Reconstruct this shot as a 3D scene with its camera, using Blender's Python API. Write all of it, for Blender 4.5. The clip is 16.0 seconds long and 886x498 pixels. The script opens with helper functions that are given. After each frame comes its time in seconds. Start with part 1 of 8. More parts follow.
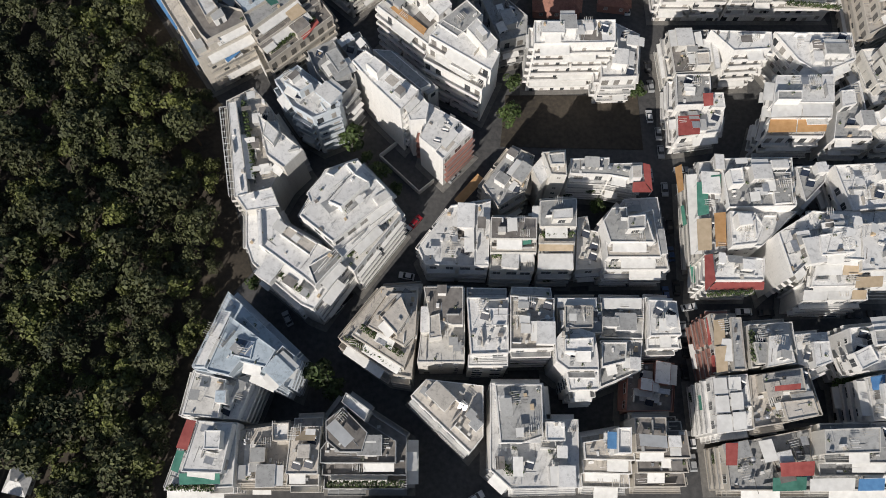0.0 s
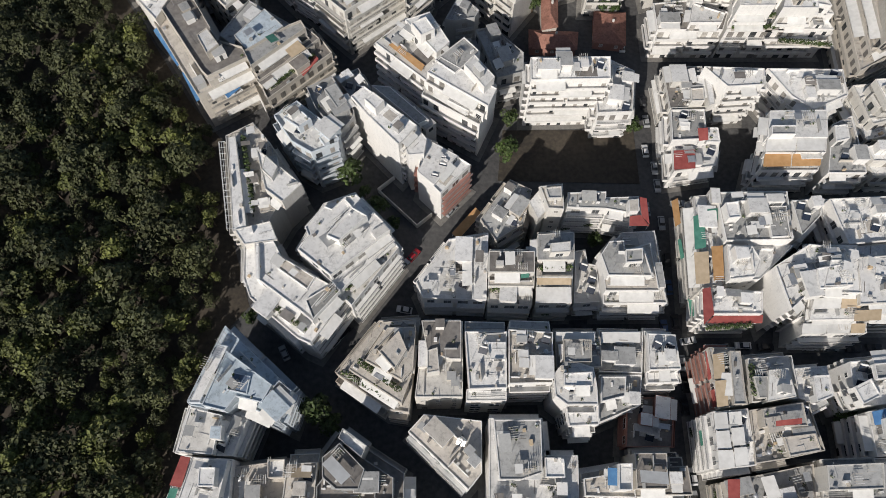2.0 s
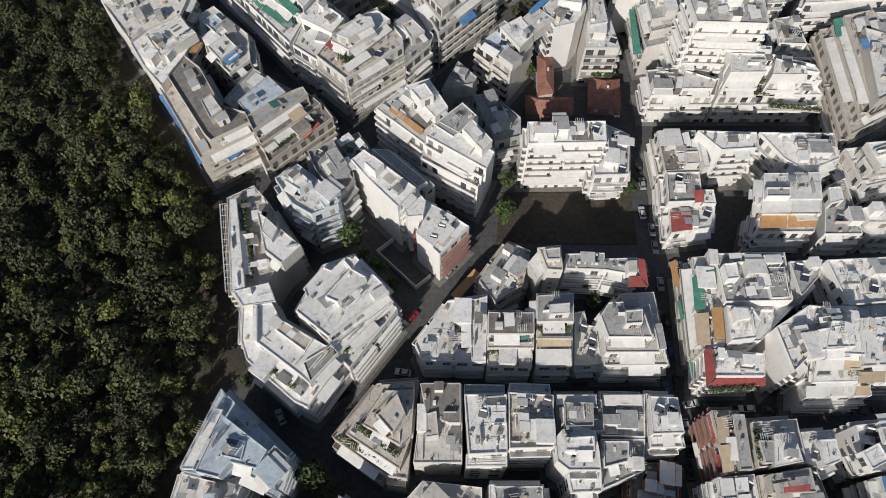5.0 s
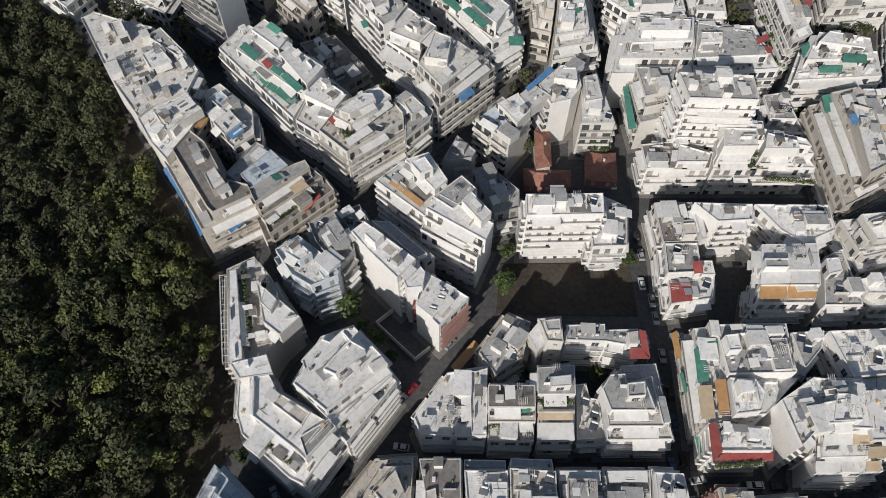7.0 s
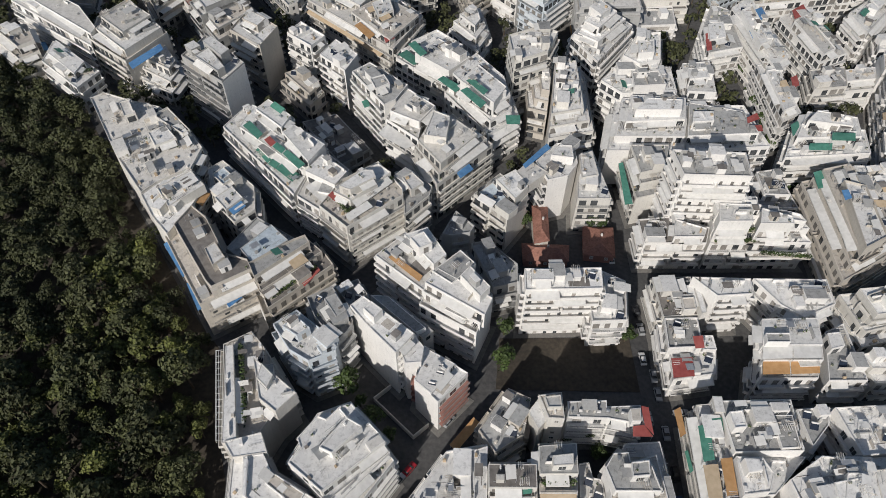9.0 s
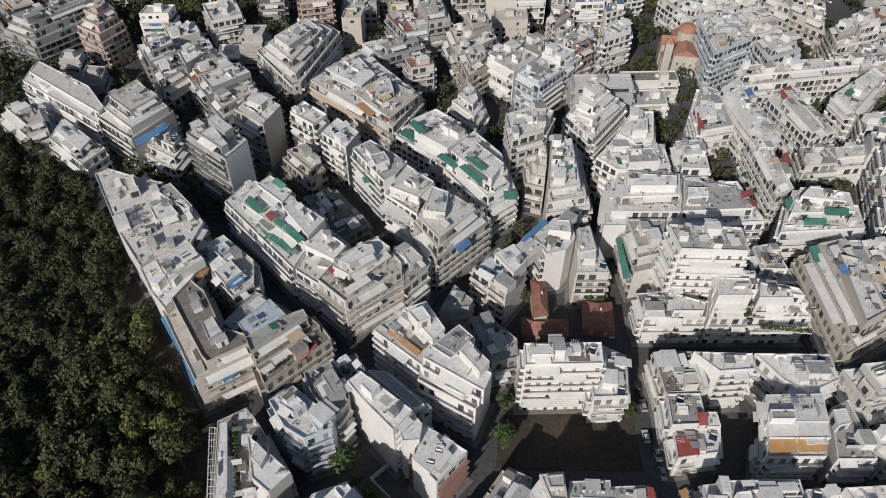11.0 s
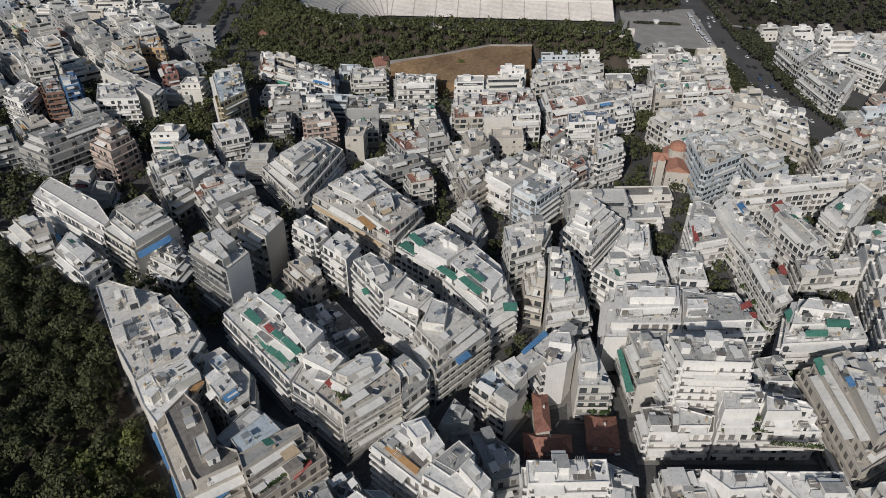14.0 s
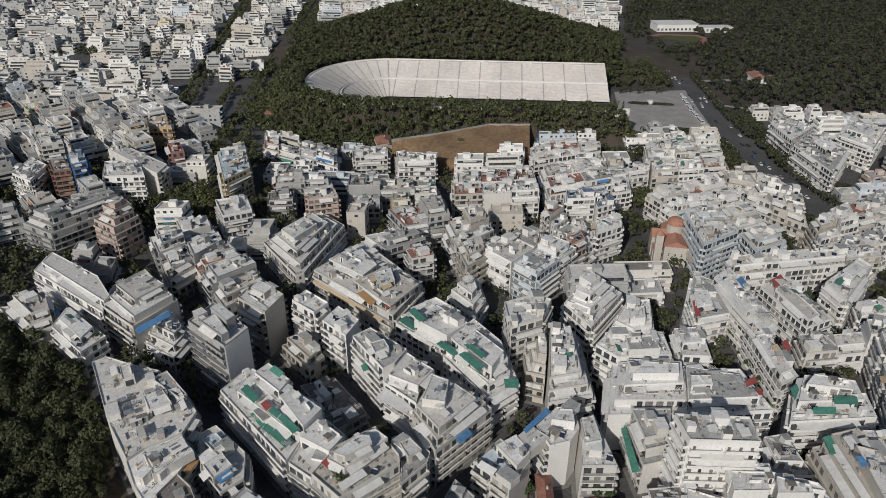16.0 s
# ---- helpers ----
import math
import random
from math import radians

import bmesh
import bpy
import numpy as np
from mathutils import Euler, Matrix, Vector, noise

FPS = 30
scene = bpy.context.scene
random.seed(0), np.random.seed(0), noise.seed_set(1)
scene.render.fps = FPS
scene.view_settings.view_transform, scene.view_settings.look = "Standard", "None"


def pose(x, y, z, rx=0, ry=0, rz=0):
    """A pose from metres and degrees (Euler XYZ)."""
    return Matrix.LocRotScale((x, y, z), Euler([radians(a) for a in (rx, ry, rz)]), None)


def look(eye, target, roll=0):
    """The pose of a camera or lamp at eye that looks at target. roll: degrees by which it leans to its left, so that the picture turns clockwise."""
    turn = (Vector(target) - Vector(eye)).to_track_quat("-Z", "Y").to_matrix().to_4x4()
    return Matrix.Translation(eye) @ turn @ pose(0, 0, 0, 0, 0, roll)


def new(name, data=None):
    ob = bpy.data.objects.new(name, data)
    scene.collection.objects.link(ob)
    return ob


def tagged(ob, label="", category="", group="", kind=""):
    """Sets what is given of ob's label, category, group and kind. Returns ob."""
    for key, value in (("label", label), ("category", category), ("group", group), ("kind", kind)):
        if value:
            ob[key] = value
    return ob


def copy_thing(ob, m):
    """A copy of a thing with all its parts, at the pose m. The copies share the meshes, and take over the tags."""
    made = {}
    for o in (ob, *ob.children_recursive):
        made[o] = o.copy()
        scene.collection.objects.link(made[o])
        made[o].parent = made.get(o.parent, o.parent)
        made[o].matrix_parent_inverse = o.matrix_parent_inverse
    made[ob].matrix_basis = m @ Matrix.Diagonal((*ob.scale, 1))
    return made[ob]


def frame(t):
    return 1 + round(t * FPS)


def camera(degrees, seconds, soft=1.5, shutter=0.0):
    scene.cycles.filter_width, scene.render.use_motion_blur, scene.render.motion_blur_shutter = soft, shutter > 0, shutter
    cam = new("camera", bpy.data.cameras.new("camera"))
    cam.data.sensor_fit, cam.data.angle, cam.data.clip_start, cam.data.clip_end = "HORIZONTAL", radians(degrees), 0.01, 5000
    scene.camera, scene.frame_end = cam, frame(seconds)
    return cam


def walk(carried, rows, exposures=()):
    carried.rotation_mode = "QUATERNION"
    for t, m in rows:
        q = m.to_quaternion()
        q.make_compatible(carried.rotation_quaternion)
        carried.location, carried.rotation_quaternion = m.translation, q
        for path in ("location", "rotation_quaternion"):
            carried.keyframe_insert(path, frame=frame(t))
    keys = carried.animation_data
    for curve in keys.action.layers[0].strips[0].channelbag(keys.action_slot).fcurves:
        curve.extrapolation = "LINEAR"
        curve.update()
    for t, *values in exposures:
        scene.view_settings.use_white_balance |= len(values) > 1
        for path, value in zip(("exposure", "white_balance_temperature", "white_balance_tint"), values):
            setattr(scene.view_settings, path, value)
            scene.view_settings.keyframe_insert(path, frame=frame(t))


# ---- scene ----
# The place: dense white apartment blocks beside a wooded hill, a marble stadium in the distance.
# x to the right, y ahead, z up; street level is z = 0 and the camera hovers 172 m above it.
cam = camera(65.55, 16.0, 0.85)
# seconds, tilt, turn and lean in degrees: the camera hovers in one place and tilts up
TILT = [
    (0, -70.30, 0.00, 0.00),
    (0.5, -69.61, -0.03, -0.04),
    (1, -68.90, -0.07, -0.09),
    (1.5, -68.20, -0.09, -0.10),
    (2, -67.50, -0.11, -0.15),
    (2.5, -66.81, -0.13, -0.16),
    (3, -66.10, -0.12, -0.15),
    (3.5, -65.39, -0.14, -0.15),
    (6, -59.64, -0.22, -0.25),
    (6.5, -58.07, -0.21, -0.26),
    (7, -56.49, -0.24, -0.23),
    (7.5, -54.93, -0.27, -0.26),
    (8, -53.37, -0.30, -0.29),
    (8.5, -51.86, -0.29, -0.30),
    (9, -50.30, -0.30, -0.30),
    (11.5, -42.60, -0.40, -0.38),
    (12, -41.06, -0.42, -0.37),
    (12.5, -39.51, -0.43, -0.40),
    (13, -37.96, -0.43, -0.39),
    (13.5, -36.40, -0.44, -0.38),
    (14, -34.85, -0.43, -0.39),
    (14.5, -33.29, -0.44, -0.40),
    (15, -31.74, -0.46, -0.41),
    (15.5, -30.18, -0.43, -0.35),
    (16, -28.61, -0.42, -0.36)]
walk(cam, [(t, pose(0, 0, 172, 90 + tilt, lean, turn)) for t, tilt, turn, lean in TILT],
     [(0, 0.01, 6600, 10), (6, -0.08, 6540, 10), (9, -0.17, 6500, 10), (12.5, -0.34, 6470, 10), (16, -0.48, 6450, 9)])

# ---------------------------------------------------------------- light
SUN_AZIMUTH = math.atan2(-0.44, -0.90)          # the sun stands behind and a little to the left
SUN_HEIGHT = radians(31)
world = bpy.data.worlds.new("world")
scene.world = world
world.use_nodes = True
sky = world.node_tree.nodes.new("ShaderNodeTexSky")
sky.sky_type, sky.sun_disc = "NISHITA", False
sky.sun_elevation, sky.sun_rotation = SUN_HEIGHT, SUN_AZIMUTH
background = world.node_tree.nodes["Background"]
background.inputs["Strength"].default_value = 0.07
world.node_tree.links.new(sky.outputs[0], background.inputs["Color"])
sun_data = bpy.data.lights.new("sun", "SUN")
sun_data.energy, sun_data.angle, sun_data.color = 4.1, radians(0.53), (1.0, 0.948, 0.888)
sun = new("sun", sun_data)
sun.matrix_world = look((-0.44 * 300, -0.90 * 300, 300 * math.tan(SUN_HEIGHT)), (0, 0, 0))
scene.view_settings.exposure = 0.0


# ---------------------------------------------------------------- materials
def material(name, low, high, rough=0.85, grain=1.2, blotch=0.12, streak=0.0, vary=0.0, bump=0.0, metal=0.0, island=0.0, stain=0.0):
    """A surface whose colour wanders between low and high at two scales, with streaks of dirt that run down it."""
    m = bpy.data.materials.new(name)
    m.use_nodes = True
    n, l = m.node_tree.nodes, m.node_tree.links
    shader = n["Principled BSDF"]
    shader.inputs["Roughness"].default_value = rough
    shader.inputs["Metallic"].default_value = metal
    geo = n.new("ShaderNodeNewGeometry")
    fine, wide = n.new("ShaderNodeTexNoise"), n.new("ShaderNodeTexNoise")
    fine.inputs["Scale"].default_value, fine.inputs["Detail"].default_value = grain, 6
    wide.inputs["Scale"].default_value, wide.inputs["Detail"].default_value = blotch, 6
    l.new(geo.outputs["Position"], fine.inputs["Vector"])
    l.new(geo.outputs["Position"], wide.inputs["Vector"])
    total = n.new("ShaderNodeMath")
    total.operation = "ADD"
    l.new(fine.outputs["Fac"], total.inputs[0])
    l.new(wide.outputs["Fac"], total.inputs[1])
    value = total.outputs[0]
    if streak:
        squash = n.new("ShaderNodeMapping")
        squash.inputs["Scale"].default_value = (1.6, 1.6, 0.12)
        l.new(geo.outputs["Position"], squash.inputs["Vector"])
        run = n.new("ShaderNodeTexNoise")
        run.inputs["Scale"].default_value, run.inputs["Detail"].default_value = 1.0, 5
        l.new(squash.outputs[0], run.inputs["Vector"])
        mixed = n.new("ShaderNodeMath")
        mixed.operation = "MULTIPLY_ADD"
        l.new(run.outputs["Fac"], mixed.inputs[0])
        mixed.inputs[1].default_value = streak
        l.new(value, mixed.inputs[2])
        value = mixed.outputs[0]
    ramp = n.new("ShaderNodeMapRange")
    ramp.inputs["From Min"].default_value, ramp.inputs["From Max"].default_value = 0.72 + 0.4 * streak, 1.28 + 0.6 * streak
    l.new(value, ramp.inputs["Value"])
    mix = n.new("ShaderNodeMix")
    mix.data_type = "RGBA"
    mix.inputs["A"].default_value, mix.inputs["B"].default_value = (*low, 1), (*high, 1)
    l.new(ramp.outputs["Result"], mix.inputs["Factor"])
    colour = mix.outputs["Result"]
    if stain:
        spots, fade, dirt = n.new("ShaderNodeTexNoise"), n.new("ShaderNodeMapRange"), n.new("ShaderNodeHueSaturation")
        spots.inputs["Scale"].default_value, spots.inputs["Detail"].default_value, spots.inputs["Roughness"].default_value = 0.9, 9, 0.75
        l.new(geo.outputs["Position"], spots.inputs["Vector"])
        fade.inputs["From Min"].default_value, fade.inputs["From Max"].default_value = 0.50, 0.64
        fade.inputs["To Min"].default_value, fade.inputs["To Max"].default_value = 1.0, 1.0 - stain
        l.new(spots.outputs["Fac"], fade.inputs["Value"])
        l.new(fade.outputs["Result"], dirt.inputs["Value"])
        l.new(colour, dirt.inputs["Color"])
        colour = dirt.outputs["Color"]
    if vary or island:
        shade = n.new("ShaderNodeHueSaturation")
        spread = n.new("ShaderNodeMapRange")
        size = vary or island
        spread.inputs["To Min"].default_value, spread.inputs["To Max"].default_value = 1 - size, 1 + size * 0.6
        l.new((n.new("ShaderNodeObjectInfo").outputs["Random"] if vary else geo.outputs["Random Per Island"]), spread.inputs["Value"])
        l.new(spread.outputs["Result"], shade.inputs["Value"])
        l.new(colour, shade.inputs["Color"])
        colour = shade.outputs["Color"]
        if vary and island:
            again, wider = n.new("ShaderNodeHueSaturation"), n.new("ShaderNodeMapRange")
            wider.inputs["To Min"].default_value, wider.inputs["To Max"].default_value = 1 - island, 1 + island * 0.6
            l.new(geo.outputs["Random Per Island"], wider.inputs["Value"])
            l.new(wider.outputs["Result"], again.inputs["Value"])
            l.new(colour, again.inputs["Color"])
            colour = again.outputs["Color"]
    l.new(colour, shader.inputs["Base Color"])
    if bump:
        relief = n.new("ShaderNodeBump")
        relief.inputs["Strength"].default_value, relief.inputs["Distance"].default_value = bump, 0.08
        l.new(fine.outputs["Fac"], relief.inputs["Height"])
        l.new(relief.outputs["Normal"], shader.inputs["Normal"])
    return m


WALL = {
    "w": material("white_plaster", (0.70, 0.685, 0.655), (0.84, 0.825, 0.795), 0.85, 0.9, 0.10, 0.7, 0.08, 0.2, stain=0.20),
    "c": material("cream_plaster", (0.57, 0.55, 0.505), (0.70, 0.68, 0.635), 0.88, 0.9, 0.10, 0.8, 0.14, 0.2, stain=0.20),
    "k": material("sand_plaster", (0.47, 0.435, 0.38), (0.58, 0.54, 0.48), 0.88, 0.9, 0.10, 0.8, 0.16, 0.2, stain=0.20),
    "g": material("grey_plaster", (0.34, 0.34, 0.33), (0.45, 0.45, 0.44), 0.88, 0.9, 0.10, 0.8, 0.18, 0.2, stain=0.20),
    "b": material("pale_blue_plaster", (0.48, 0.53, 0.57), (0.64, 0.68, 0.71), 0.85, 0.9, 0.10, 0.7, 0.06, 0.2, stain=0.20),
    "o": material("ochre_plaster", (0.46, 0.30, 0.15), (0.60, 0.42, 0.24), 0.88, 0.9, 0.10, 0.8, 0.08, 0.2, stain=0.20),
    "y": material("pale_yellow_plaster", (0.58, 0.50, 0.34), (0.72, 0.64, 0.47), 0.88, 0.9, 0.10, 0.8, 0.08, 0.2, stain=0.20),
    "n": material("russet_plaster", (0.22, 0.13, 0.09), (0.34, 0.20, 0.15), 0.88, 0.9, 0.10, 0.8, 0.10, 0.2, stain=0.20),
    "p": material("pinkish_plaster", (0.46, 0.36, 0.31), (0.62, 0.50, 0.44), 0.88, 0.9, 0.10, 0.8, 0.10, 0.2, stain=0.20),
    "u": material("blue_plaster", (0.07, 0.17, 0.36), (0.13, 0.26, 0.48), 0.85, 0.9, 0.10, 0.7, 0.06, 0.2, stain=0.20),
    "r": material("brick_red_paint", (0.30, 0.15, 0.12), (0.42, 0.22, 0.18), 0.85, 0.9, 0.10, 0.7, 0.06, 0.2, stain=0.20),
}
ROOF = {
    "w": material("white_roof_paint", (0.66, 0.65, 0.625), (0.82, 0.81, 0.785), 0.8, 0.55, 0.07, 0, 0.16, 0.3, stain=0.30),
    "g": material("grey_roof_screed", (0.31, 0.31, 0.30), (0.43, 0.43, 0.42), 0.9, 0.7, 0.08, 0, 0.22, 0.4, stain=0.34),
    "d": material("dark_roof_felt", (0.13, 0.12, 0.11), (0.27, 0.25, 0.23), 0.92, 0.7, 0.09, 0, 0.15, 0.4),
    "k": material("sand_roof_tiles", (0.48, 0.44, 0.39), (0.60, 0.56, 0.50), 0.88, 0.7, 0.08, 0, 0.12, 0.3, stain=0.34),
    "c": material("cream_roof_paint", (0.55, 0.53, 0.49), (0.69, 0.67, 0.63), 0.88, 0.6, 0.08, 0, 0.12, 0.3, stain=0.26),
    "s": material("blue_steel_roof", (0.11, 0.16, 0.24), (0.22, 0.28, 0.38), 0.5, 0.6, 0.08, 0, 0.08, 0.3, stain=0.2),
    "b": material("pale_blue_roof_paint", (0.42, 0.49, 0.54), (0.58, 0.65, 0.70), 0.8, 0.6, 0.08, 0, 0.08, 0.3, stain=0.34),
    "r": material("red_clay_tiles", (0.24, 0.11, 0.08), (0.40, 0.20, 0.15), 0.9, 1.5, 0.15, 0, 0.12, 0.5, stain=0.34),
}
CLOTH = {
    "white": material("white_canvas", (0.60, 0.59, 0.56), (0.76, 0.75, 0.72), 0.9, 0.8, 0.15, 0, 0.10),
    "green": material("green_canvas", (0.045, 0.17, 0.125), (0.10, 0.29, 0.22), 0.9, 0.8, 0.15, 0, 0.25),
    "orange": material("orange_canvas", (0.46, 0.25, 0.10), (0.60, 0.36, 0.17), 0.9, 0.8, 0.15, 0, 0.15),
    "blue": material("blue_canvas", (0.06, 0.17, 0.36), (0.12, 0.29, 0.52), 0.9, 0.8, 0.15, 0, 0.15),
    "red": material("red_canvas", (0.27, 0.055, 0.05), (0.41, 0.11, 0.095), 0.9, 0.8, 0.15, 0, 0.15),
    "sand": material("sand_canvas", (0.44, 0.34, 0.22), (0.58, 0.46, 0.32), 0.9, 0.8, 0.15, 0, 0.15),
}
GLASS = material("dark_window_glass", (0.03, 0.034, 0.038), (0.09, 0.095, 0.10), 0.15, 0.8, 0.2)
FRAME = material("painted_window_frame", (0.55, 0.55, 0.53), (0.75, 0.75, 0.73), 0.6, 2.0, 0.3, 0, 0.25)
SHUTTER = material("slatted_shutter", (0.20, 0.185, 0.165), (0.40, 0.38, 0.35), 0.7, 2.0, 0.3, 0, 0.5)
RAIL = material("balcony_rail_paint", (0.18, 0.18, 0.18), (0.34, 0.34, 0.33), 0.6, 2.0, 0.3, 0, 0.4)
METAL = material("galvanised_metal", (0.42, 0.43, 0.44), (0.60, 0.61, 0.62), 0.45, 2.0, 0.3, 0, 0.1, 0, 0.6)
PANEL = material("solar_panel_glass", (0.015, 0.02, 0.035), (0.03, 0.04, 0.06), 0.15, 2.0, 0.4)
PAVING = material("concrete_paving", (0.24, 0.23, 0.21), (0.38, 0.36, 0.34), 0.9, 1.2, 0.10, 0, 0, 0.4)
# a darker copy of PAVING: the shade of the streets is put into its colour
KERB = material("grimy_concrete_pavement", (0.13, 0.125, 0.115), (0.23, 0.22, 0.205), 0.9, 1.2, 0.10, 0, 0, 0.4)
ASPHALT = material("worn_asphalt", (0.050, 0.050, 0.052), (0.112, 0.110, 0.108), 0.9, 0.8, 0.05, 0, 0, 0.4)
SOIL = material("dry_soil", (0.035, 0.030, 0.024), (0.085, 0.070, 0.052), 0.95, 0.9, 0.07, 0, 0, 0.6)
STRAW = material("dry_grass", (0.15, 0.095, 0.05), (0.30, 0.20, 0.115), 0.95, 0.45, 0.05, 0, 0, 0.6)
MARBLE = material("weathered_marble", (0.55, 0.52, 0.485), (0.74, 0.70, 0.66), 0.7, 0.35, 0.03, 0, 0, 0.2)
BARK = material("tree_bark", (0.06, 0.045, 0.03), (0.13, 0.10, 0.07), 0.95, 3.0, 0.4, 0, 0, 0.5)
LEAF = {
    "pine": material("dark_pine_foliage", (0.043, 0.052, 0.019), (0.094, 0.103, 0.037), 0.75, 0.9, 0.06, 0, 0.35, 0, 0, 0.45),
    # evergreen leaves, made darker to hold the cloud shade over the park
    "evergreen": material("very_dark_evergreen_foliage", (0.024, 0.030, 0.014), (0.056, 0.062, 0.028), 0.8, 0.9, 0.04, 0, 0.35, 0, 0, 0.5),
    "oak": material("olive_green_foliage", (0.064, 0.077, 0.018), (0.136, 0.150, 0.037), 0.7, 0.9, 0.06, 0, 0.35, 0, 0, 0.45),
    "street": material("fresh_green_foliage", (0.034, 0.060, 0.014), (0.078, 0.115, 0.030), 0.7, 0.9, 0.08, 0, 0.3, 0, 0, 0.45),
}
CARPAINT = [material(nm, a, b, 0.3, 2.0, 0.5) for nm, a, b in (
    ("white_car_paint", (0.62, 0.62, 0.62), (0.72, 0.72, 0.72)), ("silver_car_paint", (0.32, 0.33, 0.34), (0.40, 0.41, 0.42)),
    ("red_car_paint", (0.36, 0.02, 0.03), (0.46, 0.03, 0.04)), ("black_car_paint", (0.02, 0.02, 0.022), (0.035, 0.035, 0.04)),
    ("blue_car_paint", (0.04, 0.08, 0.18), (0.06, 0.11, 0.24)))]
CHURCH_TILE = material("orange_clay_tiles", (0.33, 0.155, 0.10), (0.45, 0.235, 0.17), 0.9, 1.2, 0.15, 0, 0, 0.4)
RUBBER = material("tyre_rubber", (0.015, 0.015, 0.015), (0.03, 0.03, 0.03), 0.9)


# ---------------------------------------------------------------- mesh tools
class Shape:
    """Vertices and faces of one mesh, added piece by piece."""

    def __init__(self):
        self.v, self.f, self.m = [], [], []

    def face(self, points, slot=0):
        k = len(self.v)
        self.v.extend(points)
        self.f.append(tuple(range(k, k + len(points))))
        self.m.append(slot)

    def prism(self, poly, z0, z1, slot=0, top=True, bottom=False, sides=True):
        k, n = len(self.v), len(poly)
        self.v.extend([(x, y, z0) for x, y in poly] + [(x, y, z1) for x, y in poly])
        if sides:
            for i in range(n):
                j = (i + 1) % n
                self.f.append((k + i, k + j, k + n + j, k + n + i))
                self.m.append(slot)
        if top:
            self.f.append(tuple(range(k + n, k + 2 * n)))
            self.m.append(slot)
        if bottom:
            self.f.append(tuple(range(k + n - 1, k - 1, -1)))
            self.m.append(slot)

    def box(self, c, size, turn=0.0, slot=0, bottom=True):
        """c is the middle of the box's underside; turn in radians about z."""
        a, b = size[0] / 2, size[1] / 2
        co, si = math.cos(turn), math.sin(turn)
        poly = [(c[0] + x * co - y * si, c[1] + x * si + y * co) for x, y in ((-a, -b), (a, -b), (a, b), (-a, b))]
        self.prism(poly, c[2], c[2] + size[2], slot, True, bottom)

    def ring(self, outer, inner, z0, z1, slot=0):
        n = len(outer)
        for i in range(n):
            j = (i + 1) % n
            (ax, ay), (bx, by), (cx, cy), (dx, dy) = outer[i], outer[j], inner[j], inner[i]
            self.face([(ax, ay, z0), (bx, by, z0), (bx, by, z1), (ax, ay, z1)], slot)
            self.face([(cx, cy, z0), (dx, dy, z0), (dx, dy, z1), (cx, cy, z1)], slot)
            self.face([(ax, ay, z1), (bx, by, z1), (cx, cy, z1), (dx, dy, z1)], slot)

    def tube(self, a, b, r0, r1, sides=6, slot=0):
        a, b = Vector(a), Vector(b)
        q = (b - a).to_track_quat("Z", "Y")
        k = len(self.v)
        for p, r in ((a, r0), (b, r1)):
            for i in range(sides):
                w = 2 * math.pi * i / sides
                self.v.append(tuple(p + q @ Vector((r * math.cos(w), r * math.sin(w), 0))))
        for i in range(sides):
            j = (i + 1) % sides
            self.f.append((k + i, k + j, k + sides + j, k + sides + i))
            self.m.append(slot)
        self.f.append(tuple(range(k + sides, k + 2 * sides)))
        self.m.append(slot)

    def mesh(self, name, materials):
        me = bpy.data.meshes.new(name)
        me.from_pydata(self.v, [], self.f)
        for m in materials:
            me.materials.append(m)
        if len(materials) > 1:
            me.polygons.foreach_set("material_index", self.m)
        me.update()
        return me


def part(name, shape, materials, parent=None, label="", m=None, kind=""):
    """One mesh object under a thing or a part; shape is a Shape or a mesh that alike parts share."""
    if isinstance(shape, Shape):
        shape = shape.mesh(name, materials if isinstance(materials, (list, tuple)) else [materials])
    ob = new(name, shape)
    ob.parent = parent
    if m is not None:
        ob.matrix_basis = m
    return tagged(ob, label, kind=kind) if label or kind else ob


def thing(name, x, y, label, category, group="", z=0.0, turn=0.0):
    ob = new(name)
    ob.empty_display_size = 0.5
    ob.matrix_basis = Matrix.Translation((x, y, z)) @ Matrix.Rotation(turn, 4, "Z")
    return tagged(ob, label, category, group)


def area(poly):
    return sum(poly[i - 1][0] * poly[i][1] - poly[i][0] * poly[i - 1][1] for i in range(len(poly))) / 2


def centre(poly):
    return sum(p[0] for p in poly) / len(poly), sum(p[1] for p in poly) / len(poly)


def inside(poly, x, y):
    hit = False
    for i in range(len(poly)):
        (ax, ay), (bx, by) = poly[i - 1], poly[i]
        if (ay > y) != (by > y) and x < (bx - ax) * (y - ay) / (by - ay) + ax:
            hit = not hit
    return hit


def inset(poly, depth):
    """The polygon (counter-clockwise) with each side moved inwards; depth is one number or one for each side."""
    n = len(poly)
    d = depth if isinstance(depth, (list, tuple)) else [depth] * n
    lines = []
    for i in range(n):
        (ax, ay), (bx, by) = poly[i], poly[(i + 1) % n]
        s = math.hypot(bx - ax, by - ay) or 1
        ux, uy = (bx - ax) / s, (by - ay) / s
        lines.append((ax - uy * d[i], ay + ux * d[i], ux, uy))
    out = []
    for i in range(n):
        px, py, ux, uy = lines[i - 1]
        qx, qy, vx, vy = lines[i]
        cross = ux * vy - uy * vx
        if abs(cross) < 0.05:
            out.append((qx, qy))
        else:
            k = ((qx - px) * vy - (qy - py) * vx) / cross
            out.append((px + ux * k, py + uy * k))
    return out


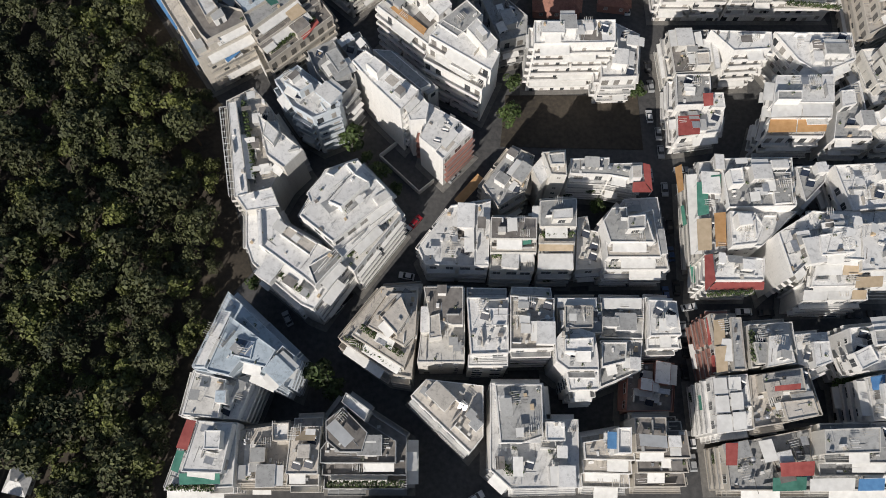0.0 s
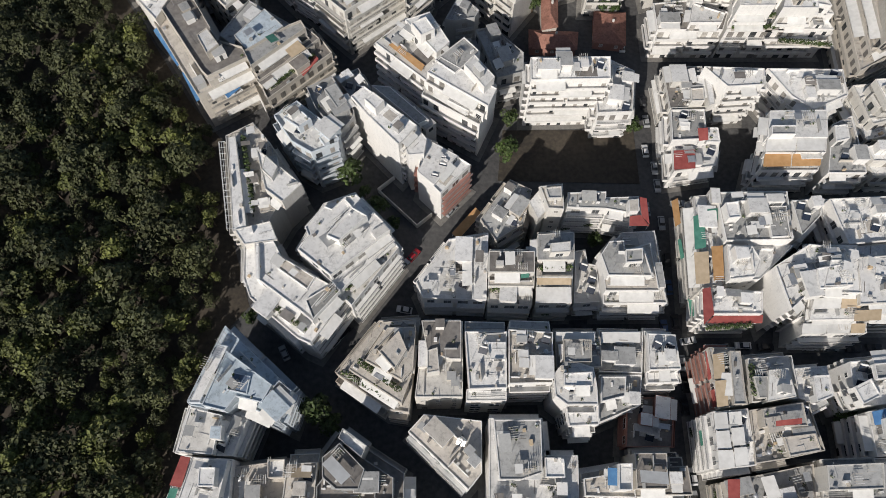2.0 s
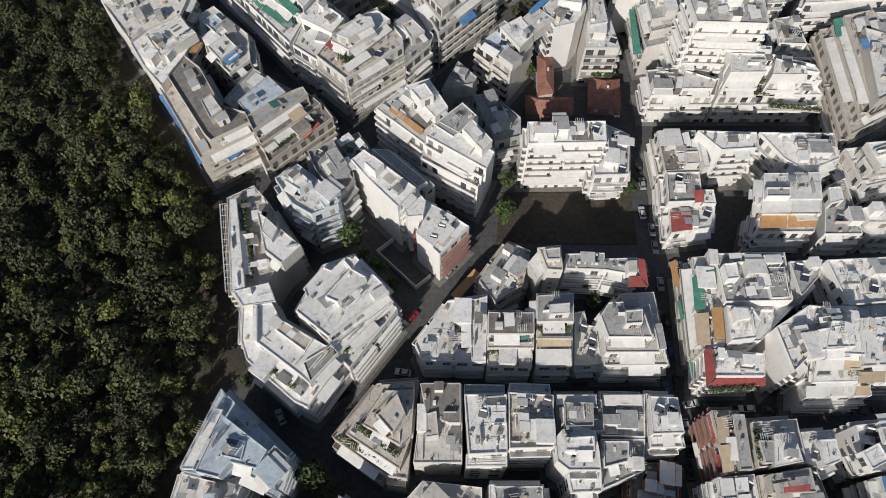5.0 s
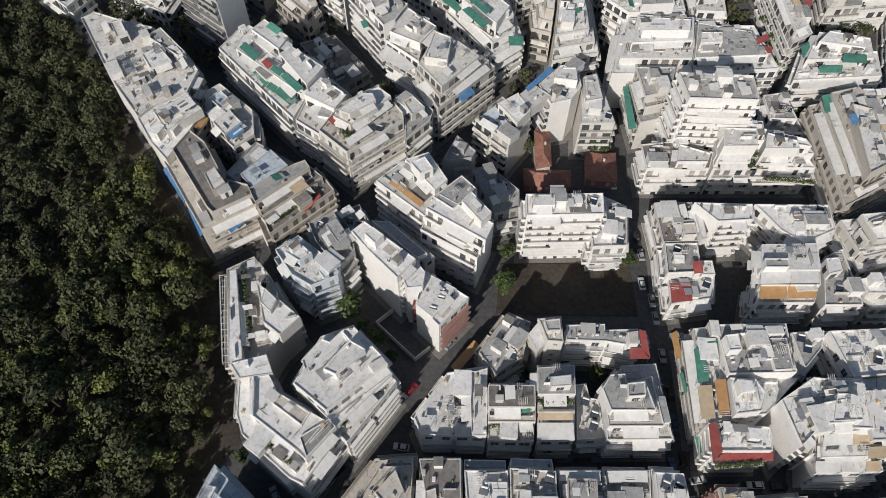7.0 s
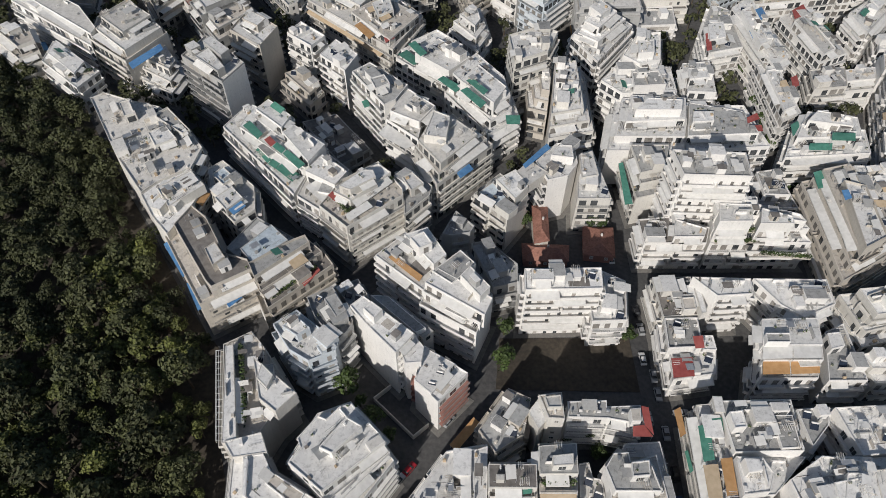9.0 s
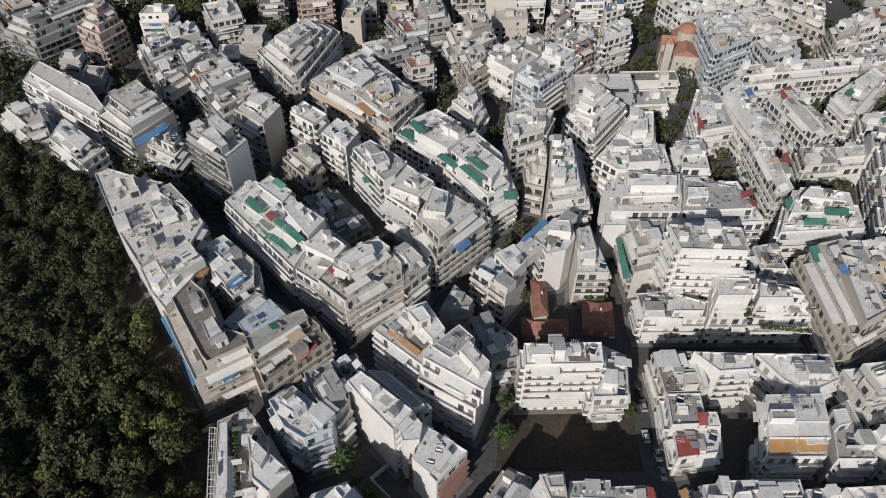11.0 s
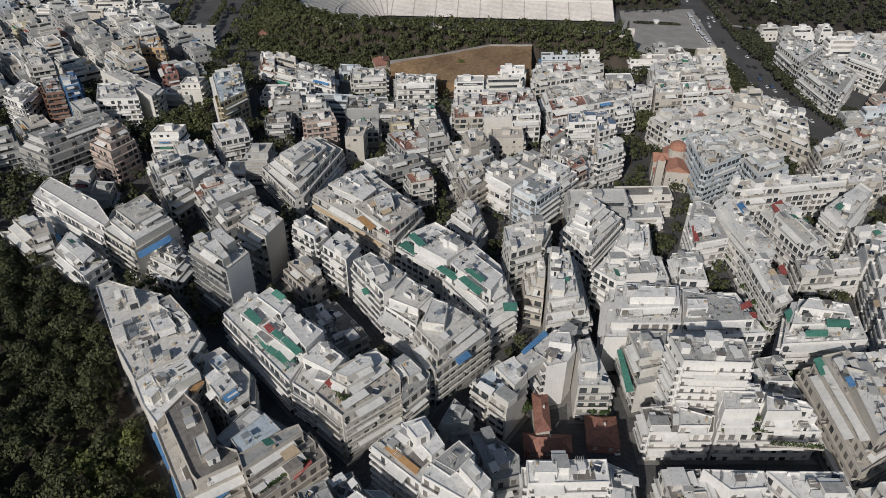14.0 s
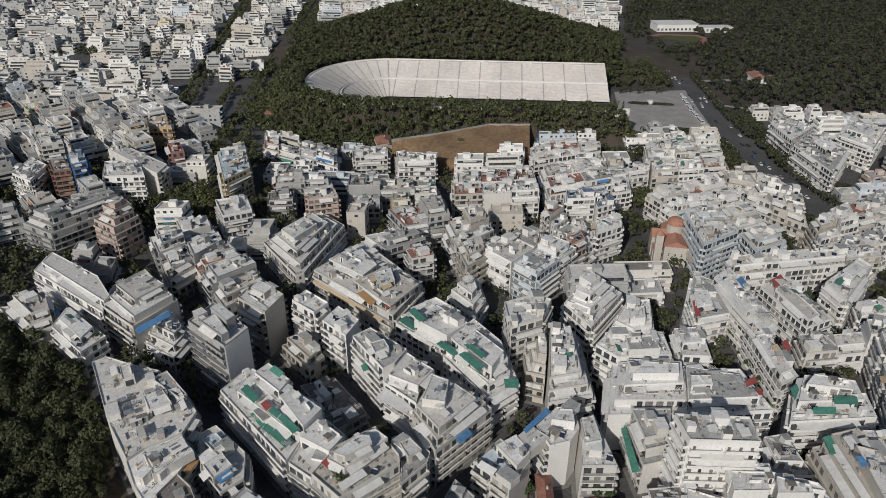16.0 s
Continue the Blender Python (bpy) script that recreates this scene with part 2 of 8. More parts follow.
# ---------------------------------------------------------------- shared fittings
def window_mesh(name, w, h, filling):
    """A framed window or balcony door: x along the wall, y out of it, the sill at z = 0."""
    s, t, o = Shape(), 0.09, 0.07
    outer, inner = [(-w / 2, 0), (w / 2, 0), (w / 2, h), (-w / 2, h)], [(-w / 2 + t, t), (w / 2 - t, t), (w / 2 - t, h - t), (-w / 2 + t, h - t)]
    for i in range(4):
        j = (i + 1) % 4
        a, b, c, d = outer[i], outer[j], inner[j], inner[i]
        s.face([(a[0], o, a[1]), (d[0], o, d[1]), (c[0], o, c[1]), (b[0], o, b[1])])
        s.face([(a[0], -0.02, a[1]), (a[0], o, a[1]), (b[0], o, b[1]), (b[0], -0.02, b[1])])
        s.face([(d[0], 0.015, d[1]), (c[0], 0.015, c[1]), (c[0], o, c[1]), (d[0], o, d[1])])
    s.face([(inner[0][0], 0.015, inner[0][1]), (inner[3][0], 0.015, inner[3][1]), (inner[2][0], 0.015, inner[2][1]), (inner[1][0], 0.015, inner[1][1])], 1)
    s.box((0, 0.03, h * 0.0 + t), (0.06, 0.03, h - 2 * t))
    return s.mesh(name, [FRAME, filling])


WINDOWS = [window_mesh("window", 1.2, 1.3, GLASS), window_mesh("window", 1.1, 1.3, SHUTTER), window_mesh("window", 0.9, 1.2, GLASS)]
DOORS = [window_mesh("balcony_door", 1.9, 2.2, GLASS), window_mesh("balcony_door", 2.4, 2.2, SHUTTER), window_mesh("balcony_door", 2.6, 2.2, GLASS)]


def heater_meshes():
    """A solar water heater: a tilted collector, a drum along its upper edge, and the frame that carries both."""
    frame_shape, collector, drum = Shape(), Shape(), Shape()
    frame_shape.box((0, 0.6, 1.0), (1.86, 0.06, 0.06))
    for x in (-0.9, 0.9):
        frame_shape.box((x, -0.7, 0), (0.06, 0.06, 0.25))
        frame_shape.box((x, 0.6, 0), (0.06, 0.06, 1.15))
        frame_shape.tube((x, -0.7, 0.2), (x, 0.6, 1.1), 0.03, 0.03, 4)
    a, b, th = (-0.75, 0.28), (0.55, 1.18), 0.09
    for dy, dz, slot in ((0, 0, 0), (0, th, 1)):
        pts = [(-1.0, a[0], a[1] + dz), (1.0, a[0], a[1] + dz), (1.0, b[0], b[1] + dz), (-1.0, b[0], b[1] + dz)]
        collector.face(pts if dz else pts[::-1], slot)
    rim = [(-1.0, *a), (1.0, *a), (1.0, *b), (-1.0, *b)]
    for i in range(4):
        p, q = rim[i], rim[(i + 1) % 4]
        collector.face([p, q, (q[0], q[1], q[2] + th), (p[0], p[1], p[2] + th)])
    drum.tube((-0.8, 0.72, 1.35), (0.8, 0.72, 1.35), 0.26, 0.26, 10)
    drum.face([(-0.8, 0.72 + 0.26 * math.cos(w), 1.35 + 0.26 * math.sin(w)) for w in [k * math.pi / 5 for k in range(10)]])
    return frame_shape.mesh("solar_heater", [METAL]), collector.mesh("collector", [METAL, PANEL]), drum.mesh("drum", [WALL["w"]])


HEATER = heater_meshes()


def heater_far():
    """The same heater as one plain mesh, for blocks further off."""
    s = Shape()
    s.face([(-1.0, -0.75, 0.35), (1.0, -0.75, 0.35), (1.0, 0.55, 1.25), (-1.0, 0.55, 1.25)], 1)
    s.face([(-1.0, -0.75, 0.0), (1.0, -0.75, 0.0), (1.0, -0.75, 0.35), (-1.0, -0.75, 0.35)])
    for x in (-1.0, 1.0):
        s.face([(x, -0.75, 0.0), (x, 0.55, 0.0), (x, 0.55, 1.25), (x, -0.75, 0.35)])
    s.face([(1.0, 0.55, 0.0), (-1.0, 0.55, 0.0), (-1.0, 0.55, 1.25), (1.0, 0.55, 1.25)])
    s.tube((-0.8, 0.6, 1.35), (0.8, 0.6, 1.35), 0.26, 0.26, 7)
    return s.mesh("solar_heater", [METAL, PANEL])


HEATER_FAR = heater_far()


def chimney_mesh():
    s = Shape()
    s.box((0, 0, 0), (0.5, 0.5, 1.3))
    s.box((0, 0, 1.38), (0.66, 0.66, 0.08))
    for x in (-0.2, 0.2):
        for y in (-0.2, 0.2):
            s.box((x, y, 1.3), (0.08, 0.08, 0.08))
    return s.mesh("chimney", [WALL["c"]])


def aerial_mesh():
    s = Shape()
    s.tube((0, 0, 0), (0, 0, 3.4), 0.035, 0.03, 5)
    for z, w in ((3.3, 1.1), (2.8, 0.8)):
        s.tube((-w / 2, 0, z), (w / 2, 0, z), 0.02, 0.02, 4)
        for k in range(5):
            x = -w / 2 + w * k / 4
            s.tube((x, -0.25, z + 0.02), (x, 0.25, z + 0.02), 0.012, 0.012, 3)
    return s.mesh("aerial", [METAL])


def tank_mesh():
    s = Shape()
    s.tube((0, 0, 0.15), (0, 0, 1.25), 0.55, 0.55, 12)
    s.tube((0, 0, 1.25), (0, 0, 1.42), 0.55, 0.2, 12)
    for k in range(3):
        w = 2.1 * k
        s.box((0.4 * math.cos(w), 0.4 * math.sin(w), 0), (0.1, 0.1, 0.16))
    return s.mesh("water_tank", [METAL])


def cooler_mesh():
    s = Shape()
    s.box((0, 0, 0.1), (0.9, 0.36, 0.66))
    s.box((-0.3, 0, 0), (0.08, 0.4, 0.1))
    s.box((0.3, 0, 0), (0.08, 0.4, 0.1))
    s.tube((0.12, -0.18, 0.43), (0.12, -0.21, 0.43), 0.27, 0.25, 10)
    return s.mesh("air_conditioner", [WALL["w"]])


CHIMNEY, AERIAL, TANK, COOLER = chimney_mesh(), aerial_mesh(), tank_mesh(), cooler_mesh()


def foliage(s, centre_at, radius, count, size, rng, flat=0.8, slot=0):
    """Many small bent leaf clumps round a centre, thicker towards the outside."""
    cx, cy, cz = centre_at
    for _ in range(count):
        w, u = rng.uniform(0, 2 * math.pi), rng.uniform(-0.55, 1)
        k = math.sqrt(1 - u * u)
        r = radius * rng.uniform(0.62, 1.08)
        d = Vector((k * math.cos(w), k * math.sin(w), u * flat))
        p = Vector((cx, cy, cz)) + d * r
        nrm = (d + Vector((rng.uniform(-0.6, 0.6), rng.uniform(-0.6, 0.6), rng.uniform(-0.3, 0.7)))).normalized()
        a = nrm.orthogonal().normalized()
        a.rotate(Matrix.Rotation(rng.uniform(0, 6.28), 3, nrm))
        b = nrm.cross(a)
        g = size * rng.uniform(0.6, 1.35)
        tip, h = nrm * g * 0.35, g * rng.uniform(0.5, 0.9)
        q = [p + a * g, p + b * h + tip, p - a * g, p - b * h]
        k0 = len(s.v)
        s.v.extend([tuple(v) for v in q])
        s.f.extend([(k0, k0 + 1, k0 + 2), (k0, k0 + 2, k0 + 3)])
        s.m.extend([slot, slot])


def planter_mesh(seed):
    """A long trough with bushy plants."""
    rng = random.Random(seed)
    s = Shape()
    s.box((0, 0, 0), (2.0, 0.5, 0.45), 0, 0)
    for k in range(4):
        foliage(s, (-0.75 + 0.5 * k, 0, 0.75), 0.5, 16, 0.2, rng, 0.9, 1)
    return s.mesh("planter", [WALL["k"], LEAF["street"]])


PLANTERS = [planter_mesh(k) for k in range(3)]
CAM_SIDE = Vector((0.0, -1.0))
FOOTPRINTS = []
WALLNAME = {"w": "white", "c": "cream", "k": "sand-coloured", "g": "grey", "b": "pale blue", "r": "dark red", "o": "ochre", "y": "pale yellow", "n": "russet brown", "p": "pinkish brown", "u": "bright blue"}
ROOFNAME = {"w": "white-painted flat roof", "g": "grey flat roof", "d": "dark flat roof", "k": "sand-coloured tiled roof terrace",
            "c": "cream flat roof", "b": "pale blue flat roof", "s": "blue-grey metal roof", "r": "red clay tile roof"}
COUNT = {1: "one", 2: "two", 3: "three", 4: "four", 5: "five", 6: "six", 7: "seven", 8: "eight", 9: "nine", 10: "ten", 11: "eleven"}


def taken(x, y, own, floors):
    for poly, box, k, n in FOOTPRINTS:
        if k != own and n >= floors - 2 and box[0] < x < box[1] and box[2] < y < box[3] and inside(poly, x, y):
            return True
    return False


def height_of(floors):
    return 3.6 + 3.0 * (floors - 1)


def sides_of(poly, own, floors):
    """For each side: its start, direction, length, outward normal and whether it is a street front, a yard front or a party wall."""
    out = []
    for i in range(len(poly)):
        (ax, ay), (bx, by) = poly[i], poly[(i + 1) % len(poly)]
        s = math.hypot(bx - ax, by - ay) or 0.01
        ux, uy = (bx - ax) / s, (by - ay) / s
        nx, ny = uy, -ux
        near = sum(taken(ax + ux * s * f + nx * 2.2, ay + uy * s * f + ny * 2.2, own, floors) for f in (0.25, 0.5, 0.75))
        far = sum(taken(ax + ux * s * f + nx * 6.5, ay + uy * s * f + ny * 6.5, own, floors) for f in (0.25, 0.5, 0.75))
        out.append(((ax, ay), (ux, uy), s, (nx, ny), "party" if near >= 2 or s < 3.5 else "yard" if far >= 2 else "street"))
    return out


def balcony(s, start, u, n, x0, x1, z, depth, solid):
    """Slab, front and cheeks of one balcony; solid fronts are walls, the others rails."""
    def at(x, y):
        return start[0] + u[0] * x + n[0] * y, start[1] + u[1] * x + n[1] * y
    turn = math.atan2(u[1], u[0])
    mid, w = (x0 + x1) / 2, x1 - x0
    s.box((*at(mid, depth / 2), z - 0.16), (w, depth, 0.16), turn)
    if solid:
        s.box((*at(mid, depth - 0.05), z), (w, 0.1, 0.95), turn)
        for x in (x0 + 0.05, x1 - 0.05):
            s.box((*at(x, depth / 2 - 0.05), z), (0.1, depth - 0.1, 0.95), turn)
    else:
        s.box((*at(mid, depth - 0.05), z), (w, 0.08, 0.22), turn)
        for k, h in enumerate((0.45, 0.7, 0.95)):
            s.box((*at(mid, depth - 0.05), z + h), (w, 0.05, 0.05), turn, 1)
        for k in range(int(w / 2.4) + 2):
            x = min(x0 + 0.04 + k * 2.4, x1 - 0.04)
            s.box((*at(x, depth - 0.05), z + 0.2), (0.05, 0.05, 0.78), turn, 1)


def awning(s, start, u, n, x0, x1, z, depth, drop):
    """A sloping canvas blind with a hanging valance."""
    def at(x, y, h):
        return start[0] + u[0] * x + n[0] * y, start[1] + u[1] * x + n[1] * y, h
    for dz in (0.0, 0.05):
        q = [at(x0, 0.02, z + dz), at(x0, depth, z - drop + dz), at(x1, depth, z - drop + dz), at(x1, 0.02, z + dz)]
        s.face(q if dz else q[::-1])
    s.face([at(x0, depth, z - drop + 0.05), at(x0, depth, z - drop - 0.3), at(x1, depth, z - drop - 0.3), at(x1, depth, z - drop + 0.05)])
    for x in (x0, x1):
        s.face([at(x, 0.02, z), at(x, depth, z - drop), at(x, depth, z - drop + 0.05), at(x, 0.02, z + 0.05)])


def canopy(base, q, z, tint):
    """A stretched canvas roof on slim posts: it falls a little towards one side, and its front edge hangs down."""
    s = Shape()
    mid = centre(q)
    fall = [0.25 if (v[1] - mid[1]) < 0 else -0.1 for v in q]
    top = [(v[0], v[1], z - f) for v, f in zip(q, fall)]
    low = [(v[0], v[1], z - f - 0.06) for v, f in zip(q, fall)]
    n = len(q)
    k = len(s.v)
    s.v.extend(top + low)
    s.f.extend([tuple(range(k, k + n)), tuple(range(k + 2 * n - 1, k + n - 1, -1))])
    s.m.extend([0, 0])
    for i in range(n):
        j = (i + 1) % n
        s.f.append((k + n + i, k + n + j, k + j, k + i))
        s.m.append(0)
    for x, y, h in low:
        x, y = x + (mid[0] - x) * 0.06, y + (mid[1] - y) * 0.06
        s.box((x, y, h - 2.2), (0.08, 0.08, 2.22), 0, 1)
    part("awning", s, [CLOTH[tint], METAL], base, "%s canvas awning on slim posts" % tint)


def building(wall, roof, floors, back, poly, blinds=(), tops=(), volumes=(), canopies=(), hedges=(), trim="", blind=None, calm=False, detail=2, own=-1, group="apartment blocks of the quarter", name="apartment_building"):
    """One apartment block: storeys on a footprint, of which the uppermost 'back' step back from the fronts; tops are
    further storeys on footprints of their own; blinds are colours of awnings. detail 2: every fitting a part; 1: windows joined; 0: far off."""
    cx, cy = centre(poly)
    rng = random.Random(int(cx * 131 + cy * 17 + 9000))
    words = "%s %s-storey apartment block with balconies and %s" % (WALLNAME[wall], COUNT.get(floors, "many"), ROOFNAME[roof])
    base = thing(name, cx, cy, words, "apartment building", group, -0.023 * (own % 13))
    poly = [(x - cx, y - cy) for x, y in poly]

    def fronts(p, n):
        return sides_of([(x + cx, y + cy) for x, y in p], own, n)
    levels, z, p = [], 0.0, poly
    zf = height_of(floors - back)
    levels.append((p, 0.0, zf, floors - back))
    for k in range(back):
        kinds = fronts(p, floors)
        q = inset(p, [rng.uniform(2.2, 3.0) if e[4] != "party" and e[3][1] < -0.4 else rng.choice((0.0, 1.4, 2.2)) if e[4] == "street" else rng.choice((0.0, 0.0, 2.4)) if e[4] == "yard" else 0.0 for e in kinds])
        if area(q) < 45 or area(q) > area(p) or not all(inside(inset(p, -0.3), *v) for v in q):
            break
        levels.append((q, zf, zf + 3.0, 1))
        p, zf = q, zf + 3.0
    for extra, q in tops:
        q = [(x - cx, y - cy) for x, y in q]
        levels.append((q, height_of(floors - back), height_of(floors) + 3.0 * extra, extra + back))
        p, zf = q, height_of(floors) + 3.0 * extra
    covers = [ROOF[roof]] * len(levels)
    for total, cover, q in volumes:
        q = [(x - cx, y - cy) for x, y in q]
        z0 = height_of(floors - back) if total > floors - back else 0.0
        levels.append((q, z0, height_of(total), max(1, int(total - floors + back) if total > floors - back else int(total))))
        covers.append(ROOF[cover])
    biggest = max(range(len(levels)), key=lambda k: (levels[k][2] > zf - 0.1) * 1000 + area(levels[k][0]))
    if volumes and (calm or area(p) < 3.0 * area(levels[biggest][0])):
        p, zf = levels[biggest][0], levels[biggest][2]
    if blind and wall == "g":
        for (ax, ay), (ux, uy), s, (nx, ny), kind in fronts(poly, floors):
            if nx * blind[0] + ny * blind[1] > 0.8:
                flank = Shape()
                flank.box((ax - cx + ux * s / 2 + nx * 0.03, ay - cy + uy * s / 2 + ny * 0.03, 0.0), (s - 0.1, 0.06, height_of(floors) + 0.3), math.atan2(uy, ux))
                part("blank_wall", flank, WALL["w"], base, "windowless white end wall")
    joined_windows, joined_balconies, joined_canvas = Shape(), Shape(), Shape()
    solid = calm == 2 or rng.random() < 0.36
    own_blinds = list(blinds)
    for i, (q, z0, z1, n) in enumerate(levels):
        walls = Shape()
        walls.prism(q, z0, z1, 0, True, False)
        part("setback_storey" if i else "wall", walls, WALL[wall], base)
        slab = Shape()
        slab.prism(inset(q, 0.18), z1 + 0.004, z1 + 0.06, 0, True, False)
        part("roof" if i == len(levels) - 1 else "terrace", slab, covers[i], base)
        inner = inset(q, 0.2)
        if area(inner) > 8:
            parapet = Shape()
            parapet.ring(q, inner, z1, z1 + (rng.choice((0.15, 0.25, 0.4)) if calm and (z1 - z0 < 2.9 or i) else rng.choice((0.35, 0.55, 0.9))))
            part("parapet", parapet, WALL[wall], base)
    for i, (q, z0, z1, n) in enumerate(levels):
        if detail == 1 and i > len(levels) - len(volumes) - 1 and volumes and n > 2:
            n = 2
        for e, (start, u, s, nrm, kind) in enumerate(fronts(q, floors)):
            start = (start[0] - cx, start[1] - cy)
            if blind and nrm[0] * blind[0] + nrm[1] * blind[1] > 0.8:
                continue
            if kind == "party":
                if rng.random() < 0.75 or s < 5:
                    continue
                kind = "plain"
            turn = math.atan2(u[1], u[0]) + math.pi
            seen = nrm[1] * (cy + 20) + nrm[0] * cx < 0 or detail == 0
            has_balcony = kind == "street" and s > 5 or kind == "yard" and s > 6 and rng.random() < 0.5
            if i and kind != "street":
                has_balcony = False
            if detail == 1 and kind == "plain":
                continue
            if detail == 1 and s > 5 and kind == "yard":
                has_balcony = rng.random() < 0.75
            count = max(1, int(s / (3.4 if detail == 2 else 3.0)))
            depth = rng.uniform(1.15, 1.5)
            for k in range(n):
                zb = z0 + (3.0 * k if i else (0 if k == 0 else 3.6 + 3.0 * (k - 1)))
                ground_floor = i == 0 and k == 0
                for c in range(count):
                    x = s * (c + 0.5) / count + rng.uniform(-0.2, 0.2)
                    if rng.random() < (0.14 if kind != "plain" else 0.55):
                        continue
                    style = DOORS if (has_balcony or i) else WINDOWS
                    me = rng.choice(style)
                    sill = 0.1 if style is DOORS else 1.0
                    spot = (start[0] + u[0] * x, start[1] + u[1] * x, zb + sill)
                    if detail == 2 and seen and not ground_floor:
                        part(me.name.split(".")[0], me, None, base, m=Matrix.Translation(spot) @ Matrix.Rotation(turn, 4, "Z"))
                    else:
                        # further off, dark doors are widened to include the shade under balconies
                        w, h = (1.2, 1.2) if calm == 2 else ((2.55 if cy > 150 else 1.7), 2.2) if style is DOORS else (1.3, 1.4)
                        w *= rng.uniform(0.7, 1.1)
                        joined_windows.box((spot[0] + nrm[0] * 0.01, spot[1] + nrm[1] * 0.01, spot[2]), (w, 0.1, h), turn, rng.choice((0, 0, 1) if cy > 150 else (0, 1, 1)))
                if has_balcony and not ground_floor and not (i and k == 0):
                    pieces = [(0.35, s - 0.35)] if s < 13 or rng.random() < 0.4 else [(0.35, s * 0.5 - 0.5), (s * 0.5 + 0.5, s - 0.35)]
                    for x0, x1 in pieces:
                        if detail == 2 and seen:
                            b = Shape()
                            balcony(b, start, u, nrm, x0, x1, zb, depth, solid)
                            part("balcony", b, [WALL[trim or wall], RAIL], base)
                        elif detail:
                            balcony(joined_balconies, start, u, nrm, x0, x1, zb, depth, solid or rng.random() < 0.3)
                        else:
                            joined_balconies.box((start[0] + u[0] * s / 2 + nrm[0] * depth / 2, start[1] + u[1] * s / 2 + nrm[1] * depth / 2, zb - 0.15), (x1 - x0, depth, 1.05), turn)
                # blinds hang over some balconies and most roof terraces
                if has_balcony and detail and seen and not ground_floor and (rng.random() < (0.88 if i else 0.2 if detail == 2 else 0.32)):
                    w = rng.uniform(0.35, 0.95) * (s - 1)
                    x0 = rng.uniform(0.4, s - 0.4 - w)
                    tint = rng.choice(own_blinds) if own_blinds else ("white" if calm or canopies or rng.random() < 0.95 else rng.choice(("green", "sand", "blue", "red", "orange")))
                    a = joined_canvas if detail == 1 and tint == "white" else Shape()
                    awning(a, start, u, nrm, x0, x0 + w, zb + 2.55, rng.uniform(1.6, 2.5), rng.uniform(0.45, 1.1))
                    if a is not joined_canvas:
                        part("awning", a, CLOTH[tint], base, "%s canvas awning" % tint)
                if has_balcony and detail == 2 and seen and not ground_floor and rng.random() < 0.12:
                    x = rng.uniform(1.4, max(1.5, s - 1.4))
                    part("planter", rng.choice(PLANTERS), None, base, "trough of green plants",
                         Matrix.Translation((start[0] + u[0] * x + nrm[0] * (depth - 0.5), start[1] + u[1] * x + nrm[1] * (depth - 0.5), zb)) @ Matrix.Rotation(turn, 4, "Z"))
    if joined_windows.f:
        part("glazing", joined_windows, [GLASS, SHUTTER], base, kind="stuff")
    if joined_balconies.f:
        part("balustrading", joined_balconies, [WALL[trim or wall], RAIL], base, kind="stuff")
    if joined_canvas.f:
        part("canvas", joined_canvas, CLOTH["white"], base, "white canvas awnings", kind="stuff")
    mess = Shape()
    for i, (q, z0, z1, n) in enumerate(levels):
        above = [b[0] for b in levels[i + 1:] if abs(b[1] - z1) < 0.2]
        clutter(mess, q, above[0] if above else None, z1 + 0.06, rng, (0.30 if above else 0.17) * (0.8 if calm else 1.0 if detail == 2 else 0.85))
        if detail:
            roofscape(mess, q, above[0] if above else None, z1 + 0.06, rng, 0.6 if calm else 1.0 if detail == 1 else 0.5)
    if mess.f:
        part("roof_clutter", mess, CLUTTER, base, kind="stuff")
    for z, (ax, ay), (bx, by) in hedges:
        length = math.hypot(bx - ax, by - ay)
        n = max(1, round(length / 2.1))
        for k in range(n):
            f = (k + 0.5) / n
            part("planter", rng.choice(PLANTERS), None, base, "trough of green plants",
                 Matrix.Translation((ax + (bx - ax) * f - cx, ay + (by - ay) * f - cy, z)) @ Matrix.Rotation(math.atan2(by - ay, bx - ax), 4, "Z") @ Matrix.Diagonal((1.1, 1.6, 1.6, 1)))
    for tint, z, q in canopies:
        canopy(base, [(x - cx, y - cy) for x, y in q], z, tint)
    furnish_roof(base, p, zf + 0.06, rng, wall, roof, detail, calm)
    return base


CLUTTER = [WALL["w"], WALL["g"], METAL, GLASS, LEAF["street"], CLOTH["white"], ROOF["d"], WALL["k"], CLOTH["sand"], CLOTH["green"]]


